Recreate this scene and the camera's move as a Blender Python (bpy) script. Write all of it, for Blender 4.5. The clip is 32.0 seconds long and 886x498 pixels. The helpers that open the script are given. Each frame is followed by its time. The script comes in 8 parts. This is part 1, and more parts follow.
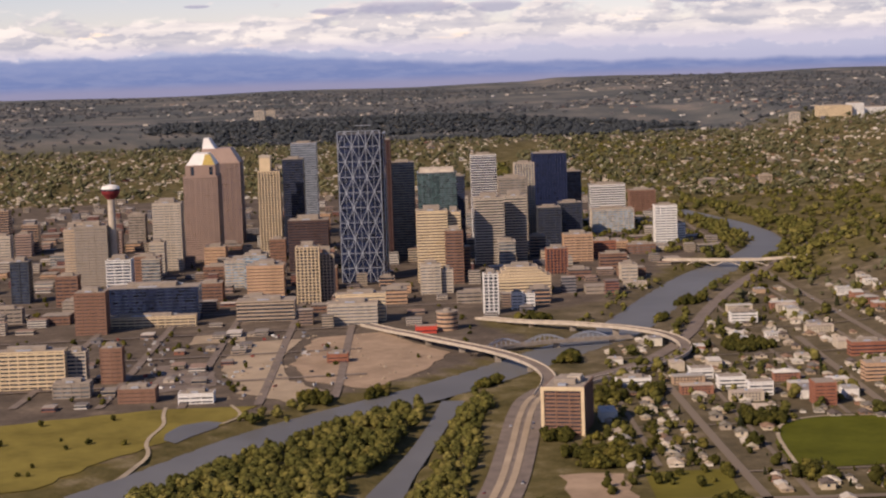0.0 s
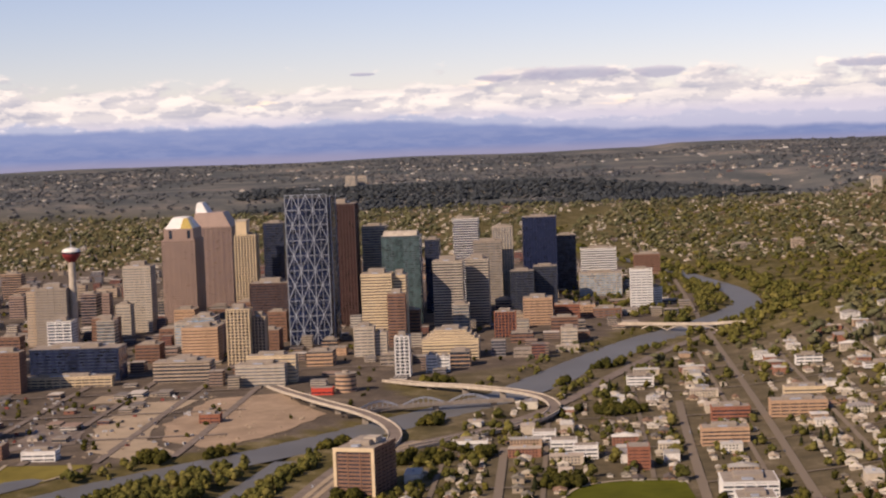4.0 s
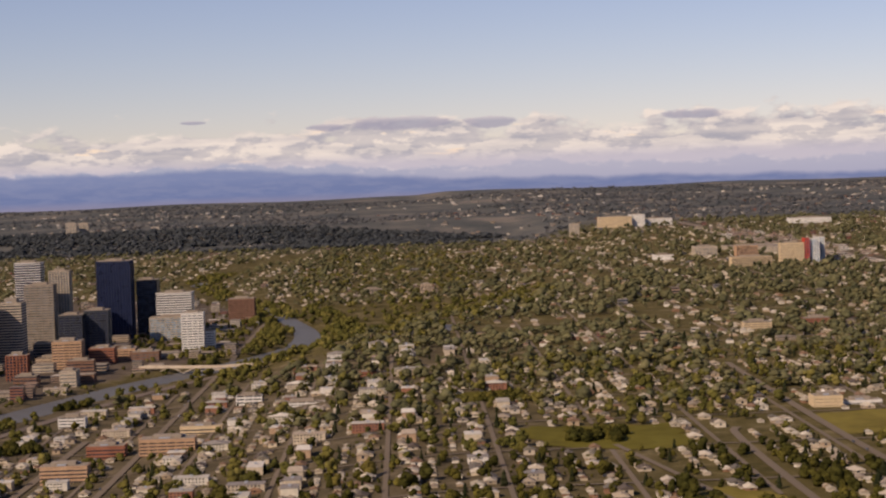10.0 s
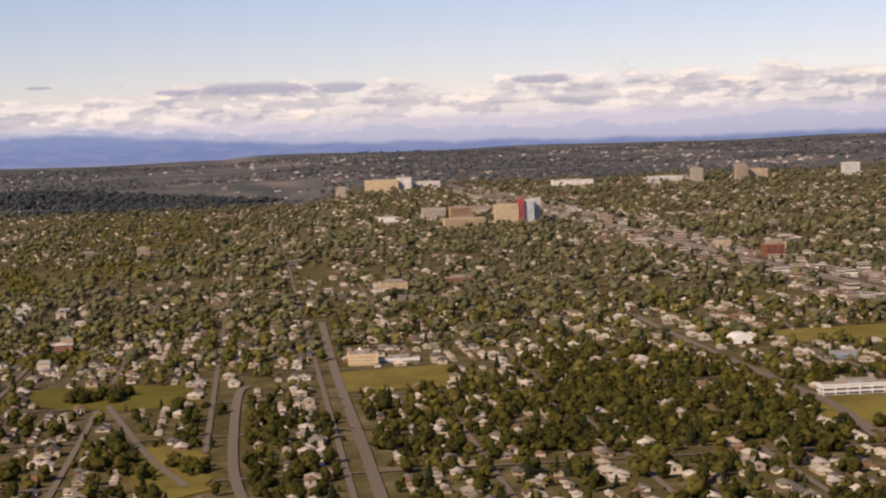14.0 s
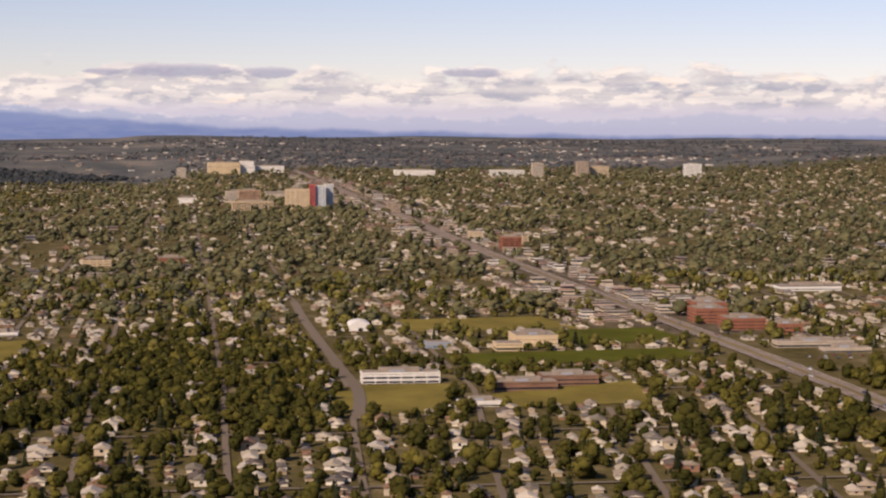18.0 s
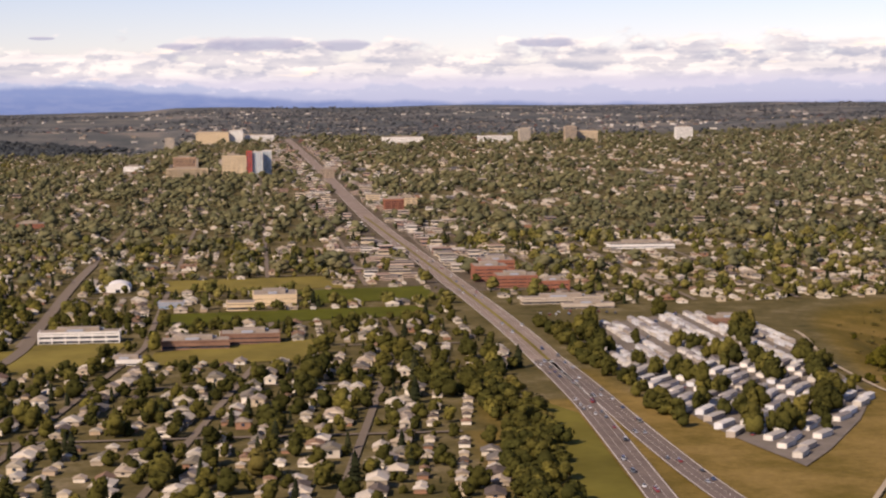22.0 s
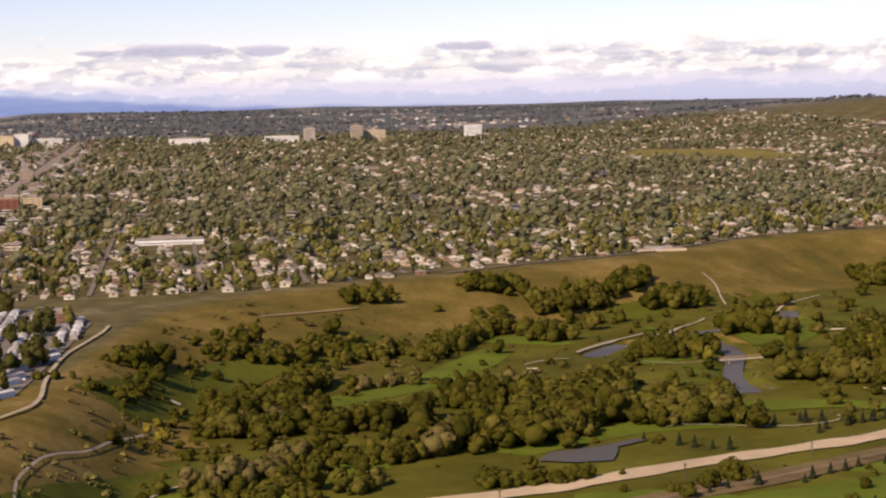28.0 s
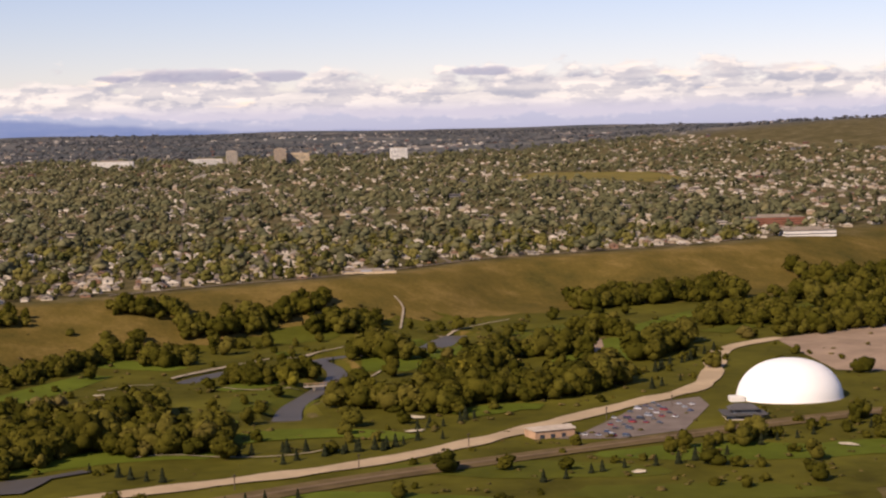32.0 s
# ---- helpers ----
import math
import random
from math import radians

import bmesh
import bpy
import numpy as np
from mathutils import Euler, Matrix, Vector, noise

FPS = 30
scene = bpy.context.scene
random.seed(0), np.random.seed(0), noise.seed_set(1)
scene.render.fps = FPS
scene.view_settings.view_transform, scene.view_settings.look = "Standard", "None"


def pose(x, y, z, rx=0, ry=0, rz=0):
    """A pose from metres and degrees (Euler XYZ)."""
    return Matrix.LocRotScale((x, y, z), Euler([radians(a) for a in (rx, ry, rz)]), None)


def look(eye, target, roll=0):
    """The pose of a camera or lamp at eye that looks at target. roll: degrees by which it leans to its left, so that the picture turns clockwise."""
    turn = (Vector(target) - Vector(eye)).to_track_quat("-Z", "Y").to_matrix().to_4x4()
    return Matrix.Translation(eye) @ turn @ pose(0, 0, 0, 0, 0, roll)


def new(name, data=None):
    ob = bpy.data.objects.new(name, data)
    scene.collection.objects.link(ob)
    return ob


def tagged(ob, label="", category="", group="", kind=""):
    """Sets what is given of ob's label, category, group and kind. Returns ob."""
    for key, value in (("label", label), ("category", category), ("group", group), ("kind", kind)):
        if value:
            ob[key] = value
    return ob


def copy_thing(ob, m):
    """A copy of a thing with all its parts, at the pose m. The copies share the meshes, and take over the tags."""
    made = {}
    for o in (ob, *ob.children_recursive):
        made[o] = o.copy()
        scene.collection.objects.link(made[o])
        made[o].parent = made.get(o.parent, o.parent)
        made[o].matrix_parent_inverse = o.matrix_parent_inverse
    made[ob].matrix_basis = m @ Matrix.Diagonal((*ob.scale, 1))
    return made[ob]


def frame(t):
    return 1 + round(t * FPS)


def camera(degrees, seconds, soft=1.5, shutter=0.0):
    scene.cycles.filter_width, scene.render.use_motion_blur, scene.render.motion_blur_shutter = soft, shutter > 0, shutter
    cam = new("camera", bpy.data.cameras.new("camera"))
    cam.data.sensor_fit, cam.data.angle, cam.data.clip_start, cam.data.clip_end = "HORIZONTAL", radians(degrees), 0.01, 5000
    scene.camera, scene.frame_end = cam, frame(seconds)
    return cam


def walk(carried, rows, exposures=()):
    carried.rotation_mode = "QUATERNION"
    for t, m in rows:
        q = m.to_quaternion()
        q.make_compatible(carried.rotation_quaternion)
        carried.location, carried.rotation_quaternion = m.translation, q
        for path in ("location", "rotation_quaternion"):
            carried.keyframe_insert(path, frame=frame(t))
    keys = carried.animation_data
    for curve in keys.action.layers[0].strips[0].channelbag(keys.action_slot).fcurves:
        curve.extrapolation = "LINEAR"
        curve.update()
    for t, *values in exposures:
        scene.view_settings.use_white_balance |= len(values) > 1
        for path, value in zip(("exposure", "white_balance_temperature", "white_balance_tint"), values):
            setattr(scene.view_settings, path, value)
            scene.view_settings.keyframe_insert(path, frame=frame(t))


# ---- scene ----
# Everything is built at one third of true size, so that the whole valley and the hills behind it lie in view of the lens.
cam = camera(27.0, 32.0, soft=2.3)
PATH = [
    (0, (959.27, -33.42, 116.62), (860.100, -25.893, 106.175), -1.92),
    (0.5, (960.09, -19.34, 116.06), (860.913, -12.931, 104.969), -1.93),
    (1, (960.93, -5.30, 115.48), (861.828, -0.093, 103.189), -1.95),
    (1.5, (961.80, 8.72, 114.87), (862.836, 12.527, 101.019), -1.87),
    (2, (962.68, 22.72, 114.25), (863.753, 24.999, 99.835), -1.89),
    (2.5, (963.58, 36.69, 113.61), (864.404, 37.466, 100.832), -1.96),
    (3, (964.49, 50.64, 112.95), (864.982, 50.125, 103.091), -1.94),
    (3.5, (965.42, 64.57, 112.27), (865.653, 63.278, 105.513), -2.12),
    (5.5, (969.17, 120.07, 109.44), (869.394, 119.248, 102.797), -2.41),
    (6, (970.11, 133.89, 108.70), (870.346, 133.732, 101.878), -2.41),
    (6.5, (971.05, 147.70, 107.95), (871.277, 148.235, 101.295), -2.36),
    (7, (971.99, 161.49, 107.20), (872.196, 162.645, 100.913), -2.30),
    (7.5, (972.92, 175.26, 106.43), (873.113, 177.066, 100.559), -2.29),
    (8, (973.85, 189.02, 105.66), (874.030, 191.474, 100.182), -2.34),
    (8.5, (974.77, 202.76, 104.88), (874.945, 205.881, 99.778), -2.32),
    (9, (975.67, 216.49, 104.10), (875.873, 220.674, 99.341), -2.34),
    (9.5, (976.57, 230.21, 103.31), (876.848, 236.369, 99.045), -2.14),
    (10, (977.45, 243.92, 102.52), (877.862, 251.955, 98.280), -1.96),
    (10.5, (978.32, 257.61, 101.73), (878.876, 267.289, 97.486), -1.88),
    (11, (979.17, 271.30, 100.94), (879.871, 282.297, 96.571), -1.68),
    (11.5, (980.00, 284.98, 100.14), (880.864, 297.208, 95.487), -1.46),
    (12, (980.82, 298.64, 99.34), (881.840, 311.913, 94.193), -1.31),
    (12.5, (981.62, 312.31, 98.54), (882.779, 326.365, 92.847), -1.26),
    (13, (982.40, 325.97, 97.74), (883.701, 340.799, 91.597), -1.60),
    (13.5, (983.16, 339.62, 96.95), (884.572, 355.074, 90.566), -1.93),
    (15.5, (986.00, 394.21, 93.78), (887.745, 411.802, 87.661), -1.59),
    (16, (986.65, 407.87, 92.99), (888.505, 426.083, 86.994), -0.89),
    (16.5, (987.28, 421.52, 92.21), (889.247, 440.278, 86.049), -0.02),
    (17, (987.88, 435.18, 91.44), (889.964, 454.437, 85.069), 0.20),
    (17.5, (988.47, 448.84, 90.66), (890.644, 468.485, 83.990), 0.46),
    (18, (989.03, 462.51, 89.90), (891.283, 482.460, 82.979), 0.31),
    (18.5, (989.57, 476.19, 89.13), (891.881, 496.349, 81.969), 0.49),
    (19, (990.08, 489.88, 88.38), (892.394, 510.086, 81.368), 0.58),
    (19.5, (990.57, 503.58, 87.63), (892.825, 523.659, 81.126), 0.59),
    (20, (991.04, 517.29, 86.88), (893.236, 537.110, 80.450), 0.44),
    (20.5, (991.49, 531.02, 86.14), (893.712, 550.121, 77.478), 0.23),
    (21, (991.91, 544.76, 85.40), (894.073, 562.526, 74.842), -0.14),
    (21.5, (992.32, 558.52, 84.68), (894.199, 575.179, 74.921), -0.41),
    (22, (992.70, 572.29, 83.95), (894.342, 588.209, 75.461), -0.54),
    (22.5, (993.06, 586.09, 83.24), (894.707, 602.202, 75.099), -0.89),
    (23, (993.41, 599.91, 82.53), (895.449, 616.780, 71.618), -1.21),
    (23.5, (993.74, 613.75, 81.83), (896.324, 631.338, 67.630), -1.60),
    (24, (994.05, 627.62, 81.13), (896.751, 645.782, 66.849), -1.58),
    (24.5, (994.34, 641.51, 80.44), (896.956, 660.028, 67.258), -1.42),
    (25, (994.62, 655.43, 79.75), (897.058, 674.148, 68.264), -1.26),
    (25.5, (994.88, 669.39, 79.07), (897.195, 688.350, 69.195), -1.41),
    (26, (995.13, 683.37, 78.40), (897.401, 702.531, 69.396), -1.60),
    (26.5, (995.37, 697.38, 77.73), (897.607, 716.742, 69.560), -1.74),
    (28.5, (996.25, 753.81, 75.11), (898.765, 774.204, 66.149), -0.87),
    (29, (996.46, 768.02, 74.46), (899.102, 788.039, 63.481), -0.85),
    (29.5, (996.67, 782.27, 73.82), (899.129, 801.823, 63.616), -0.96),
    (30, (996.87, 796.57, 73.19), (899.044, 816.038, 66.077), -1.09),
    (30.5, (997.08, 810.92, 72.55), (899.203, 830.575, 66.770), -1.16),
    (31, (997.29, 825.31, 71.92), (899.450, 844.996, 65.679), -1.10),
    (31.5, (997.51, 839.76, 71.29), (899.675, 859.288, 64.492), -1.00),
    (32, (997.74, 854.26, 70.66), (899.847, 873.435, 63.680), -1.23),
]
walk(cam, [(t, look(e, g, r)) for t, e, g, r in PATH], [(t, s, k, 22) for t, s, k in ((0, 0.32, 6900), (1, 0.38, 6900), (2, 0.66, 5950), (2.6, 0.70, 6250), (3.5, 0.52, 7000), (6, 0.26, 7150), (7, 0.37, 7150), (9, 0.22, 7150), (10, 0.02, 7300), (12, 0.10, 7300), (13, 0.24, 7200), (16, 0.27, 7100), (19, 0.30, 7100), (20.3, 0.36, 7100), (21, 0.46, 7000), (22, 0.50, 6900), (23.5, 0.70, 6250), (24.4, 1.10, 5650), (25, 1.04, 6250), (26, 0.78, 6800), (28.5, 0.62, 6900), (29.2, 0.64, 6900), (30.2, 0.80, 7000), (31, 0.58, 7000), (32, 0.38, 7000))])

# ---- sky, clouds, far mountains and sun ----
SUN_DIR = Vector((0.52, -0.62, 0.56)).normalized()
world = bpy.data.worlds.new("sky")
scene.world = world
world.use_nodes = True
wt = world.node_tree
wt.nodes.clear()


def wnode(kind, operation=None, clamp=False):
    n = wt.nodes.new(kind)
    if operation:
        n.operation = operation
    if clamp:
        n.use_clamp = True
    return n


def wmath(op, a, b=None, c=None, clamp=False):
    n = wnode("ShaderNodeMath", op, clamp)
    for i, v in enumerate((a, b, c)):
        if v is None:
            continue
        if isinstance(v, (int, float)):
            n.inputs[i].default_value = v
        else:
            wt.links.new(v, n.inputs[i])
    return n.outputs[0]


def wramp(v, lo, hi):
    n = wnode("ShaderNodeMapRange")
    n.interpolation_type = "SMOOTHSTEP"
    wt.links.new(v, n.inputs[0])
    for i, x in ((1, lo), (2, hi)):
        if isinstance(x, (int, float)):
            n.inputs[i].default_value = x
        else:
            wt.links.new(x, n.inputs[i])
    return n.outputs[0]


def wnoise(u, v, su, sv, detail=5.0, rough=0.55, off=0.0):
    cmb = wnode("ShaderNodeCombineXYZ")
    wt.links.new(wmath("MULTIPLY", u, su), cmb.inputs[0])
    wt.links.new(wmath("MULTIPLY", v, sv), cmb.inputs[1])
    cmb.inputs[2].default_value = off
    n = wnode("ShaderNodeTexNoise")
    n.inputs["Scale"].default_value = 1.0
    n.inputs["Detail"].default_value = detail
    n.inputs["Roughness"].default_value = rough
    wt.links.new(cmb.outputs[0], n.inputs["Vector"])
    return n.outputs[0]


def wmix(f, a, b):
    n = wnode("ShaderNodeMix")
    n.data_type = "RGBA"
    wt.links.new(f, n.inputs[0])
    for i, c in ((6, a), (7, b)):
        if isinstance(c, tuple):
            n.inputs[i].default_value = (*c, 1)
        else:
            wt.links.new(c, n.inputs[i])
    return n.outputs[2]


sky = wnode("ShaderNodeTexSky")
sky.sky_type, sky.sun_disc = "NISHITA", False
sky.sun_elevation = math.asin(SUN_DIR.z)
sky.sun_rotation = math.atan2(SUN_DIR.x, SUN_DIR.y)
sky.air_density, sky.dust_density, sky.ozone_density, sky.altitude = 1.0, 0.1, 3.5, 1000
SKY_GAIN = 0.082
skycol = wnode("ShaderNodeVectorMath", "MULTIPLY")
wt.links.new(sky.outputs[0], skycol.inputs[0])
skycol.inputs[1].default_value = (SKY_GAIN * 1.03, SKY_GAIN * 0.95, SKY_GAIN * 1.06)
geo = wnode("ShaderNodeTexCoord")
sep = wnode("ShaderNodeSeparateXYZ")
wt.links.new(geo.outputs["Generated"], sep.inputs[0])
U = wmath("ARCTAN2", sep.outputs[1], wmath("MULTIPLY", sep.outputs[0], -1.0))  # angle north of west
V = wmath("ARCSINE", sep.outputs[2])
# cloud bank over the mountains
puff = wnoise(U, V, 40.0, 92.0, 8.0, 0.56, 3.1)
big = wnoise(U, V, 9.0, 22.0, 3.0, 0.5, 9.0)
top = wmath("ADD", 0.0235, wmath("MULTIPLY", wmath("SUBTRACT", big, 0.5), 0.014))
cover = wmath("SUBTRACT", 1.0, wramp(wmath("ADD", V, wmath("MULTIPLY", wmath("SUBTRACT", 0.5, puff), 0.048)), wmath("SUBTRACT", top, 0.0035), wmath("ADD", top, 0.004)))
shade = wnoise(wmath("SUBTRACT", U, 0.003), wmath("ADD", V, 0.0034), 40.0, 92.0, 8.0, 0.56, 3.1)
lit = wramp(wmath("SUBTRACT", puff, shade), -0.045, 0.06)
blot = wramp(wnoise(U, V, 20.0, 130.0, 6.0, 0.6, 21.0), 0.34, 0.62)
cloudcol = wmix(wmath("MULTIPLY", wmath("ADD", lit, blot), 0.5), (0.36, 0.39, 0.46), (0.77, 0.75, 0.70))
glow = wramp(wnoise(U, V, 26.0, 150.0, 3.0, 0.5, 33.0), 0.60, 0.70)
cloudcol = wmix(wmath("MULTIPLY", wmath("MULTIPLY", glow, lit), 0.7), cloudcol, (0.92, 0.78, 0.60))
cloudcol = wmix(wramp(V, 0.013, 0.003), cloudcol, (0.50, 0.51, 0.60))
col = wmix(cover, skycol.outputs[0], cloudcol)
# flat clouds that lie above the bank
for cu, cv, ru, rv in ((0.060, 0.0265, 0.028, 0.0036), (0.108, 0.0255, 0.014, 0.0032), (-0.052, 0.0300, 0.0068, 0.0009), (0.218, 0.0262, 0.017, 0.0026), (0.020, 0.0252, 0.010, 0.0020)):
    du_ = wmath("MULTIPLY", wmath("SUBTRACT", U, cu), 1 / ru)
    dv_ = wmath("MULTIPLY", wmath("SUBTRACT", V, cv), 1 / rv)
    rad = wmath("ADD", wmath("ADD", wmath("MULTIPLY", du_, du_), wmath("MULTIPLY", dv_, dv_)), wmath("MULTIPLY", wmath("SUBTRACT", 0.5, wnoise(U, V, 90.0, 240.0, 6.0, 0.65, 2.2)), 2.6))
    col = wmix(wmath("MULTIPLY", wramp(rad, 1.35, 0.55), 0.75), col, wmix(wramp(dv_, 0.1, 1.2), (0.31, 0.33, 0.44), (0.56, 0.55, 0.60)))
# far peaks under the clouds, then the blue front range, which sinks to a thin line towards the north
zero = wmath("MULTIPLY", U, 0.0)
peaks = wmath("ADD", 0.0062, wmath("MULTIPLY", wmath("SUBTRACT", wnoise(U, zero, 24.0, 1.0, 7.0, 0.62, 1.7), 0.5), 0.021))
peaks = wmath("SUBTRACT", peaks, wmath("MULTIPLY", wramp(U, -0.04, 0.16), 0.0042))
hazy_rock = wmix(wmath("MULTIPLY", wramp(wnoise(U, V, 90.0, 260.0, 5.0, 0.6, 1.7), 0.50, 0.66), wramp(wmath("SUBTRACT", peaks, V), 0.005, 0.0)), (0.34, 0.40, 0.54), (0.66, 0.66, 0.70))
# haze painted over the peaks, bluer towards their foot
hazy_rock = wmix(wramp(V, 0.006, -0.010), hazy_rock, (0.22, 0.28, 0.47))
col = wmix(wmath("MULTIPLY", wramp(wmath("SUBTRACT", peaks, V), -0.0012, 0.0012), wmath("SUBTRACT", 0.90, wmath("MULTIPLY", wramp(U, -0.02, 0.14), 0.40))), col, hazy_rock)
front = wmath("ADD", 0.0040, wmath("MULTIPLY", wmath("SUBTRACT", wnoise(U, zero, 26.0, 1.0, 6.0, 0.55, 7.7), 0.5), 0.008))
front = wmath("SUBTRACT", front, wmath("ADD", wmath("MULTIPLY", wramp(U, -0.06, 0.12), 0.0085), wmath("MULTIPLY", wramp(U, 0.10, 0.30), 0.0030)))
# front range coloured as seen through haze, greyer where it meets the land
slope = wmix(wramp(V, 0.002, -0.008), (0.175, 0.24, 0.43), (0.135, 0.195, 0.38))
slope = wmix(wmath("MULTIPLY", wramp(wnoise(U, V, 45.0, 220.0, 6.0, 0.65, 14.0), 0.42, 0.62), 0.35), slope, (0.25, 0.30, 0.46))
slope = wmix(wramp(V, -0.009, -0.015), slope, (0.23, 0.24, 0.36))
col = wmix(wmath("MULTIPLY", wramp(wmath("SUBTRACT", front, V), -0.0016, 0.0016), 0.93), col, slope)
col = wmix(wramp(V, -0.017, -0.022), col, (0.09, 0.10, 0.11))
bg = wnode("ShaderNodeBackground")
wt.links.new(col, bg.inputs[0])
out = wnode("ShaderNodeOutputWorld")
wt.links.new(bg.outputs[0], out.inputs[0])

sun = new("sun", bpy.data.lights.new("sun", "SUN"))
sun.data.energy, sun.data.angle, sun.data.color = 4.3, radians(0.5), (1.0, 0.88, 0.70)
sun.matrix_world = look(SUN_DIR * 100, (0, 0, 0))

# ---- materials ----
MATS = {}


def material(name, rough=0.8, metal=0.0, spec=0.3):
    m = bpy.data.materials.new(name)
    m.use_nodes = True
    b = m.node_tree.nodes["Principled BSDF"]
    b.inputs["Roughness"].default_value, b.inputs["Metallic"].default_value = rough, metal
    b.inputs["Specular IOR Level"].default_value = spec
    MATS[name] = m
    return m, m.node_tree, b


def ramp_node(nt, stops, fac, interp="LINEAR"):
    r = nt.nodes.new("ShaderNodeValToRGB")
    r.color_ramp.interpolation = interp
    while len(r.color_ramp.elements) < len(stops):
        r.color_ramp.elements.new(0.5)
    for e, (p, c) in zip(r.color_ramp.elements, stops):
        e.position, e.color = p, (*c, 1)
    nt.links.new(fac, r.inputs[0])
    return r.outputs[0]


def noise_node(nt, scale, detail=4.0, rough=0.6, coord="Object"):
    tc = nt.nodes.new("ShaderNodeTexCoord")
    n = nt.nodes.new("ShaderNodeTexNoise")
    n.inputs["Scale"].default_value, n.inputs["Detail"].default_value, n.inputs["Roughness"].default_value = scale, detail, rough
    nt.links.new(tc.outputs[coord], n.inputs["Vector"])
    return n.outputs[0]


def mix_node(nt, f, a, b, mode="MIX"):
    n = nt.nodes.new("ShaderNodeMix")
    n.data_type, n.blend_type = "RGBA", mode
    for i, c in ((0, f), (6, a), (7, b)):
        if isinstance(c, (int, float)):
            n.inputs[i].default_value = c
        elif isinstance(c, tuple):
            n.inputs[i].default_value = (*c, 1)
        else:
            nt.links.new(c, n.inputs[i])
    return n.outputs[2]


def bump_node(nt, b, height, strength=0.3, dist=0.1):
    n = nt.nodes.new("ShaderNodeBump")
    n.inputs["Strength"].default_value, n.inputs["Distance"].default_value = strength, dist
    nt.links.new(height, n.inputs["Height"])
    nt.links.new(n.outputs[0], b.inputs["Normal"])


def plain(name, color, rough=0.8, metal=0.0, scale=0.8, vary=0.25, spec=0.3, coord="Object"):
    """A worn surface of one colour: broad stains and fine grain."""
    m, nt, b = material(name, rough, metal, spec)
    lo, hi = tuple(c * (1 - vary) for c in color), tuple(min(1, c * (1 + vary)) for c in color)
    fine = noise_node(nt, scale * 6, 3, 0.6, coord)
    c = ramp_node(nt, [(0.3, lo), (0.7, hi)], noise_node(nt, scale, 4, 0.6, coord))
    c = mix_node(nt, 0.25, c, ramp_node(nt, [(0.3, lo), (0.7, hi)], fine))
    if rough > 0.82:
        b.inputs["Specular IOR Level"].default_value = 0.03
    nt.links.new(c, b.inputs["Base Color"])
    bump_node(nt, b, fine, 0.2, 0.05)
    return m


def palette(name, colors, source, rough=0.8, scale=0.6, spec=0.08):
    """Pieces that differ from one another: colours picked at random, with stains."""
    m, nt, b = material(name, rough, 0.0, spec)
    if source == "island":
        g = nt.nodes.new("ShaderNodeNewGeometry")
        r = g.outputs["Random Per Island"]
    else:
        g = nt.nodes.new("ShaderNodeObjectInfo")
        r = g.outputs["Random"]
    n = len(colors)
    c = ramp_node(nt, [(i / n, k) for i, k in enumerate(colors)], r, "CONSTANT")
    f = noise_node(nt, scale, 4)
    c = mix_node(nt, 0.35, c, ramp_node(nt, [(0.3, (0.35, 0.35, 0.35)), (0.7, (1, 1, 1))], f), "MULTIPLY")
    nt.links.new(c, b.inputs["Base Color"])
    bump_node(nt, b, f, 0.2, 0.05)
    return m


def glazing(name, color, rough=0.12, spec=0.6, vary=0.5):
    m, nt, b = material(name, rough, 0.0, spec)
    tc = nt.nodes.new("ShaderNodeTexCoord")
    br = nt.nodes.new("ShaderNodeTexVoronoi")
    br.inputs["Scale"].default_value = 0.55
    nt.links.new(tc.outputs["Object"], br.inputs["Vector"])
    s = nt.nodes.new("ShaderNodeSeparateColor")
    nt.links.new(br.outputs["Color"], s.inputs[0])
    lo, hi = tuple(c * (1 - vary) for c in color), tuple(min(1, c * (1 + vary)) for c in color)
    nt.links.new(ramp_node(nt, [(0, lo), (1, hi)], s.outputs[0]), b.inputs["Base Color"])
    return m


def foliage(name, tints, dapple=0.30):
    """Leaves: each tree has a tint of its own out of the range; sprays within a crown differ a little."""
    m, nt, b = material(name, 0.9, 0.0, 0.02)
    g = nt.nodes.new("ShaderNodeNewGeometry")
    at_ = nt.nodes.new("ShaderNodeAttribute")
    at_.attribute_name = "tone"
    sp = nt.nodes.new("ShaderNodeSeparateColor")
    nt.links.new(at_.outputs["Color"], sp.inputs[0])
    n_ = len(tints)
    c = ramp_node(nt, [(i / (n_ - 1), k) for i, k in enumerate(tints)], sp.outputs[0])
    n1 = noise_node(nt, 2.4, 5, 0.7)
    lo, hi = (1 - dapple,) * 3, (1 + dapple,) * 3
    c = mix_node(nt, 1.0, c, ramp_node(nt, [(0.0, lo), (1.0, hi)], g.outputs["Random Per Island"]), "MULTIPLY")
    c = mix_node(nt, 1.0, c, ramp_node(nt, [(0.32, (0.70, 0.70, 0.70)), (0.68, (1.28, 1.24, 1.15))], n1), "MULTIPLY")
    nt.links.new(c, b.inputs["Base Color"])
    bump_node(nt, b, n1, 0.7, 0.25)
    return m


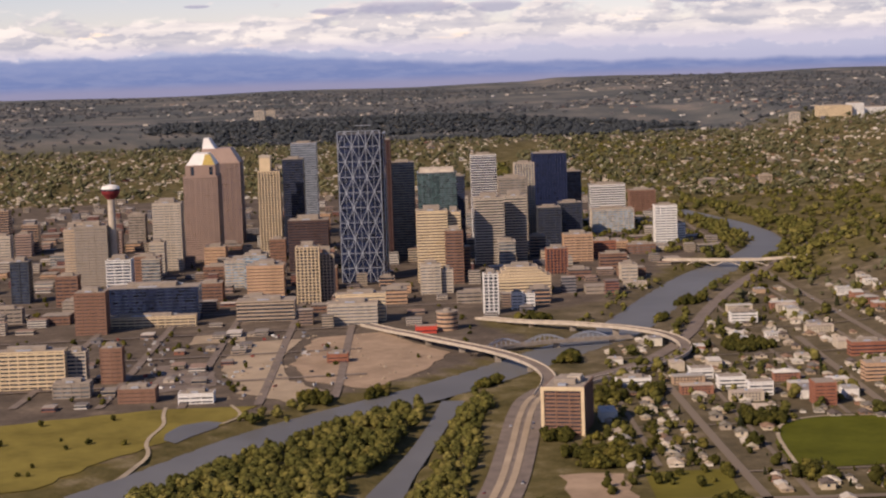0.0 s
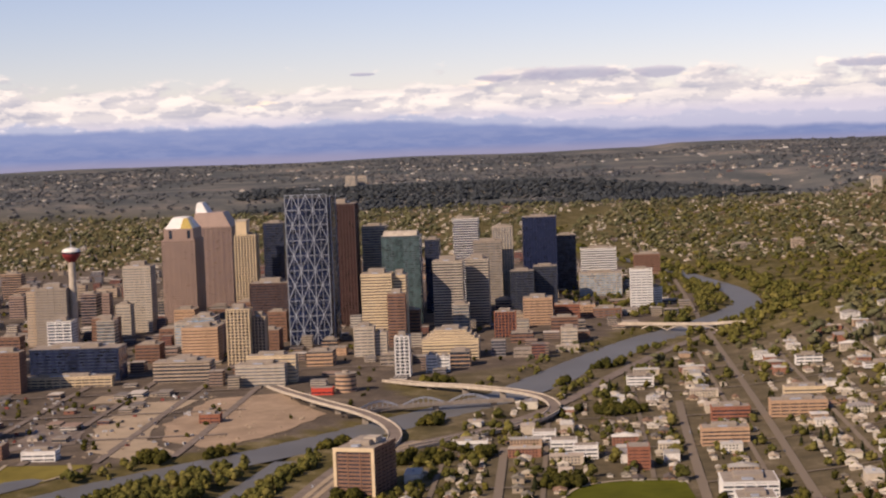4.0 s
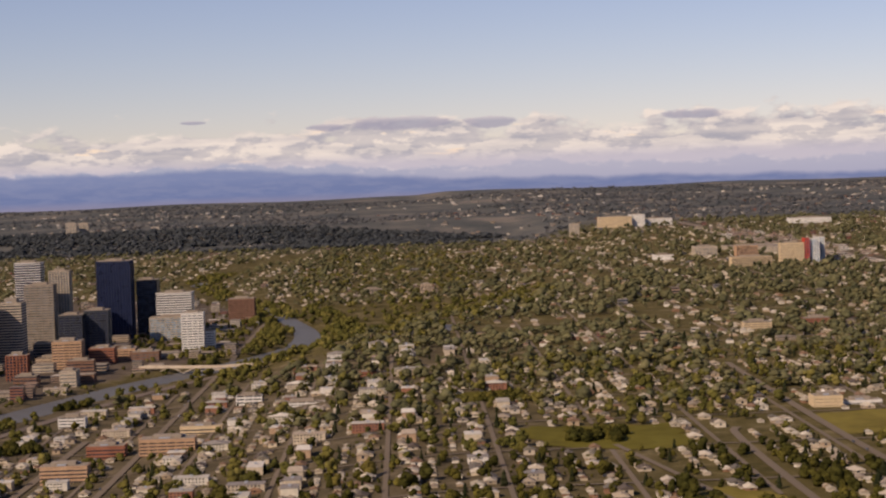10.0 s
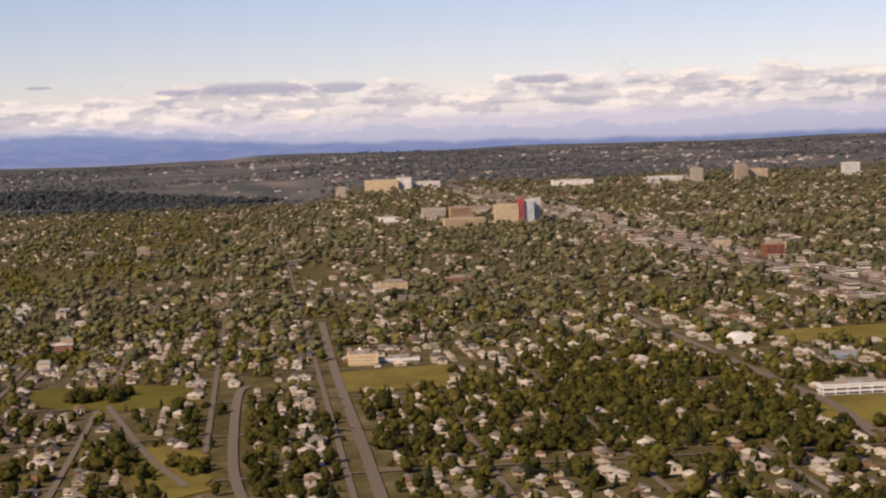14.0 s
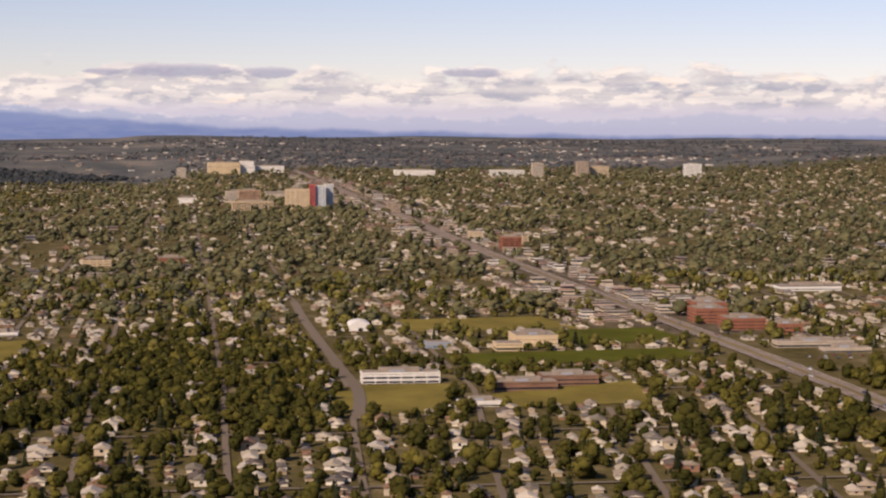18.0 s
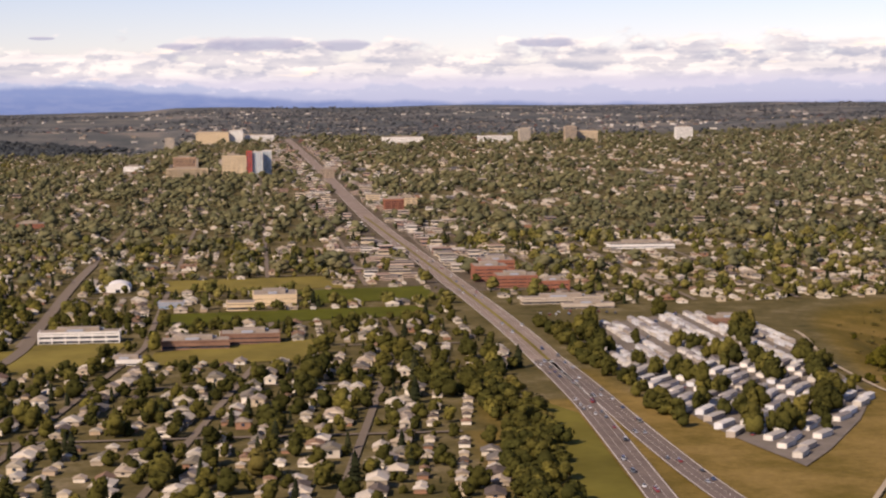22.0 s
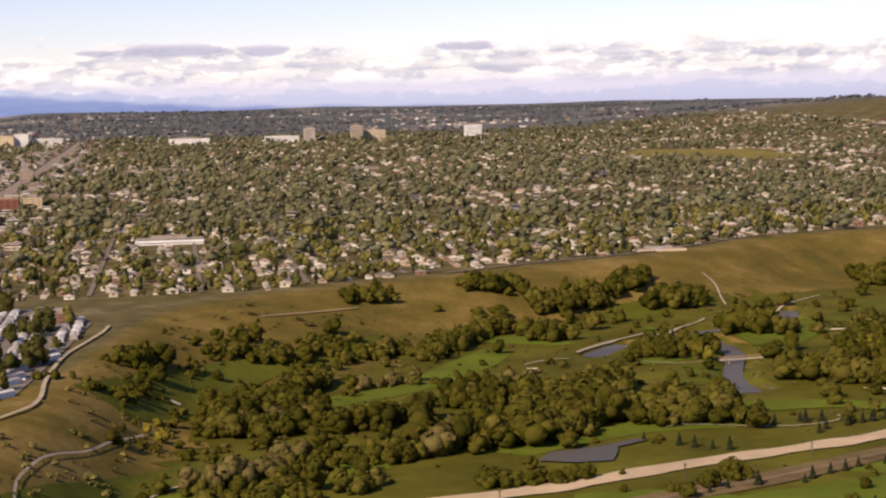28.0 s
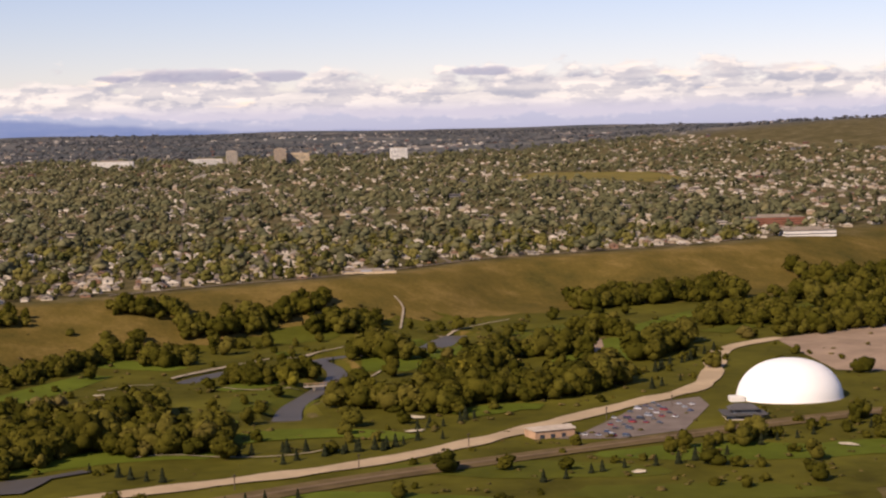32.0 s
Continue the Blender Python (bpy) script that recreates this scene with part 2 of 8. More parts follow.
foliage("leaves", [(0.051, 0.054, 0.016), (0.074, 0.072, 0.021), (0.097, 0.090, 0.025), (0.124, 0.109, 0.032), (0.159, 0.138, 0.044), (0.124, 0.097, 0.044)])
foliage("leaves_grove", [(0.028, 0.028, 0.004), (0.042, 0.040, 0.005), (0.057, 0.051, 0.007), (0.070, 0.063, 0.010), (0.086, 0.073, 0.014), (0.100, 0.076, 0.024)], 0.22)
# far woods: bluish grey of distance haze painted into the leaf tints
foliage("leaves_far_haze", [(0.066, 0.073, 0.086), (0.086, 0.091, 0.102), (0.108, 0.110, 0.116), (0.138, 0.131, 0.128)])
foliage("leaves_street", [(0.027, 0.029, 0.008), (0.040, 0.040, 0.011), (0.054, 0.051, 0.013), (0.074, 0.067, 0.017), (0.108, 0.094, 0.022), (0.084, 0.058, 0.028)])
# city trees at middle distance, paled and blued to carry haze in their tint
foliage("leaves_mid_haze", [(0.074, 0.078, 0.044), (0.103, 0.101, 0.054), (0.133, 0.123, 0.064), (0.165, 0.143, 0.077)])
# scarp leaves: dark, with the blue-grey cast of haze mixed into the colour
foliage("leaves_scarp_haze", [(0.040, 0.047, 0.056), (0.050, 0.057, 0.064), (0.066, 0.070, 0.074)])
foliage("tufts", [(0.060, 0.055, 0.016), (0.110, 0.085, 0.028), (0.150, 0.110, 0.042)])
foliage("leaves_gold", [(0.085, 0.078, 0.010), (0.130, 0.110, 0.014), (0.165, 0.130, 0.022)])
foliage("leaves_dry", [(0.074, 0.060, 0.018), (0.098, 0.078, 0.026), (0.120, 0.094, 0.036)])
foliage("needles", [(0.015, 0.019, 0.009), (0.022, 0.025, 0.012), (0.033, 0.034, 0.016)])
plain("bark", (0.10, 0.075, 0.055), 0.9, scale=3)
plain("concrete", (0.27, 0.225, 0.18), 0.85, scale=0.3)
plain("concrete_pale", (0.42, 0.355, 0.28), 0.85, scale=0.3)
plain("concrete_cream", (0.56, 0.43, 0.27), 0.8, scale=0.2, vary=0.12)
plain("concrete_beige", (0.37, 0.285, 0.205), 0.8, scale=0.2, vary=0.15)
plain("granite_rose", (0.27, 0.185, 0.145), 0.55, scale=0.2, vary=0.12)
plain("granite_brown", (0.075, 0.043, 0.036), 0.6, scale=0.2, vary=0.15)
plain("brick_red", (0.26, 0.110, 0.070), 0.85, scale=0.4)
plain("brick_brown", (0.20, 0.115, 0.08), 0.85, scale=0.4)
plain("brick_tan", (0.42, 0.27, 0.17), 0.85, scale=0.4)
plain("white_paint", (0.66, 0.63, 0.58), 0.7, scale=0.3, vary=0.1)
plain("white_fabric", (0.84, 0.82, 0.78), 0.6, scale=0.15, vary=0.03)
plain("steel_pale", (0.30, 0.32, 0.36), 0.5, 0.1, scale=0.3, vary=0.1)
plain("steel_dark", (0.06, 0.065, 0.075), 0.5, 0.4, scale=0.5)
plain("roof_gravel", (0.27, 0.225, 0.18), 0.95, scale=0.5)
plain("roof_dark", (0.09, 0.085, 0.085), 0.9, scale=0.6)
plain("red_panel", (0.50, 0.06, 0.035), 0.6, scale=0.4, vary=0.1)
plain("pod_red", (0.21, 0.028, 0.030), 0.5, scale=0.4, vary=0.1)
plain("asphalt", (0.150, 0.118, 0.100), 0.9, scale=0.25)
plain("asphalt_worn", (0.175, 0.14, 0.115), 0.9, scale=0.2)
plain("asphalt_pale", (0.23, 0.18, 0.145), 0.9, scale=0.2)
plain("street", (0.185, 0.148, 0.112), 0.9, scale=0.15, coord="Generated")
plain("lane_gravel", (0.165, 0.14, 0.115), 0.95, scale=0.2)
plain("dirt", (0.33, 0.255, 0.175), 0.95, scale=0.08, vary=0.22)
plain("dirt_pink", (0.30, 0.215, 0.145), 0.95, scale=0.06, vary=0.3)
plain("track_bed", (0.17, 0.120, 0.070), 0.95, scale=0.2, vary=0.3)
plain("path_pale", (0.35, 0.285, 0.20), 0.95, scale=0.3)
plain("road_dust", (0.42, 0.315, 0.195), 0.95, scale=0.09, vary=0.2)
plain("sand", (0.56, 0.47, 0.33), 0.95, scale=0.5)
plain("turf", (0.076, 0.079, 0.010), 0.95, scale=0.06, vary=0.3)
plain("turf_bright", (0.088, 0.108, 0.012), 0.95, scale=0.05, vary=0.3)
plain("rough_grass", (0.082, 0.074, 0.010), 0.95, scale=0.035, vary=0.5)
plain("turf_dry", (0.17, 0.135, 0.034), 0.95, scale=0.045, vary=0.35)
plain("verge_dry", (0.125, 0.088, 0.040), 0.95, scale=0.12, vary=0.4)
plain("meadow", (0.115, 0.098, 0.020), 0.95, scale=0.03, vary=0.4)
plain("stripe_paint", (0.50, 0.46, 0.40), 0.8)
plain("fence_green", (0.035, 0.075, 0.045), 0.7, scale=1.0)
plain("tyre", (0.02, 0.02, 0.02), 0.9)
plain("timber", (0.30, 0.20, 0.12), 0.85, scale=1.5)
plain("gold_glass", (0.42, 0.30, 0.08), 0.3, scale=0.4)
glazing("glass_dark", (0.022, 0.030, 0.045))
glazing("glass_blue", (0.036, 0.048, 0.078), 0.12, 0.6)
glazing("glass_navy", (0.014, 0.020, 0.048), 0.15)
plain("navy_panel", (0.020, 0.028, 0.070), 0.4, 0.1, scale=0.4)
glazing("glass_teal", (0.045, 0.082, 0.080), 0.15)
glazing("glass_sky", (0.16, 0.25, 0.33), 0.15)
glazing("glass_maroon", (0.045, 0.020, 0.020), 0.2)
glazing("glass_grey", (0.10, 0.115, 0.13), 0.2)
WALLS = [(0.66, 0.58, 0.46), (0.50, 0.41, 0.29), (0.44, 0.33, 0.22), (0.72, 0.66, 0.56), (0.62, 0.52, 0.38), (0.50, 0.44, 0.36), (0.47, 0.36, 0.25), (0.68, 0.61, 0.50), (0.53, 0.45, 0.35), (0.29, 0.16, 0.10), (0.38, 0.31, 0.23)]
ROOFS = [(0.20, 0.175, 0.135), (0.40, 0.345, 0.26), (0.125, 0.10, 0.085), (0.50, 0.43, 0.34), (0.24, 0.15, 0.10), (0.58, 0.51, 0.41), (0.16, 0.14, 0.12), (0.42, 0.34, 0.25), (0.31, 0.255, 0.20), (0.46, 0.41, 0.34)]
FAR_WALLS = [(0.50, 0.46, 0.40), (0.38, 0.34, 0.30), (0.62, 0.58, 0.52), (0.32, 0.27, 0.23)]
palette("house_wall", WALLS, "object")
palette("house_roof", ROOFS, "object", 0.9)
palette("house_walls", WALLS, "island")
palette("strip_walls", [(0.62, 0.53, 0.42), (0.50, 0.38, 0.29), (0.70, 0.64, 0.55), (0.42, 0.27, 0.20), (0.58, 0.47, 0.33)], "island")
palette("far_walls", FAR_WALLS, "island")
palette("walk_up_wall", [(0.56, 0.47, 0.35), (0.66, 0.61, 0.52), (0.30, 0.14, 0.09), (0.42, 0.29, 0.19), (0.70, 0.66, 0.60), (0.50, 0.42, 0.32), (0.62, 0.56, 0.45)], "object")
palette("walk_up_roof", [(0.50, 0.46, 0.40), (0.36, 0.33, 0.29), (0.62, 0.57, 0.50), (0.27, 0.24, 0.22), (0.44, 0.36, 0.28)], "object", 0.95)
palette("house_roofs", ROOFS, "island", 0.9)
palette("block_walls", [(0.40, 0.32, 0.23), (0.50, 0.42, 0.33), (0.30, 0.21, 0.155), (0.58, 0.52, 0.44), (0.25, 0.11, 0.075), (0.36, 0.29, 0.22), (0.22, 0.20, 0.20)], "island")
palette("flat_roofs", [(0.34, 0.29, 0.24), (0.25, 0.215, 0.18), (0.52, 0.46, 0.39), (0.18, 0.16, 0.145), (0.29, 0.20, 0.15)], "island", 0.95)
palette("trailer_wall", [(0.62, 0.58, 0.52), (0.48, 0.44, 0.38), (0.66, 0.63, 0.58), (0.36, 0.31, 0.26), (0.56, 0.57, 0.58)], "object", 0.6)
palette("trailer_roof", [(0.62, 0.59, 0.54), (0.34, 0.31, 0.28), (0.50, 0.47, 0.43), (0.24, 0.21, 0.19), (0.42, 0.38, 0.33)], "object", 0.6)
palette("parked_paint", [(0.55, 0.54, 0.52), (0.06, 0.06, 0.065), (0.28, 0.28, 0.29), (0.12, 0.12, 0.14), (0.22, 0.05, 0.04), (0.40, 0.38, 0.35)], "island", 0.4, spec=0.4)
palette("car_paint", [(0.75, 0.75, 0.75), (0.04, 0.04, 0.045), (0.35, 0.36, 0.38), (0.10, 0.11, 0.13), (0.30, 0.03, 0.03), (0.04, 0.07, 0.16), (0.6, 0.6, 0.6), (0.14, 0.13, 0.12)], "object", 0.35, spec=0.5)

m, nt, b = material("water", 0.5, 0.0, 0.12)
w1 = noise_node(nt, 0.5, 5)
nt.links.new(ramp_node(nt, [(0.3, (0.105, 0.102, 0.096)), (0.7, (0.14, 0.136, 0.128))], noise_node(nt, 0.02, 3)), b.inputs["Base Color"])
bump_node(nt, b, w1, 0.12, 0.08)

m, nt, b = material("still_water", 0.5, 0.0, 0.14)
nt.links.new(ramp_node(nt, [(0.3, (0.070, 0.062, 0.050)), (0.7, (0.105, 0.092, 0.074))], noise_node(nt, 0.05, 3)), b.inputs["Base Color"])
bump_node(nt, b, noise_node(nt, 0.8, 4), 0.10, 0.06)

# ground cover: lawns and yards, dry slope grass, paving, far woods and fields in haze-tinted colours, each by its
# weight
m, nt, b = material("ground", 0.95, 0.0, 0.02)
at = nt.nodes.new("ShaderNodeAttribute")
at.attribute_name = "cover"
sc = nt.nodes.new("ShaderNodeSeparateColor")
nt.links.new(at.outputs["Color"], sc.inputs[0])
nb, nm, nf = noise_node(nt, 0.008, 5, 0.62), noise_node(nt, 0.06, 6, 0.68), noise_node(nt, 0.7, 4, 0.7)
lawn = ramp_node(nt, [(0.30, (0.052, 0.046, 0.016)), (0.52, (0.115, 0.092, 0.038)), (0.72, (0.22, 0.175, 0.105))], nm)
dry = ramp_node(nt, [(0.36, (0.062, 0.056, 0.014)), (0.50, (0.132, 0.094, 0.022)), (0.62, (0.225, 0.150, 0.046))], mix_node(nt, 0.45, nb, nm))
pave = ramp_node(nt, [(0.3, (0.075, 0.060, 0.048)), (0.55, (0.125, 0.098, 0.074)), (0.75, (0.215, 0.165, 0.120))], nm)
# distance haze put into the colour: dark tones turned blue-grey
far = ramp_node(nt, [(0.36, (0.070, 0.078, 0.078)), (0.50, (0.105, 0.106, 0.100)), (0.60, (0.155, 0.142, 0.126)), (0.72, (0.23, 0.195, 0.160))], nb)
c = mix_node(nt, sc.outputs[0], lawn, dry)
c = mix_node(nt, sc.outputs[1], c, pave)
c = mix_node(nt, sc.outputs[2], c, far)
c = mix_node(nt, 0.5, c, ramp_node(nt, [(0.3, (0.55, 0.55, 0.55)), (0.7, (1.25, 1.25, 1.25))], nf), "MULTIPLY")
nt.links.new(c, b.inputs["Base Color"])
bump_node(nt, b, nf, 0.5, 0.3)

# ---- the lie of the land ----
rng = np.random.default_rng(7)
TURN = radians(-3.4)  # the street grid leans this far from east-west
EX, EY = np.array((math.cos(TURN), math.sin(TURN))), np.array((-math.sin(TURN), math.cos(TURN)))
RIVER = np.array([(760, -290), (620, -190), (520, -128), (462, -90), (432, -71), (398, -52), (374, -34), (350, -13), (326, 10), (296, 34), (255, 62), (208, 97), (127, 128), (28, 171), (-20, 203), (-120, 247), (-220, 252), (-330, 238), (-420, 228), (-600, 185), (-800, 150), (-1100, 190), (-1400, 260)], float)
CHANNEL = np.array([(560, -36), (513, -20), (478, -15), (438, -5), (410, 1.5), (374, 9), (345, 15)], float)
CREEK = np.array([(436, 968), (448, 962), (462, 956), (471, 947), (473, 930), (479, 918), (488, 920), (501, 921), (517, 919.5), (532, 914), (548, 907.5), (563, 901.5), (582, 898.5)], float)
SIDE_ARM = np.array([(515, 879), (508, 883.5), (501, 889), (495, 895)], float)


def sstep(a, b, v):
    t = np.clip((v - a) / (b - a), 0, 1)
    return t * t * (3 - 2 * t)


def line_dist(line, x, y):
    """How far points lie from a line of corners."""
    x, y = np.asarray(x, float), np.asarray(y, float)
    best = np.full(np.broadcast(x, y).shape, 1e9)
    for (ax, ay), (bx, by) in zip(line[:-1], line[1:]):
        dx, dy = bx - ax, by - ay
        s = np.clip(((x - ax) * dx + (y - ay) * dy) / (dx * dx + dy * dy), 0, 1)
        best = np.minimum(best, np.hypot(x - ax - s * dx, y - ay - s * dy))
    return best


BANK_X = (-2600, -1450, -1100, -600, -250, 0, 200, 450, 900)
BANK_FOOT = (560, 560, 520, 420, 330, 205, 165, 130, 100)
BANK_WIDTH = (120, 110, 110, 90, 90, 80, 150, 170, 200)
BRINK_Y = (300, 600, 640, 690, 700, 725, 738, 748, 760, 796, 833, 863, 900, 942, 985, 1010, 1067, 1124, 1206, 1300, 1600)
BRINK_X = (5000, 900, 850, 745, 720, 665, 610, 530, 475, 444, 424, 408, 386, 370, 335, 306, 294, 270, 205, 165, 60)


def brink(y):
    """Where the plateau breaks off to the valley, as a smooth line."""
    return sum(np.interp(y + o, BRINK_Y, BRINK_X) for o in (-18, -9, 0, 9, 18)) / 5


def roll(x, y):
    """Gentle swells of the land, without a pattern that repeats in view."""
    return np.sin(x * 0.0061 + 1.3 * np.sin(y * 0.0043)) + 0.6 * np.sin(y * 0.0083 + 1.1 * np.sin(x * 0.0057) + 2) + 0.4 * np.sin(x * 0.017 + y * 0.013)


def land(x, y):
    x, y = np.asarray(x, float), np.asarray(y, float)
    f, w = np.interp(x, BANK_X, BANK_FOOT), np.interp(x, BANK_X, BANK_WIDTH)
    k = sstep(f, f + w, y)
    z = 1 + k * (15.5 + 0.0035 * np.maximum(0, -x))
    z = z + (1 - k) * 20 * sstep(-1600, -1880, x + 0.25 * y)
    z = z + (12 + 3 * sstep(-400, 600, y)) * sstep(-2200, -3800, x) + 2.2 * roll(x, y) * sstep(-1200, -2600, x)
    z = z + 40 * sstep(1450, 2200, y - 0.10 * x) * sstep(-2500, -1500, x) * sstep(900, -1000, x) - 60 * sstep(-3900, -5000, x)
    b = np.where(y > 300, brink(y), 5000.0)
    v = sstep(b, b + np.interp(y, (720, 770, 850), (160, 120, 62)), x)
    gully = np.sin(y * 0.075 + 0.02 * x) * 1.1 * v * (1 - v) * 4 * sstep(730, 760, y)
    gully = gully + np.sin(y * 0.19 + 0.05 * x + 1) * 1.8 * v * (1 - v) * sstep(740, 780, y)
    z = z * (1 - v) + 4 * v - gully * 0.6
    near = (x > -1450)
    d = np.where(near, line_dist(RIVER, x, y), 1e3)
    z = z - 1.9 * sstep(15, 8, d)
    z = z - 1.7 * sstep(9, 4.5, line_dist(CHANNEL, x, y))
    z = z - 1.6 * sstep(6.5, 3.0, np.minimum(line_dist(CREEK, x, y), line_dist(SIDE_ARM, x, y) + 1.5))
    return z


def zat(x, y):
    return float(land(x, y))


def lean(x, y):
    """How far the streets near the highway's curve swing south of the straight grid."""
    return 0.13 * np.maximum(0, np.asarray(x, float) - 500) * sstep(470, 580, np.asarray(y, float))


def inside(poly, x, y):
    x, y = np.asarray(x, float), np.asarray(y, float)
    hit = np.zeros(np.broadcast(x, y).shape, bool)
    for (ax, ay), (bx, by) in zip(poly, poly[1:] + poly[:1]):
        if ay == by:
            continue
        hit ^= ((ay > y) != (by > y)) & (x < (bx - ax) * (y - ay) / (by - ay) + ax)
    return hit


# ---- mesh helpers ----
def np_mesh(name, verts, faces, mats, index=None, smooth=False):
    """A mesh from arrays of corners and triangles."""
    me = bpy.data.meshes.new(name)
    verts, faces = np.asarray(verts, np.float32), np.asarray(faces, np.int32)
    k = faces.shape[1]
    me.vertices.add(len(verts))
    me.vertices.foreach_set("co", verts.ravel())
    me.loops.add(faces.size)
    me.loops.foreach_set("vertex_index", faces.ravel())
    me.polygons.add(len(faces))
    me.polygons.foreach_set("loop_start", np.arange(0, faces.size, k, dtype=np.int32))
    me.polygons.foreach_set("loop_total", np.full(len(faces), k, np.int32))
    for mt in mats:
        me.materials.append(MATS[mt])
    if index is not None:
        me.polygons.foreach_set("material_index", np.asarray(index, np.int32))
    me.update(calc_edges=True)
    me.polygons.foreach_set("use_smooth", np.full(len(faces), smooth))
    return me


def part(name, data, material, parent, label="", at=(0, 0, 0), turn=0.0):
    """One mesh object under a thing or a part; data is a mesh or a bmesh."""
    if isinstance(data, bmesh.types.BMesh):
        me = bpy.data.meshes.new(name)
        data.to_mesh(me)
        data.free()
        me.materials.append(MATS[material])
    else:
        me = data
    ob = new(name, me)
    ob.parent = parent
    ob.location = at
    ob.rotation_euler = (0, 0, turn)
    if label:
        ob["label"] = label
    return ob


def thing(name, label, category, at=(0, 0, 0), turn=0.0, group="", kind=""):
    ob = new(name)
    ob.location, ob.rotation_euler = at, (0, 0, turn)
    return tagged(ob, label, category, group, kind)


def add_box(bm, x0, x1, y0, y1, z0, z1):
    vs = [bm.verts.new(p) for p in ((x0, y0, z0), (x1, y0, z0), (x1, y1, z0), (x0, y1, z0), (x0, y0, z1), (x1, y0, z1), (x1, y1, z1), (x0, y1, z1))]
    for q in ((3, 2, 1, 0), (4, 5, 6, 7), (0, 1, 5, 4), (1, 2, 6, 5), (2, 3, 7, 6), (3, 0, 4, 7)):
        bm.faces.new([vs[i] for i in q])
    return vs


def boxes(*dims, bevel=0.0):
    bm = bmesh.new()
    for d in dims:
        add_box(bm, *d)
    if bevel:
        bmesh.ops.bevel(bm, geom=bm.edges[:], offset=bevel, segments=1, affect="EDGES")
    return bm


def prism(points, z0, z1):
    """An upright prism over a ring of corners, counter-clockwise."""
    bm = bmesh.new()
    lo, hi = [bm.verts.new((x, y, z0)) for x, y in points], [bm.verts.new((x, y, z1)) for x, y in points]
    n = len(points)
    for i in range(n):
        bm.faces.new((lo[i], lo[(i + 1) % n], hi[(i + 1) % n], hi[i]))
    bm.faces.new(hi)
    bm.faces.new(lo[::-1])
    return bm


def shared(name, bm, material):
    me = bpy.data.meshes.new(name)
    bm.to_mesh(me)
    bm.free()
    me.materials.append(MATS[material])
    return me


def resample(line, step):
    pts = [np.array(p, float) for p in line]
    for _ in range(2):  # round the corners
        q = [pts[0]]
        for a, b in zip(pts, pts[1:]):
            q += [a * 0.75 + b * 0.25, a * 0.25 + b * 0.75]
        pts = q + [pts[-1]]
    pts = np.array(pts)
    s = np.concatenate(([0], np.cumsum(np.hypot(*np.diff(pts, axis=0).T))))
    u = np.linspace(0, s[-1], max(2, int(s[-1] / step)))
    return np.stack([np.interp(u, s, pts[:, 0]), np.interp(u, s, pts[:, 1])], 1)


def ribbon(name, line, width, material, lift=0.3, step=5.0, level=None, label="", category="", kind="structure", thick=0.0, parent=None, shift=0.0, across=3):
    """A strip of road, path or water that lies on the land, or on a deck at the heights given by level."""
    p = resample(line, step)
    t = np.gradient(p, axis=0)
    t /= np.linalg.norm(t, axis=1)[:, None]
    nrm = np.stack([-t[:, 1], t[:, 0]], 1)
    p = p + nrm * shift
    ws = np.broadcast_to(np.asarray(width, float), (len(p),)) if np.ndim(width) == 0 else np.interp(np.linspace(0, 1, len(p)), np.linspace(0, 1, len(width)), width)
    rows = []
    for s in np.linspace(-0.5, 0.5, across):
        q = p + nrm * (s * ws)[:, None]
        if level is None:
            z = land(q[:, 0], q[:, 1]) + lift
        else:
            z = np.interp(np.linspace(0, 1, len(p)), np.linspace(0, 1, len(level)), level)
        rows.append(np.column_stack([q, z]))
    n = len(p)
    verts = np.concatenate(rows)
    faces = []
    for r in range(across - 1):
        i = np.arange(n - 1) + r * n
        faces.append(np.column_stack([i + n, i, i + 1, i + n + 1]))
    faces = np.concatenate(faces)[:, ::-1]
    if thick:
        low = verts - (0, 0, thick)
        m_ = len(verts)
        verts = np.concatenate([verts, low])
        i = np.arange(n - 1)
        e = (across - 1) * n + i
        faces = np.concatenate([faces, np.column_stack([i, i + 1, i + 1 + m_, i + m_])[:, ::-1], np.column_stack([e, e + 1, e + 1 + m_, e + m_])])
    ob = new(name, np_mesh(name, verts, faces, [material]))
    if parent is not None:
        ob.parent = parent
        return ob
    return tagged(ob, label, category, "", kind)


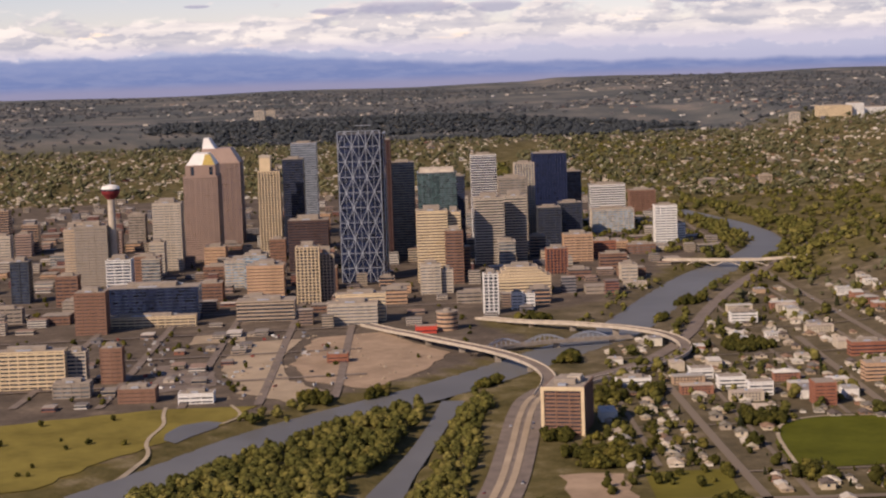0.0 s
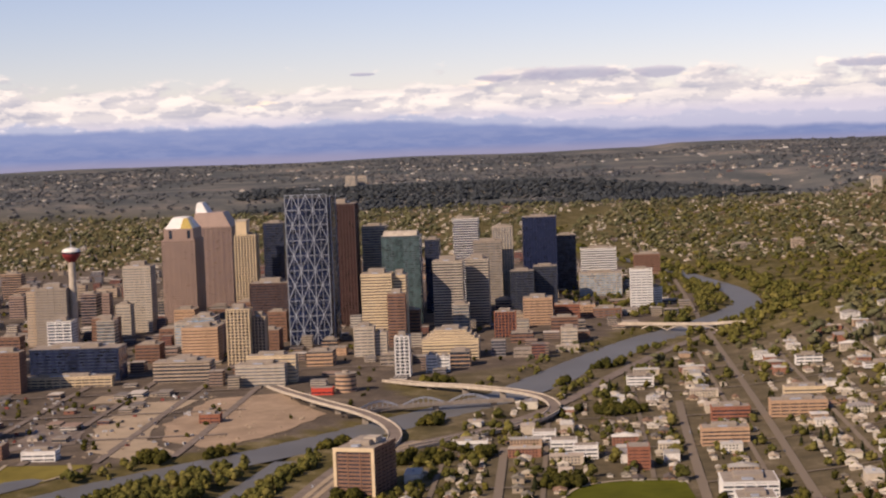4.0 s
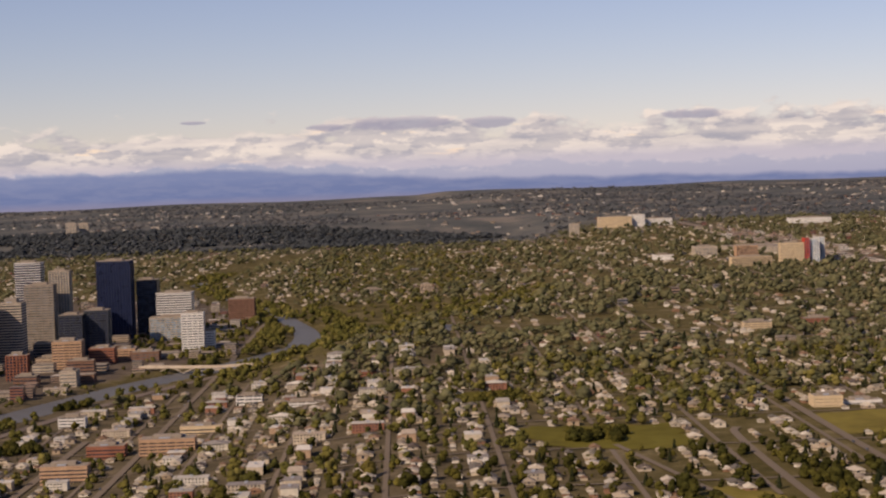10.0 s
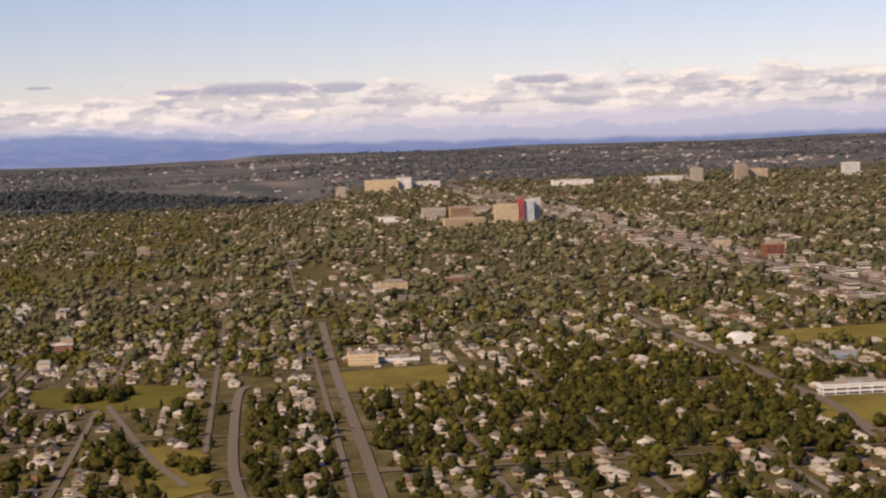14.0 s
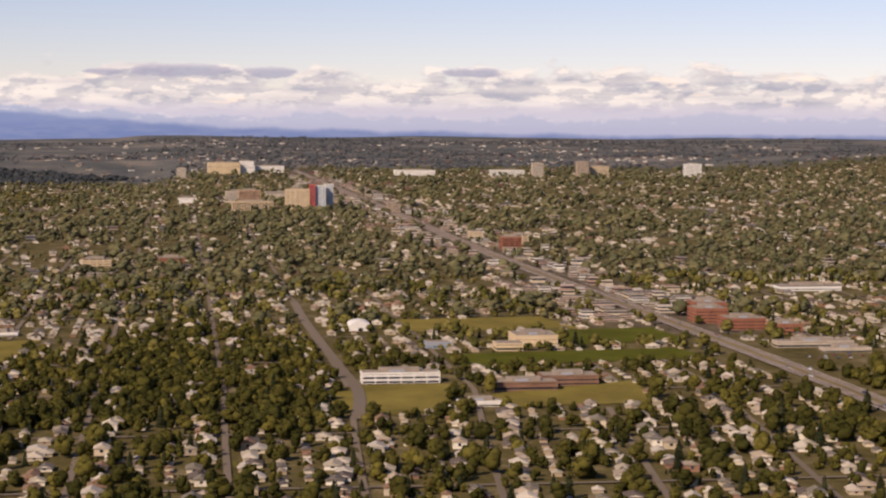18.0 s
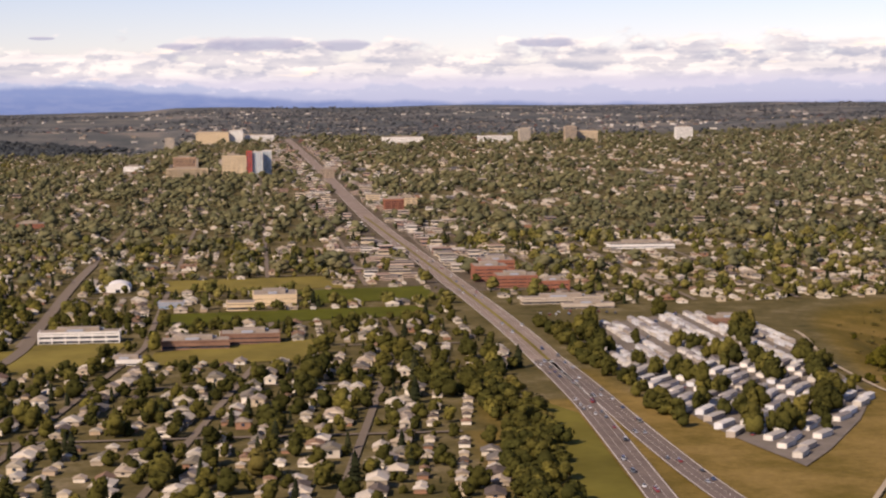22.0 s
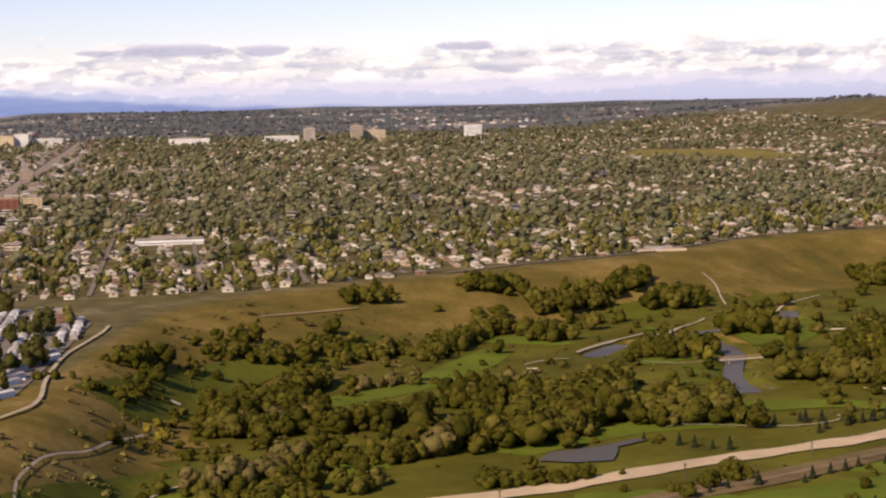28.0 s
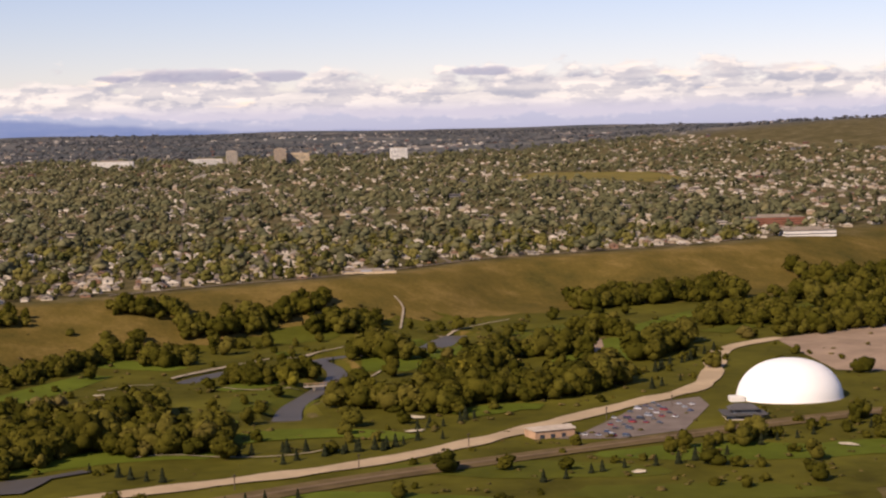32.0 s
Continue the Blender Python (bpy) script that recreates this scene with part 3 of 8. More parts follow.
def patch(name, poly, material, lift=0.15, step=6.0, label="", category="", kind="structure", flat=None, ragged=0.0):
    """A sheet of ground cover inside an outline, laid on the land."""
    from mathutils import geometry
    xs, ys = [p[0] for p in poly], [p[1] for p in poly]
    edge = []
    for a, b in zip(poly, poly[1:] + poly[:1]):
        n = max(1, int(math.hypot(b[0] - a[0], b[1] - a[1]) / step))
        edge += [(a[0] + (b[0] - a[0]) * i / n, a[1] + (b[1] - a[1]) * i / n) for i in range(n)]
    if ragged:
        edge = [(ex + ragged * (math.sin(ey * 0.45 + ex * 0.13) + 0.6 * math.sin(ex * 0.9 + ey * 0.3)), ey + ragged * (math.sin(ex * 0.4 - ey * 0.17) + 0.6 * math.sin(ey * 0.8))) for ex, ey in edge]
        poly = edge
    gx, gy = np.meshgrid(np.arange(min(xs), max(xs), step), np.arange(min(ys), max(ys), step))
    gx, gy = gx.ravel() + 0.37, gy.ravel() + 0.41
    ok = inside(poly, gx, gy) & (line_dist(np.array(list(poly) + [poly[0]]), gx, gy) > step * 0.4)
    pts = [Vector(p) for p in edge] + [Vector(p) for p in zip(gx[ok], gy[ok])]
    n = len(edge)
    v, _, f, *_ = geometry.delaunay_2d_cdt(pts, [(i, (i + 1) % n) for i in range(n)], [], 1, 1e-4)
    v = np.array([(p.x, p.y) for p in v])
    z = land(v[:, 0], v[:, 1]) + lift if flat is None else np.full(len(v), float(flat))
    me = bpy.data.meshes.new(name)
    me.from_pydata(np.column_stack([v, z]).tolist(), [], [list(q) for q in f])
    me.materials.append(MATS[material])
    me.update()
    if sum(p.normal.z for p in me.polygons) < 0:
        me.flip_normals()
    return tagged(new(name, me), label, category, "", kind)


def blob(cx, cy, rx, ry, n=14, wob=0.16, seed=0, turn=0.0):
    r = random.Random(seed)
    out_ = []
    for i in range(n):
        a = 2 * math.pi * i / n
        k = 1 + wob * r.uniform(-1, 1)
        u, v = rx * k * math.cos(a), ry * k * math.sin(a)
        out_.append((cx + u * math.cos(turn) - v * math.sin(turn), cy + u * math.sin(turn) + v * math.cos(turn)))
    return out_


# ---- outlines of the districts ----
HIGHWAY = [(-1500, 765), (-623, 724), (0, 690), (400, 678), (500, 674), (560, 670)]
LANES_SOUTH = [(545, 669.5), (600, 666), (641, 662), (698, 656), (733, 652), (790, 640), (870, 612), (960, 570)]
LANES_NORTH = [(545, 673), (593, 671), (664, 667), (708, 666), (736, 667), (790, 674), (870, 696), (960, 740)]
MEMORIAL = [(760, -95), (640, -45), (551, -9), (521, 6), (482, 17), (433, 26), (374, 36), (345, 44), (322, 62), (295, 90), (240, 118), (170, 140), (60, 185), (-40, 240), (-150, 290)]
BROAD_AVENUE = [(205, 426), (388, 413), (502, 407), (582, 402), (700, 395)]
HILL_ROAD = [(395, 384), (403, 380), (510, 373), (563, 371), (620, 374)]
LOWER_ROAD = [(420, 340), (470, 346), (520, 352), (560, 360)]
EDMONTON = [(-300, 222), (75, 199), (256, 188), (336, 183), (467, 174), (640, 163)]
BRIDGE_AVENUE = [(250, 160), (336, 153), (497, 142), (640, 132)]
PARK_STREET = [(340, 89.5), (355, 89), (455, 84), (573, 80), (640, 76)]
FIRST_AVENUE = [(500, 40), (506, 91), (510, 145), (516, 230)]
SCHOOL_ROAD = [(250, 552), (322, 547), (459, 541), (500, 540), (545, 532)]
MOBILE_PARK = [(519, 683), (600, 683), (651, 684), (682, 688), (668, 698), (640, 715), (612, 729), (560, 737), (494, 746), (470, 738), (457, 729), (480, 700)]
GREENWAY = [(741, 671), (738, 675), (721, 683), (687, 703), (635, 731), (620, 734), (600, 734), (560, 738), (540, 743), (515, 749), (505, 750)]
DOWNTOWN = [(170, -40), (170, 40), (120, 105), (20, 150), (-40, 180), (-130, 225), (-330, 215), (-420, 200), (-600, 150), (-600, -420), (120, -420), (170, -150)]
EAST_VILLAGE = [(170, -40), (170, 40), (230, 60), (290, 18), (345, -40), (372, -62), (420, -95), (460, -140), (460, -420), (120, -420), (170, -150)]
ISLAND = [(640, -95), (560, -62), (500, -70), (474, -84), (439, -66), (411, -45), (384, -24), (350, 4), (372, 3), (400, -4), (436, -12), (462, -22), (500, -32), (560, -50), (640, -88)]
PARK_FIELD = [(474, 98), (440, 101), (411, 111), (404, 126), (409, 143), (440, 143), (472, 139)]
SAND_LOT = [(517, 88), (510, 144), (556, 133), (554, 84)]
SCHOOL_FIELD = [(522, 528), (500, 533), (487, 541), (488, 567), (514, 563), (530, 556), (541, 545), (537, 534)]
SPORT_FIELD = [(424, 578), (419, 656), (444, 660), (454, 578)]
NORTH_FIELD = [(322, 578), (318, 636), (360, 640), (362, 580)]
GYM_FIELD = [(365, 622), (360, 668), (400, 667), (405, 625)]
RED_FIELD = [(508, 574), (490, 620), (530, 613), (532, 572)]
CHURCH_FIELD = [(372, 416), (366, 454), (420, 446), (420, 411)]
SLOPE_GREEN = [(372, 312), (380, 364), (424, 366), (432, 345), (415, 318)]
SLOPE_UPPER = [(276, 300), (262, 330), (292, 328), (300, 305)]
SLOPE_ROAD = [(500, 352), (512, 366), (565, 366), (580, 354), (545, 346)]
VERGE = [(560, 675), (640, 671.5), (706, 669.5), (740, 671), (790, 678), (850, 694), (850, 715), (790, 692), (758, 676), (735, 676), (712, 684), (690, 694), (683, 686), (650, 683), (560, 682)]
MEDOW_WEDGE = [(600, 656), (620, 661), (641, 659), (698, 653), (733, 649), (790, 637), (850, 614), (850, 590), (800, 596), (735, 630), (715, 640), (680, 645), (640, 650)]
BARE_LOT = [(485, 1054), (462, 1100), (470, 1180), (540, 1150), (570, 1075), (553, 1044)]
CAR_PARK = [(630, 949), (624, 957), (592, 980), (585, 996), (598, 994), (628, 978), (634, 962)]
CITY_PARK = [(352, -118), (341, -82), (343, -52), (372, -62), (420, -95), (452, -110), (470, -190), (380, -200)]
FARM_FIELD = [(-690, 1275), (-560, 1215), (-400, 1300), (-440, 1345), (-640, 1370)]
PLOTS = [[(464, 32), (467, 82), (508, 78), (516, 64), (538, 62), (536, 26)], [(536, 58), (546, 84), (602, 80), (602, 54)]]
BARE = PLOTS + [DOWNTOWN, EAST_VILLAGE, ISLAND, PARK_FIELD, SAND_LOT, SCHOOL_FIELD, SPORT_FIELD, NORTH_FIELD, GYM_FIELD, RED_FIELD, CHURCH_FIELD, SLOPE_GREEN, SLOPE_UPPER, SLOPE_ROAD, MOBILE_PARK, CITY_PARK, FARM_FIELD]
ROADS = [(HIGHWAY, 13), (LANES_SOUTH, 9), (LANES_NORTH, 9), (MEMORIAL[:9], 13.5), (MEMORIAL[8:], 6.5), (BROAD_AVENUE, 5), (HILL_ROAD, 5), (LOWER_ROAD, 5), (EDMONTON, 4.5), (BRIDGE_AVENUE, 4.5), (PARK_STREET, 5), (FIRST_AVENUE, 5), (SCHOOL_ROAD, 5)]
KEEP_CLEAR = []  # (x, y, radius) of the large buildings


def homes_zone(x, y):
    """Where streets of houses stand."""
    foot = np.interp(x, BANK_X, BANK_FOOT)
    ok = (y > np.where(x > 100, 52 + 0.18 * np.maximum(0, 420 - x), foot - 150))
    b = np.where(y > 300, brink(y), 5000.0)
    ok &= x < b - 14
    ok &= line_dist(RIVER, x, y) > 20
    ok &= ~((x > -450) & (x < 100) & (y < foot + 70) & (y > 150))
    ok |= (x < -430) & (y < foot - 140) & (line_dist(RIVER, x, y) > 22) & ~inside(DOWNTOWN, x, y) & (x > -1560)
    ok &= ~((x > 560) & (y > 646 - 0.10 * (x - 560)) & (y < 760)) & ~((x > 430) & (y > 664)) & (x < 742)
    for p in BARE:
        ok &= ~inside(p, x, y)
    return ok


# ---- ground: one sheet to the horizon ----
gx = np.unique(np.concatenate([np.linspace(-5600, -1500, 84), np.arange(-1500, -300, 20), np.arange(-300, 60, 11), np.arange(60, 800, 6.0), np.arange(303, 770, 6.0), np.linspace(800, 4000, 40)]))
gy = np.unique(np.concatenate([np.linspace(-3500, -260, 42), np.arange(-260, 1180, 6.5), np.arange(690.2, 1150, 3.25), np.linspace(1180, 3600, 60)]))
GX, GY = np.meshgrid(gx, gy)
GZ = land(GX, GY)
nx_ = len(gx)
idx = np.arange(GX.size).reshape(GX.shape)
quads = np.stack([idx[:-1, :-1], idx[:-1, 1:], idx[1:, 1:], idx[1:, :-1]], -1).reshape(-1, 4)
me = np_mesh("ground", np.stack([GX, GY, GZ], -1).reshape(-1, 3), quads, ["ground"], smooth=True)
fx, fy = GX.ravel(), GY.ravel()
edge_x = np.where(fy > 300, brink(fy), 5000.0)
cov = np.zeros((len(fx), 4), np.float32)
cov[:, 0] = sstep(-14, 6, fx - edge_x) * (1 - 0.75 * sstep(120, 200, fx - edge_x))
cov[:, 0] = np.maximum(cov[:, 0], 0.9 * sstep(1000, 820, fx) * ((fx > 600) & (fy > 640 - 0.09 * (fx - 600) - 8 * (fx > 716)) & (fy < 775)))
cov[:, 0] = np.maximum(cov[:, 0], 0.85 * sstep(1000, 820, fx) * ((fx > 724) & (fy < 700)) * sstep(500, 560, fy))
for p in (SLOPE_GREEN, SLOPE_UPPER, SLOPE_ROAD, VERGE, CITY_PARK):
    cov[:, 0] = np.maximum(cov[:, 0], inside(p, fx, fy) * 0.9)
cov[:, 1] = (inside(DOWNTOWN, fx, fy) | inside(EAST_VILLAGE, fx, fy)) * 1.0
cov[:, 1] = np.maximum(cov[:, 1], 0.75 * sstep(40, 14, line_dist(np.array(HIGHWAY), fx, fy)) * (fx < 380))
cov[:, 1] = np.maximum(cov[:, 1], 0.55 * sstep(40, 90, fy) * sstep(360, 300, fy) * sstep(20, 90, fx) * sstep(520, 470, fx))
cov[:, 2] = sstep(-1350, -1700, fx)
cov[:, 3] = 1
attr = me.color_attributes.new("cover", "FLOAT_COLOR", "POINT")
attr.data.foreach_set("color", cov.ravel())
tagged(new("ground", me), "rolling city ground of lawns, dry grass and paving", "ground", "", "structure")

# ---- water ----
ribbon("river", RIVER[:20], [23] * 10 + [21, 19, 16, 14, 12, 11, 10], "water", step=8, level=[0.1, 0.1], label="wide grey-blue river sliding past the city", category="water")
patch("river_reach", blob(-815, 152, 40, 8, 16, 0.2, 7), "water", 0, 6, "far reach of the river between trees", "water", flat=0.15)
ribbon("river_channel", CHANNEL, [6, 10, 12, 8, 6.5, 6.5, 8], "water", step=6, level=[0.16, 0.16], label="narrow side channel behind a wooded island", category="water")
ribbon("creek", CREEK, [7, 9, 9, 5, 4, 4.5, 5, 5.5, 5.5, 5, 5, 6, 7], "still_water", step=3, level=[3.3, 3.3, 3.1, 3.0], label="small creek winding through a golf course", category="water")
ribbon("creek_arm", SIDE_ARM, [5, 8, 8, 6], "still_water", step=3, level=[3.4, 3.4], label="still side arm of the creek beside a path", category="water")
patch("pond", [(653, 828), (645.3, 832.5), (644.3, 838.4), (641.7, 845.8), (637, 852.7), (639.5, 854.5), (644, 847), (650, 845), (657, 842), (657, 834.5)], "still_water", 0.5, 2, "golf course pond edged with pale stones", "pond")
patch("park_pond", [(399, -75), (393, -79), (383, -79), (371, -75), (366, -67), (369, -62), (378, -63.5), (390, -71)], "water", 0.25, 3, "long pond in a riverside park", "pond")
patch("far_pond", blob(-22, 327, 20, 6, seed=4), "water", 0.3, 6, "distant reservoir pond among trees", "pond")

# ---- grass and bare ground ----
for nm_, poly, mt, lb in (
    ("park_lawn", PARK_FIELD, "turf", "mown green playing field beside houses"), ("bare_lot", SAND_LOT, "dirt", "cleared lot of pale gravel with looping paths"),
    ("school_lawn", SCHOOL_FIELD, "turf_dry", "curved dry lawn before a white school"), ("sports_field", SPORT_FIELD, "turf", "long green sports field"),
    ("ball_field", NORTH_FIELD, "turf_dry", "worn grass ball field"), ("gym_field", GYM_FIELD, "turf", "green practice field beside the road"),
    ("school_yard", RED_FIELD, "turf_dry", "dry grass yard of a red school"), ("church_lawn", CHURCH_FIELD, "turf_dry", "sunny lawn beside a pale hall"),
    ("hillside", SLOPE_GREEN, "meadow", "open grassy hillside among houses"), ("upper_hillside", SLOPE_UPPER, "meadow", "grassy slope below brick apartments"),
    ("roadside_slope", SLOPE_ROAD, "turf_dry", "dry grass bank between two roads"), 
    ("highway_meadow", MEDOW_WEDGE, "meadow", "green meadow beside a highway"), ("earthworks", BARE_LOT, "dirt_pink", "bare graded earth on a building site"),
    ("car_park", CAR_PARK, "asphalt_worn", "worn asphalt car park of a golf club"), ("riverside_park", CITY_PARK, "turf_dry", "open grass park beside the river"),
    ("valley_rough", [(738, 728), (700, 742), (655, 756), (605, 764), (560, 782), (522, 815), (484, 846), (452, 880), (420, 925), (394, 975), (380, 1035), (360, 1100), (338, 1200), (470, 1230), (600, 1150), (660, 1060), (720, 960), (740, 860), (760, 760)], "rough_grass", "rough green and tan grass of a golf course"),
    ("dirt_yard", [(196, -30), (186, 2), (206, 4), (250, 22), (286, 10), (320, -12), (300, -34), (260, -40)], "dirt_pink", "bare cleared building ground by the river"), ("dirt_yard", [(200, -62), (196, -36), (250, -44), (296, -40), (330, -24), (340, -40), (318, -58), (260, -66)], "dirt", "pale gravel lot on cleared ground"), ("dirt_yard", [(172, -80), (172, -58), (196, -60), (200, -82)], "dirt", "pale gravel car park"), ("dirt_yard", [(250, -92), (250, -72), (300, -66), (310, -88)], "asphalt_worn", "worn asphalt yard"),
    ("dirt_yard", [(466, 34), (468, 51), (503, 49), (500, 32)], "dirt_pink", "excavated building plot with red earth"), ("fenced_lawn", [(469, 57), (469, 80), (507, 76), (506, 54)], "meadow", "fenced dry lawn beside a street"), ("fenced_lawn", [(515, 29), (516, 62), (537, 60), (535, 28)], "meadow", "dry green lawn below a green fence"), ("school_green", [(537, 60), (548, 81), (600, 78), (600, 57)], "turf_dry", "dry green lawn crossed by paths"),
    ("far_field", FARM_FIELD, "turf_dry", "distant dry sports ground among trees"), ("mobile_home_ground", MOBILE_PARK, "lane_gravel", "gravel ground of a mobile home park")):
    patch(nm_, poly, mt, 0.12 if nm_ == "valley_rough" else 0.21, 3.5 if nm_ in ("valley_rough", "hillside", "upper_hillside", "roadside_slope", "highway_verge", "highway_meadow", "church_lawn", "school_yard", "ball_field") else 7, lb, "ground", ragged={"hillside": 2.2, "upper_hillside": 2.0, "roadside_slope": 1.2,  "church_lawn": 0.8, "ball_field": 0.8, "valley_rough": 3.4, "riverside_park": 0.8, "dirt_yard": 0.9}.get(nm_, 0))
for i, (line, w) in enumerate((
    ([(704, 727), (670, 747), (640, 762), (634, 780), (636, 800)], [7, 13, 15, 13, 8]),
    ([(670, 750), (669, 767), (656, 784), (637, 800), (631, 814)], [14, 17, 17, 15, 10]),
    ([(644, 825), (630, 839), (622, 856), (623, 871), (628, 879)], [8, 15, 16, 14, 8]),
    ([(605, 746), (580, 760), (551, 772), (522, 789), (498, 815), (480, 831)], [14, 18, 16, 13, 16, 8]),
    ([(578, 790), (563, 810), (547, 828), (522, 844), (498, 857)], [8, 14, 12, 14, 10]),
    ([(464, 850), (476, 864), (493, 879)], [8, 16, 8]),
    ([(442, 910), (431, 921), (420, 931)], [12, 22, 10]),
    ([(538, 888), (526, 899), (532, 905)], [6, 12, 6]),
    ([(516, 932), (487, 944), (451, 959)], [12, 30, 14]),
    ([(473, 969), (445, 993), (420, 1019)], [10, 18, 10]),
    ([(533, 976), (501, 997), (469, 1015)], [10, 26, 14]),
    ([(453, 1015), (433, 1040), (388, 1077)], [10, 18, 12]),
    ([(575, 889), (558, 898), (536, 907)], [8, 22, 10]),
    ([(594, 937), (585, 950), (588, 957)], [8, 12, 8]),
    ([(615, 880), (606, 891), (610, 912), (621, 920)], [8, 14, 10, 8]),
    ([(464, 1042), (428, 1082), (367, 1133)], [10, 16, 14]))):
    ribbon("fairway", line, w, "turf_bright" if i % 3 else "turf", 0.20 + 0.009 * i, 3, label="bright mown golf fairway", category="fairway", across=7)
for i, (cx, cy, rx, ry, a) in enumerate(((660, 935, 26, 9, 1.2), (680, 900, 26, 8, 1.2), (655, 980, 28, 9, 1.4), (690, 960, 24, 8, 1.3), (660, 1020, 28, 9, 1.5), (690, 840, 14, 6, 1.2))):
    patch("fairway", blob(cx, cy, rx, ry, 18, 0.14, i, a), "turf_bright" if i % 3 else "turf", 0.20 + 0.009 * i, 5, "bright mown golf fairway", "fairway")
for i, (cx, cy, r) in enumerate(((628, 832, 3.4), (594, 926, 3), (612, 923, 2.4), (706, 728, 1.8), (680, 750, 1.9), (578, 763, 1.5), (519, 986, 2.4), (560, 955, 2.5), (491, 961, 2.5), (670, 955, 2.2), (655, 1003, 2.4), (536, 857, 1.6))):
    patch("bunker", blob(cx, cy, r, r * 0.6, 10, 0.25, 40 + i, i), "sand", 0.45, 2, "pale sand bunker on the golf course", "bunker")
for i, (cx, cy, r) in enumerate(((568, 771, 5), (686, 740, 4.4), (622, 838, 3.6), (588, 884, 4), (470, 911, 4), (494, 947, 4), (600, 1045, 4))):
    patch("putting_green", blob(cx, cy, r, r * 0.8, 12, 0.1, 70 + i), "turf_bright", 0.43, 2, "round putting green on the golf course", "putting green")

patch("fairway", [(705, 825), (698, 842), (692, 857), (686, 876), (684, 886), (693.5, 887), (702, 877), (710.5, 866.6), (717, 858), (723, 847), (724, 832), (715, 817)], "turf_bright", 0.23, 3, "bright mown golf fairway beside the railway", "fairway", ragged=0.5)
ribbon("railway_verge", [(752, 726), (709, 806), (695, 831), (681, 866), (662, 900), (640, 960), (622, 1010), (610, 1060)], [6, 8, 7, 9, 8, 7, 8, 6], "verge_dry", 0.36, 4, label="tan dry grass verge along a railway", category="ground")

# ---- roads ----
ribbon("highway", HIGHWAY, 8.4, "asphalt_pale", 0.34, 8, label="straight multi-lane highway running to the horizon", category="road", across=5)
ribbon("median_strip", [(0, 690), (400, 678), (500, 674), (556, 670.5)], 1.1, "turf_dry", 0.40, 6, label="dry grass median between highway lanes", category="ground")
ribbon("highway_lanes", LANES_SOUTH, 5.4, "asphalt", 0.42, 5, label="eastbound highway lanes with steady traffic", category="road", across=4)
ribbon("highway_lanes", LANES_NORTH, 5.4, "asphalt", 0.42, 5, label="westbound highway lanes with steady traffic", category="road", across=4)
for line, sides, ln in ((LANES_SOUTH, (-2.45, 2.45), 1.0), (LANES_NORTH, (-2.45, 2.45), 1.0), (HIGHWAY, (-4.15, 4.15), 1.0)):
    for s in sides:
        ribbon("edge_line", line, 0.2, "stripe_paint", 0.46, 5, label="pale painted line along the highway edge", category="road marking", shift=s, across=2)
vs, fs = [], []
for line, offs in ((resample(HIGHWAY[2:], 2.4), (-3.4, -2.0, 2.0, 3.4)), (resample(LANES_SOUTH, 2.4), (-0.8, 0.8)), (resample(LANES_NORTH, 2.4), (-0.8, 0.8))):
    tg = np.gradient(line, axis=0)
    tg /= np.linalg.norm(tg, axis=1)[:, None]
    for o in offs:
        for q, d in zip(line[::1], tg[::1]):
            n_ = np.array((-d[1], d[0]))
            a, bq = q + n_ * o, q + n_ * o + d * 1.0
            for k in ((a - n_ * 0.07), (a + n_ * 0.07), (bq + n_ * 0.07), (bq - n_ * 0.07)):
                vs.append((*k, zat(*k) + 0.50))
            i0 = len(vs) - 4
            fs.append((i0 + 3, i0 + 2, i0 + 1, i0))
tagged(new("lane_dashes", np_mesh("lane_dashes", vs, np.array(fs)[:, ::-1], ["stripe_paint"])), "broken white lane lines on the highway", "road marking", "", "stuff")
ribbon("river_road", MEMORIAL[8:], 5.5, "asphalt_worn", 0.36, 6, label="road along the north river bank", category="road")
ribbon("riverside_drive", MEMORIAL[:9], 12, "asphalt_worn", 0.32, 5, label="curving riverside drive with a railway between lanes", category="road", across=5)
for s in (-1.6, 1.6):
    ribbon("rail_bed", MEMORIAL[:9], 2.0, "dirt", 0.44, 5, label="light rail bed between the lanes of the drive", category="railway", shift=s)
for nm_, line, w, mt in (("avenue", BROAD_AVENUE, 3.0, "street"), ("road", HILL_ROAD, 2.6, "street"), ("road", LOWER_ROAD, 2.0, "street"), ("avenue", EDMONTON, 2.7, "street"), ("avenue", BRIDGE_AVENUE, 3.0, "street"), ("street", PARK_STREET, 2.8, "street"), ("street", FIRST_AVENUE, 3.4, "street"), ("road", SCHOOL_ROAD, 3.4, "street")):
    ribbon(nm_, line, w, mt, 0.37, 6, label="grey asphalt %s between houses and trees" % nm_, category="road")
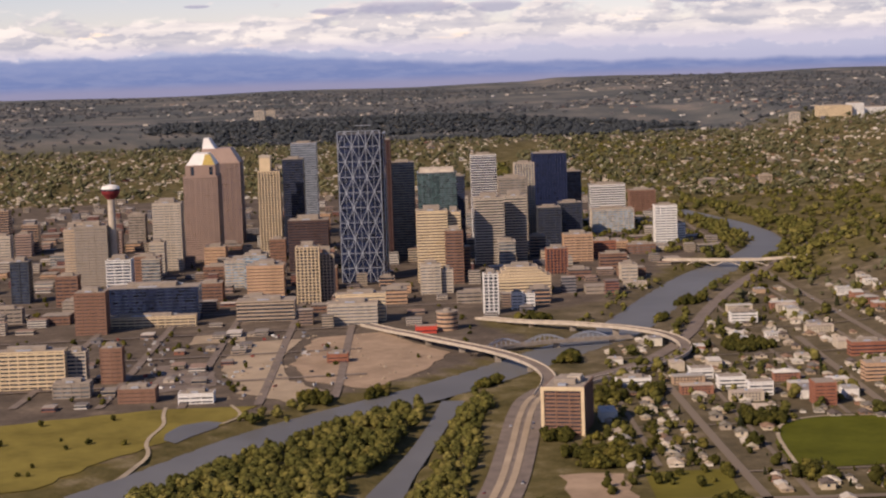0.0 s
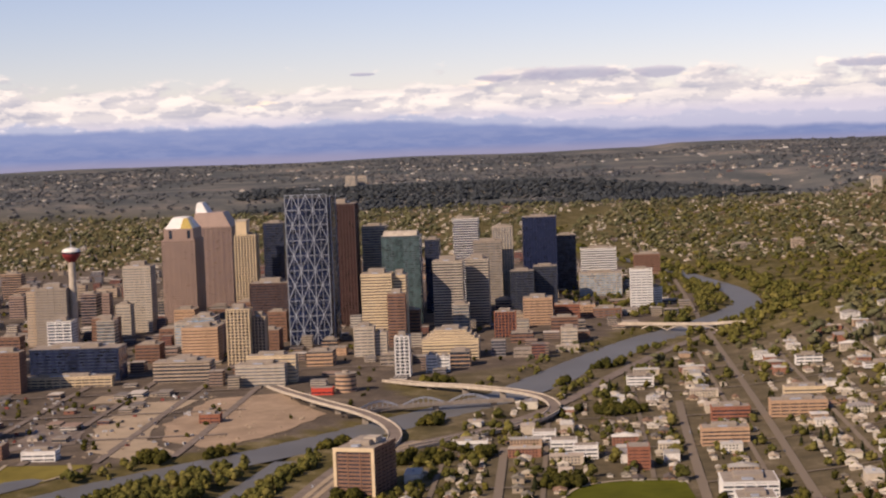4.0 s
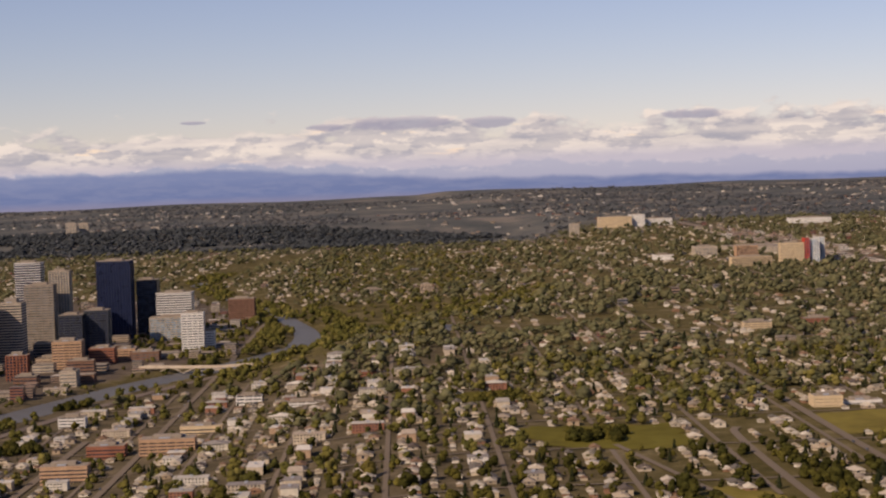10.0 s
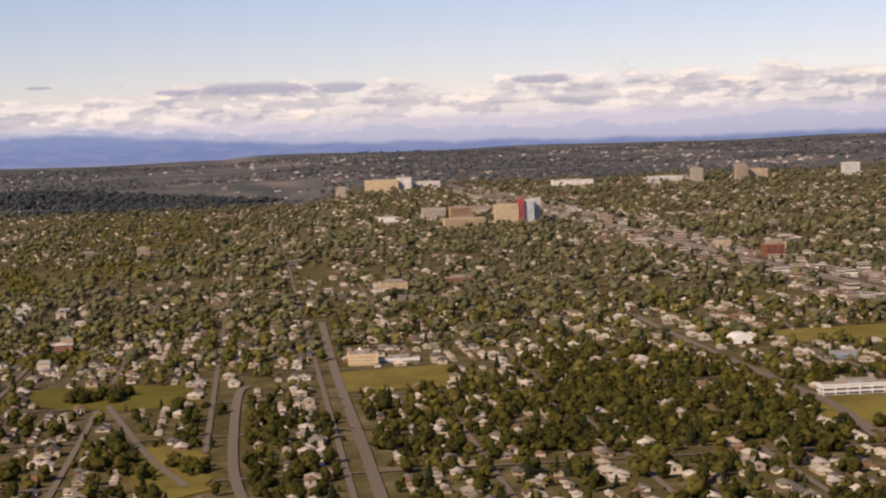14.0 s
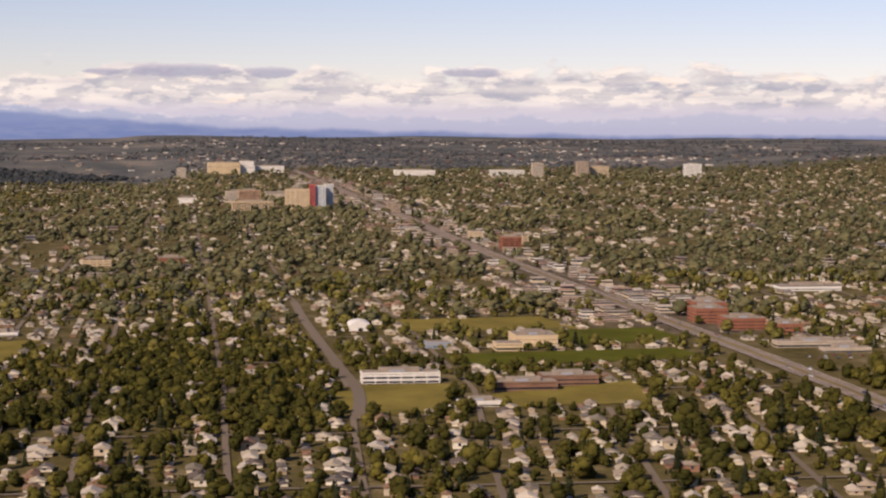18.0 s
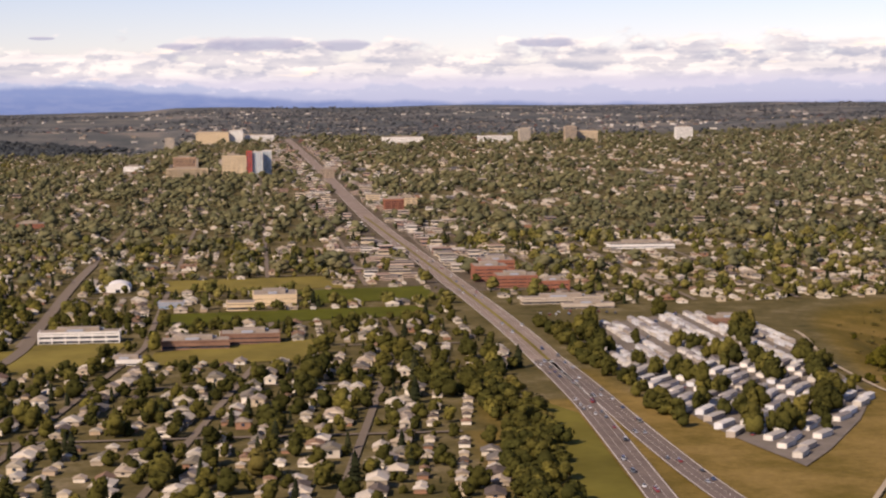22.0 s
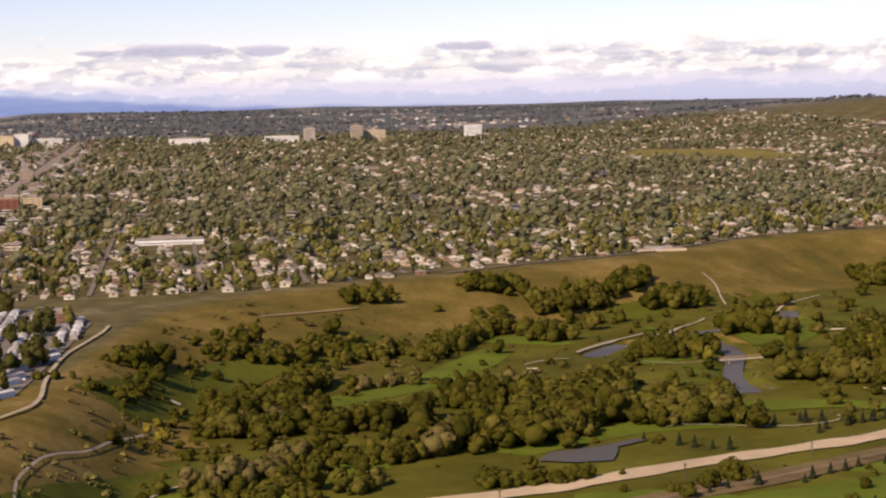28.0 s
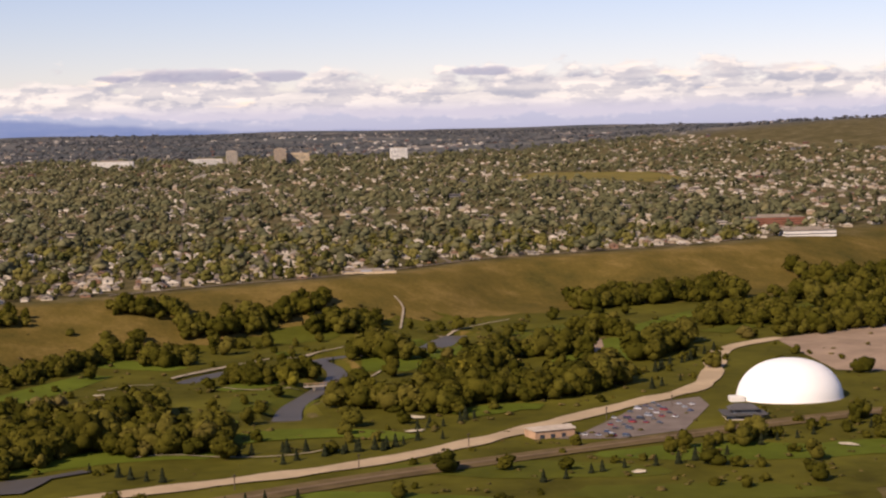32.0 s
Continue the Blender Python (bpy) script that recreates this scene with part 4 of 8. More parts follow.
for nm_, line, w, mt, lb in (
    ("gravel_path", GREENWAY, 0.95, "path_pale", "winding pale gravel path along a grassy brink"),
    ("dirt_road", [(757, 682), (755, 694), (748, 706), (735, 719), (721, 731), (698, 759), (688, 780), (681, 809), (677, 826), (665, 852), (657, 878), (648, 905), (630, 932), (608, 957), (587, 982), (573, 1001), (540, 1016), (503, 1029), (484, 1056)], [min(1, 0.3 + i / 7) * (7.4 - 2.2 * i / 70 + 1.2 * math.sin(i * 1.9) + 0.9 * math.sin(i * 3.7 + 1)) for i in range(70)], "road_dust", "broad pale dirt road along a golf course"),
    ("railway", [(745, 740), (709, 806), (695, 831), (681, 866), (662, 900), (640, 960), (622, 1010), (610, 1060), (590, 1140)], 1.5, "track_bed", "single railway track bed in dry grass"),
    ("track", [(560, 984), (530, 990), (500, 996), (469, 1004)], 3, "dirt_pink", "rutted dirt track on the golf course"),
    ("cart_path", [(670, 749), (664, 753), (657, 757), (648, 766)], 0.7, "path_pale", "pale golf cart path on the fairway"),
    ("cart_path", [(511, 876), (505, 880), (495, 888.5), (486, 899), (480, 905)], 0.9, "path_pale", "pale golf cart path beside the creek"),
    ("cart_path", [(484, 908), (478, 912.5), (468, 922), (460, 929.5), (452, 934)], 0.9, "path_pale", "pale golf cart path beside the creek"),
    ("cart_path", [(533, 888), (540, 893.5), (540, 901), (537, 909)], 0.7, "path_pale", "pale golf cart path beside the creek"),
    ("cart_path", [(537, 921), (528, 926), (516, 931)], 0.7, "path_pale", "pale golf cart path beside the creek"),
    ("cart_path", [(528, 857), (524, 862), (520, 867), (522, 871)], 0.7, "path_pale", "pale golf cart path beside the creek"),
    ("cart_path", [(626, 863), (624, 870), (632, 881), (634, 892), (629, 903), (624, 903)], 0.6, "path_pale", "pale golf cart path on the fairway"),
    ("cart_path", [(438, 962), (427, 971), (413, 984), (406, 992)], 0.8, "path_pale", "pale path crossing below a dry slope"),
    ("slope_track", [(386, 957), (394, 959), (406, 956), (420, 953)], 0.7, "path_pale", "pale footpath down a dry slope"),
    ("gravel_path", [(780, 668), (768, 673), (756, 674), (751, 672), (753, 668)], 0.8, "path_pale", "pale gravel path looping beside the highway"),
    ("gravel_path", [(790, 700), (773, 688), (764, 679), (768, 675)], 0.8, "path_pale", "pale gravel path looping beside the highway"),
    ("footpath", [(616, 754), (632, 747), (646, 743), (662, 735), (674, 732), (684, 730), (694, 730)], 0.5, "path_pale", "narrow footpath over a bare knoll"),
    ("slope_track", [(457, 824), (467, 807), (478, 793)], 0.6, "dirt_pink", "worn track across a dry slope"),
    ("brink_road", [(186, 1200), (258, 1118), (280, 1066), (298, 1008), (328, 978), (360, 938), (376, 898), (400, 862)], 2.2, "street", "road along the brink above the valley"),
    ("park_path", [(339, -82), (355, -82), (369, -80), (394, -85), (416, -81), (434, -86), (454, -94), (466, -101)], 1.3, "path_pale", "curving path round a park pond"),
    ("park_path", [(340, -60), (360, -55), (372, -62)], 1.2, "path_pale", "curving path round a park pond"),
    ("lot_path", [(512, 112), (522, 108), (532, 112), (534, 122), (526, 128), (518, 124), (512, 112)], 1.1, "concrete_pale", "looping pale path on a cleared lot"),
    ("field_path", [(474, 99), (455, 101), (430, 104), (412, 110), (404, 124), (408, 142)], 1.2, "path_pale", "pale path round a playing field"),
    ("lane", [(740, 618), (718, 640), (710, 642), (706, 630), (712, 600), (716, 560)], 2.4, "lane_gravel", "gravel lane at the edge of the houses")):
    ribbon(nm_, line, w, mt, 0.5 if nm_ in ("footpath", "slope_track", "gravel_path") else (0.44 if nm_ == "railway" else (0.47 if nm_ == "cart_path" else 0.40)), 3 if nm_ == "footpath" else 4, label=lb, category="path" if "path" in nm_ else "road")

for y_ in (-20, -46, -72, -100, -130):
    ribbon("street", [(60, y_ + 13), (180, y_ + 5), (300, y_ - 2), (345 - 0.25 * abs(y_ + 60), y_ - 5)], 3.0, "asphalt_worn", 0.38, 8, label="worn street between cleared lots", category="road")
for x_ in (172, 232, 292):
    ribbon("street", [(x_ + 6, -180), (x_ + 2, -80), (x_ - 2, -12)], 2.6, "asphalt_worn", 0.42, 8, label="worn cross street between cleared lots", category="road")
for x_ in (-300, -240, -180, -120, -60, 0, 60, 112):
    ribbon("street", [(x_ + 10, -300), (x_, -100), (x_ - 6, 60)], 3.4, "asphalt_worn", 0.30, 10, label="straight street between downtown towers", category="road")

# streets of the grid, cut where no houses stand
def grid_line(u0, u1, v, along):
    n = max(2, int((u1 - u0) / 7))
    u = np.linspace(u0, u1, n)
    a, b_ = (u, np.full(n, v)) if along else (np.full(n, v), u)
    q = np.outer(a, EX) + np.outer(b_, EY)
    q[:, 1] -= lean(q[:, 0], q[:, 1])
    return q


AVE, STR = 34.0, 64.0
V0, U0 = 430.0, 20.0  # one avenue and one street that the grid hangs on
runs = 0
for kind_, vals, u0, u1 in (("avenue", np.arange(V0 - 11 * AVE, 1500, AVE), -700, 740), ("street", np.arange(U0 - 9 * STR, 740, STR), 60, 1450)):
    for v in vals:
        q = grid_line(u0, u1, v, kind_ == "avenue")
        ok = homes_zone(q[:, 0], q[:, 1])
        i = 0
        while i < len(q):
            if not ok[i]:
                i += 1
                continue
            j = i
            while j + 1 < len(q) and ok[j + 1]:
                j += 1
            if j - i >= 3:
                ribbon(kind_, q[i:j + 1], 1.6 if kind_ == "avenue" else 1.6, "street", 0.30 if kind_ == "avenue" else 0.33, 9, label="quiet residential %s lined with trees" % kind_, category="road", across=2)
                runs += 1
            i = j + 1

# ---- trees and houses in numbers ----
PHI = (1 + 5 ** 0.5) / 2
ICO_V = np.array([(-1, PHI, 0), (1, PHI, 0), (-1, -PHI, 0), (1, -PHI, 0), (0, -1, PHI), (0, 1, PHI), (0, -1, -PHI), (0, 1, -PHI), (PHI, 0, -1), (PHI, 0, 1), (-PHI, 0, -1), (-PHI, 0, 1)]) / math.hypot(1, PHI)
ICO_F = np.array([(0, 11, 5), (0, 5, 1), (0, 1, 7), (0, 7, 10), (0, 10, 11), (1, 5, 9), (5, 11, 4), (11, 10, 2), (10, 7, 6), (7, 1, 8), (3, 9, 4), (3, 4, 2), (3, 2, 6), (3, 6, 8), (3, 8, 9), (4, 9, 5), (2, 4, 11), (6, 2, 10), (8, 6, 7), (9, 8, 1)])
OCT_V = np.array([(1, 0, 0), (0, 1, 0), (-1, 0, 0), (0, -1, 0), (0, 0, 1), (0, 0, -1)], float)
OCT_F = np.array([(0, 1, 4), (1, 2, 4), (2, 3, 4), (3, 0, 4), (1, 0, 5), (2, 1, 5), (3, 2, 5), (0, 3, 5)])


def crown(seed, clumps, size, base=0.28, wide=0.40, fine=True, sprigs=0):
    """A crown one unit high of leafy clumps with gaps between them."""
    r = np.random.default_rng(seed)
    V_, F_ = (ICO_V, ICO_F) if fine else (OCT_V, OCT_F)
    vs, fs, n = [], [], 0
    for i in range(clumps):
        a, h = r.uniform(0, 6.283), (i + 0.5) / clumps
        rad = wide * math.sqrt(max(0.05, 1 - (2 * h - 0.85) ** 2)) * r.uniform(0.35, 0.85)
        c = np.array((rad * math.cos(a), rad * math.sin(a), base + (1 - base) * (0.10 + 0.78 * h)))
        s = size * r.uniform(0.7, 1.25) * (1.1 - 0.35 * h)
        v = V_ * (1 + r.uniform(-0.28, 0.28, (len(V_), 1))) * (s, s, s * 0.82) + c
        vs.append(v)
        fs.append(F_ + n)
        n += len(v)
    for i in range(sprigs):
        d = r.normal(size=3)
        d /= np.linalg.norm(d)
        c = np.array((d[0] * wide * 0.98, d[1] * wide * 0.98, base + (1 - base) * (0.5 + 0.46 * d[2])))
        s = size * r.uniform(0.22, 0.42)
        v = OCT_V * (1 + r.uniform(-0.3, 0.3, (6, 1))) * s + c
        vs.append(v)
        fs.append(OCT_F + n)
        n += 6
    return np.concatenate(vs), np.concatenate(fs)


def leafy(seed, leaves, size, base=0.14, wide=0.42, lobes=5):
    """A crown one unit high: uneven rounded lobes, each in a ragged coat of small leaf sprays."""
    r = np.random.default_rng(seed)
    vs, fs, n, balls = [], [], 0, []
    for i in range(lobes):
        a, h = r.uniform(0, 6.283), (i + 0.5) / lobes
        rad = wide * r.uniform(0.30, 0.66) * math.sqrt(max(0.1, 1 - (2 * h - 0.8) ** 2))
        c, q = np.array((rad * math.cos(a), rad * math.sin(a), base + (1 - base) * (0.20 + 0.58 * h))), r.uniform(0.23, 0.33) * (1.15 - 0.35 * h)
        balls.append((c, q))
        vs.append(ICO_V * (1 + r.uniform(-0.16, 0.16, (12, 1))) * (q, q, q * 0.92) + c)
        fs.append(ICO_F + n)
        n += 12
    for i in range(leaves):
        c, q = balls[i % lobes]
        d = r.normal(size=3)
        d[2] = abs(d[2]) * 0.9 + d[2] * 0.35
        d /= np.linalg.norm(d)
        p = c + d * q * r.uniform(0.92, 1.22)
        nrm = d + r.normal(size=3) * 0.28
        nrm /= np.linalg.norm(nrm)
        u = np.cross(nrm, r.normal(size=3))
        u /= np.linalg.norm(u)
        v = np.cross(nrm, u)
        s, k = size * r.uniform(0.6, 1.3), size * r.uniform(0.5, 1.1)
        vs.append(np.array((p - u * s - v * k * 0.6, p + u * s * 0.7 - v * k, p + u * s + v * k * 0.7 - nrm * 0.3 * s, p - u * s * 0.6 + v * k)))
        fs.append(np.array(((0, 1, 2), (0, 2, 3))) + n)
        n += 4
    return np.concatenate(vs), np.concatenate(fs)


def toned(me, tone):
    """Stores the tint of the tree that each corner belongs to."""
    col_ = np.ones((len(me.vertices), 4), np.float32)
    col_[:, :3] = np.reshape(tone, (-1, 1))
    me.color_attributes.new("tone", "FLOAT_COLOR", "POINT").data.foreach_set("color", col_.ravel())
    return me


def conifer(seed, tiers):
    r = np.random.default_rng(seed)
    vs, fs, n = [], [], 0
    for i in range(tiers):
        h0, h1 = 0.08 + 0.86 * i / tiers, 0.08 + 0.86 * (i + 1.7) / tiers
        rad = 0.24 * (1 - i / tiers) ** 0.8 + 0.03
        k = 7
        ring = [(rad * r.uniform(0.75, 1.2) * math.cos(6.283 * j / k + i), rad * r.uniform(0.75, 1.2) * math.sin(6.283 * j / k + i), h0 + r.uniform(-0.02, 0.02)) for j in range(k)]
        vs.append(np.array(ring + [(0, 0, min(1, h1))]))
        fs.append(np.array([(n + j, n + (j + 1) % k, n + k) for j in range(k)]))
        n += k + 1
    return np.concatenate(vs), np.concatenate(fs)


def strew(name, pos, high, templates, mat, label, category, squash=1.0, smooth=True):
    """Many alike things as one object: templates turned, sized and set at their places."""
    pos, high = np.asarray(pos, float), np.asarray(high, float)
    vs, fs, tn, n = [], [], [], 0
    pick = rng.integers(0, len(templates), len(pos))
    patchy = 0.5 + 0.16 * roll(pos[:, 0] * 7, pos[:, 1] * 7)
    tone = (rng.beta(1.0, 1.6, len(pos)) * 0.75 + 0.32 * patchy - 0.06).clip(0, 1)
    ang_ = rng.uniform(0, 6.283, len(pos))
    wid = rng.uniform(0.85, 1.2, len(pos)) * squash
    for k, (V_, F_) in enumerate(templates):
        sel = np.where(pick == k)[0]
        if not len(sel):
            continue
        c, s = np.cos(ang_[sel])[:, None], np.sin(ang_[sel])[:, None]
        h, w = high[sel][:, None], (high * wid)[sel][:, None]
        x = (V_[:, 0] * c - V_[:, 1] * s) * w + pos[sel, 0:1]
        y = (V_[:, 0] * s + V_[:, 1] * c) * w + pos[sel, 1:2]
        z = V_[:, 2] * h + pos[sel, 2:3]
        vs.append(np.stack([x, y, z], -1).reshape(-1, 3))
        fs.append((F_[None] + (np.arange(len(sel)) * len(V_))[:, None, None]).reshape(-1, 3) + n)
        tn.append(np.repeat(tone[sel], len(V_)))
        n += len(sel) * len(V_)
    ob = new(name, toned(np_mesh(name, np.concatenate(vs), np.concatenate(fs), [mat], smooth=smooth), np.concatenate(tn)))
    return tagged(ob, label, category, "", "stuff")


def house_shape(w, d, h, r, hip=0.0, eave=0.18, bands=0):
    """Walls and a pitched roof: corners and triangles of each."""
    x, y = w / 2, d / 2
    wv = np.array([(-x, -y, -0.6), (x, -y, -0.6), (x, y, -0.6), (-x, y, -0.6), (-x, -y, h), (x, -y, h), (x, y, h), (-x, y, h), (-x, 0, h + r * (1 - hip)), (x, 0, h + r * (1 - hip))])
    wf = [(0, 1, 5), (0, 5, 4), (1, 2, 6), (1, 6, 5), (2, 3, 7), (2, 7, 6), (3, 0, 4), (3, 4, 7), (5, 6, 9), (7, 4, 8)]
    X, Y, k = x + eave, y + eave, x * hip
    lo = h - r * eave / y
    rv = np.array([(-X, -Y, lo), (X, -Y, lo), (X, Y, lo), (-X, Y, lo), (-X + k, 0, h + r), (X - k, 0, h + r)])
    rf = [(0, 1, 5), (0, 5, 4), (2, 3, 4), (2, 4, 5), (1, 2, 5), (3, 0, 4)]
    if bands:  # a ring of glass at each storey
        e, gv, gf = 0.03, [], []
        for b_ in range(bands):
            z0, z1 = h * (b_ + 0.35) / bands, h * (b_ + 0.8) / bands
            for (ax, ay), (bx, by) in (((-x, -y - e), (x, -y - e)), ((x + e, -y), (x + e, y)), ((x, y + e), (-x, y + e)), ((-x - e, y), (-x - e, -y))):
                n_ = len(gv)
                gv += [(ax, ay, z0), (bx, by, z0), (bx, by, z1), (ax, ay, z1)]
                gf += [(n_, n_ + 1, n_ + 2), (n_, n_ + 2, n_ + 3)]
    else:  # single windows on the long sides and the ends
        gv, gf = [], []
        for cx, cy, ux, uy in ((-x * 0.5, -y - 0.03, 0.36, 0), (x * 0.5, -y - 0.03, 0.36, 0), (-x * 0.5, y + 0.03, -0.36, 0), (x * 0.5, y + 0.03, -0.36, 0), (x + 0.03, 0, 0, 0.36), (-x - 0.03, 0, 0, -0.36)):
            n_ = len(gv)
            gv += [(cx - ux, cy - uy, h * 0.4), (cx + ux, cy + uy, h * 0.4), (cx + ux, cy + uy, h * 0.8), (cx - ux, cy - uy, h * 0.8)]
            gf += [(n_, n_ + 1, n_ + 2), (n_, n_ + 2, n_ + 3)]
    return wv, np.array(wf), rv, np.array(rf), np.array(gv), np.array(gf)


def strew_houses(name, pos, turns, shapes, wall, roof, label, glass=False):
    vs, fs, ix, n = [], [], [], 0
    pick = rng.integers(0, len(shapes), len(pos))
    size = rng.uniform(0.8, 1.14, len(pos))
    for k, (wv, wf, rv, rf, gv, gf) in enumerate(shapes):
        sel = np.where(pick == k)[0]
        if not len(sel):
            continue
        c, s = np.cos(turns[sel])[:, None], np.sin(turns[sel])[:, None]
        for V_, F_, mi in ((wv, wf, 0), (rv, rf, 1), (gv, gf, 2))[:3 if glass else 2]:
            g = size[sel][:, None]
            x = (V_[:, 0] * c - V_[:, 1] * s) * g + pos[sel, 0:1]
            y = (V_[:, 0] * s + V_[:, 1] * c) * g + pos[sel, 1:2]
            z = V_[:, 2] * g + pos[sel, 2:3]
            vs.append(np.stack([x, y, z], -1).reshape(-1, 3))
            fs.append((F_[None] + (np.arange(len(sel)) * len(V_))[:, None, None]).reshape(-1, 3) + n)
            ix.append(np.full(len(sel) * len(F_), mi))
            n += len(sel) * len(V_)
    ob = new(name, np_mesh(name, np.concatenate(vs), np.concatenate(fs), [wall, roof, "glass_dark"], np.concatenate(ix)))
    return tagged(ob, label, "house", "", "stuff")


def clear_of(x, y, margin, extra=0.0):
    ok = np.ones(len(x), bool)
    for line, w in ROADS:
        ok &= line_dist(np.array(line), x, y) > w / 2 + margin
    for cx, cy, r in KEEP_CLEAR:
        ok &= np.hypot(x - cx, y - cy) > r + margin + extra
    return ok


def grid_uv(x, y):
    y = y + lean(x, y)
    return x * EX[0] + y * EX[1], x * EY[0] + y * EY[1]


def off_streets(x, y, m_):
    u, v = grid_uv(x, y)
    du, dv = np.abs((u - U0 + STR / 2) % STR - STR / 2), np.abs((v - V0 + AVE / 2) % AVE - AVE / 2)
    return (du > m_) & (dv > m_)

# ---- towers and large buildings ----
def tower(name, label, face, y0, y1, deep, top, wall, glass, style="band", floor=1.5, base=None, roof="roof_gravel", house=True, group="", turn=TURN, category="building", solid=0.55, joined=False):
    """A building whose east face stands at x = face between y0 and y1: a glass core, a band at each floor, piers, roof and plant room."""
    w, cy, cx = y1 - y0, (y0 + y1) / 2, face - deep / 2
    z0 = zat(cx, cy) - 0.5 if base is None else base
    h = top - z0
    t = thing(name, label, category, (cx, cy, z0), turn, group)
    KEEP_CLEAR.append((cx, cy, max(w, deep) * 0.6))
    X, Y = deep / 2, w / 2
    part("core", boxes((-X + 0.2, X - 0.2, -Y + 0.2, Y - 0.2, 0, h - 0.2)), glass, t)
    n = max(1, int(round(h / floor)))
    step = h / n
    if style in ("band", "grid", "slab"):
        tall = step * (solid if style != "slab" else 0.3)
        me_ = shared("floor_band", boxes((-X, X, -Y, Y, 0, tall)), wall)
        if joined:
            ob = part("facade", boxes(*[(-X, X, -Y, Y, i * step, i * step + tall) for i in range(n)]), wall, t)
            ob["kind"] = "stuff"
        else:
            for i in range(n):
                part("floor_band", me_, wall, t, at=(0, 0, i * step))
    if style in ("fin", "grid"):
        gap = 1.7 if style == "fin" else 3.2
        ny, nx = max(2, int(w / gap)), max(2, int(deep / gap))
        fw = 0.32 if style == "grid" else 0.5
        spots = [(X - 0.05, -Y + 0.1 + (w - 0.2) * i / ny) for i in range(ny + 1)] + [(-X + deep * i / nx, s * (Y - 0.05)) for i in range(1, nx) for s in (-1, 1)]
        if joined:
            ob = part("pier_screen", boxes(*[(a - fw / 2, a + fw / 2, b_ - fw / 2, b_ + fw / 2, 0, h) for a, b_ in spots]), wall, t)
            ob["kind"] = "stuff"
        else:
            me_ = shared("pier", boxes((-fw / 2, fw / 2, -fw / 2, fw / 2, 0, h)), wall)
            for a, b_ in spots:
                part("pier", me_, wall, t, at=(a, b_, 0))
        if style == "fin":
            if joined:
                ob = part("spandrel_screen", boxes(*[(-X + 0.08, X - 0.08, -Y + 0.08, Y - 0.08, i * step, i * step + step * 0.28) for i in range(n)]), wall, t)
                ob["kind"] = "stuff"
            me_ = shared("spandrel", boxes((-X + 0.08, X - 0.08, -Y + 0.08, Y - 0.08, 0, step * 0.28)), wall)
            for i in range(0 if joined else n):
                part("spandrel", me_, wall, t, at=(0, 0, i * step))
    if not joined or h > 8:
        part("parapet", boxes((-X - 0.06, X + 0.06, -Y - 0.06, Y + 0.06, h - 0.45, h)), wall, t)
    part("roof", boxes((-X + 0.3, X - 0.3, -Y + 0.3, Y - 0.3, h - 0.1, h + 0.06)), roof, t)
    if house and joined:
        part("plant_room", boxes((-X * 0.5, X * 0.45, -Y * 0.55, Y * 0.5, h, h + 1.2)), "concrete", t)
    elif house:
        part("plant_room", boxes((-X * 0.5, X * 0.45, -Y * 0.55, Y * 0.5, h, h + min(2.4, 0.9 + 0.05 * h)), bevel=0.08), "concrete", t)
        part("roof_unit", boxes((X * 0.5, X * 0.75, -Y * 0.3, Y * 0.1, h, h + 0.6)), "steel_pale", t)
        part("roof_unit", boxes((-X * 0.8, -X * 0.6, Y * 0.3, Y * 0.6, h, h + 0.5)), "steel_pale", t)
    return t, X, Y, h


def gable_roof(t, X, Y, h, rise, mat, along="y", inset=0.0):
    bm = bmesh.new()
    if along == "y":
        c = [(-X, -Y, h), (X, -Y, h), (X, Y, h), (-X, Y, h), (0, -Y + inset, h + rise), (0, Y - inset, h + rise)]
        fs = ((0, 1, 4), (1, 2, 5, 4), (2, 3, 5), (3, 0, 4, 5), (3, 2, 1, 0))
    else:
        c = [(-X, -Y, h), (X, -Y, h), (X, Y, h), (-X, Y, h), (-X + inset, 0, h + rise), (X - inset, 0, h + rise)]
        fs = ((0, 1, 5, 4), (1, 2, 5), (2, 3, 4, 5), (3, 0, 4), (3, 2, 1, 0))
    vs_ = [bm.verts.new(q) for q in c]
    for f in fs:
        bm.faces.new([vs_[i] for i in f])
    return part("peaked_roof", bm, mat, t)


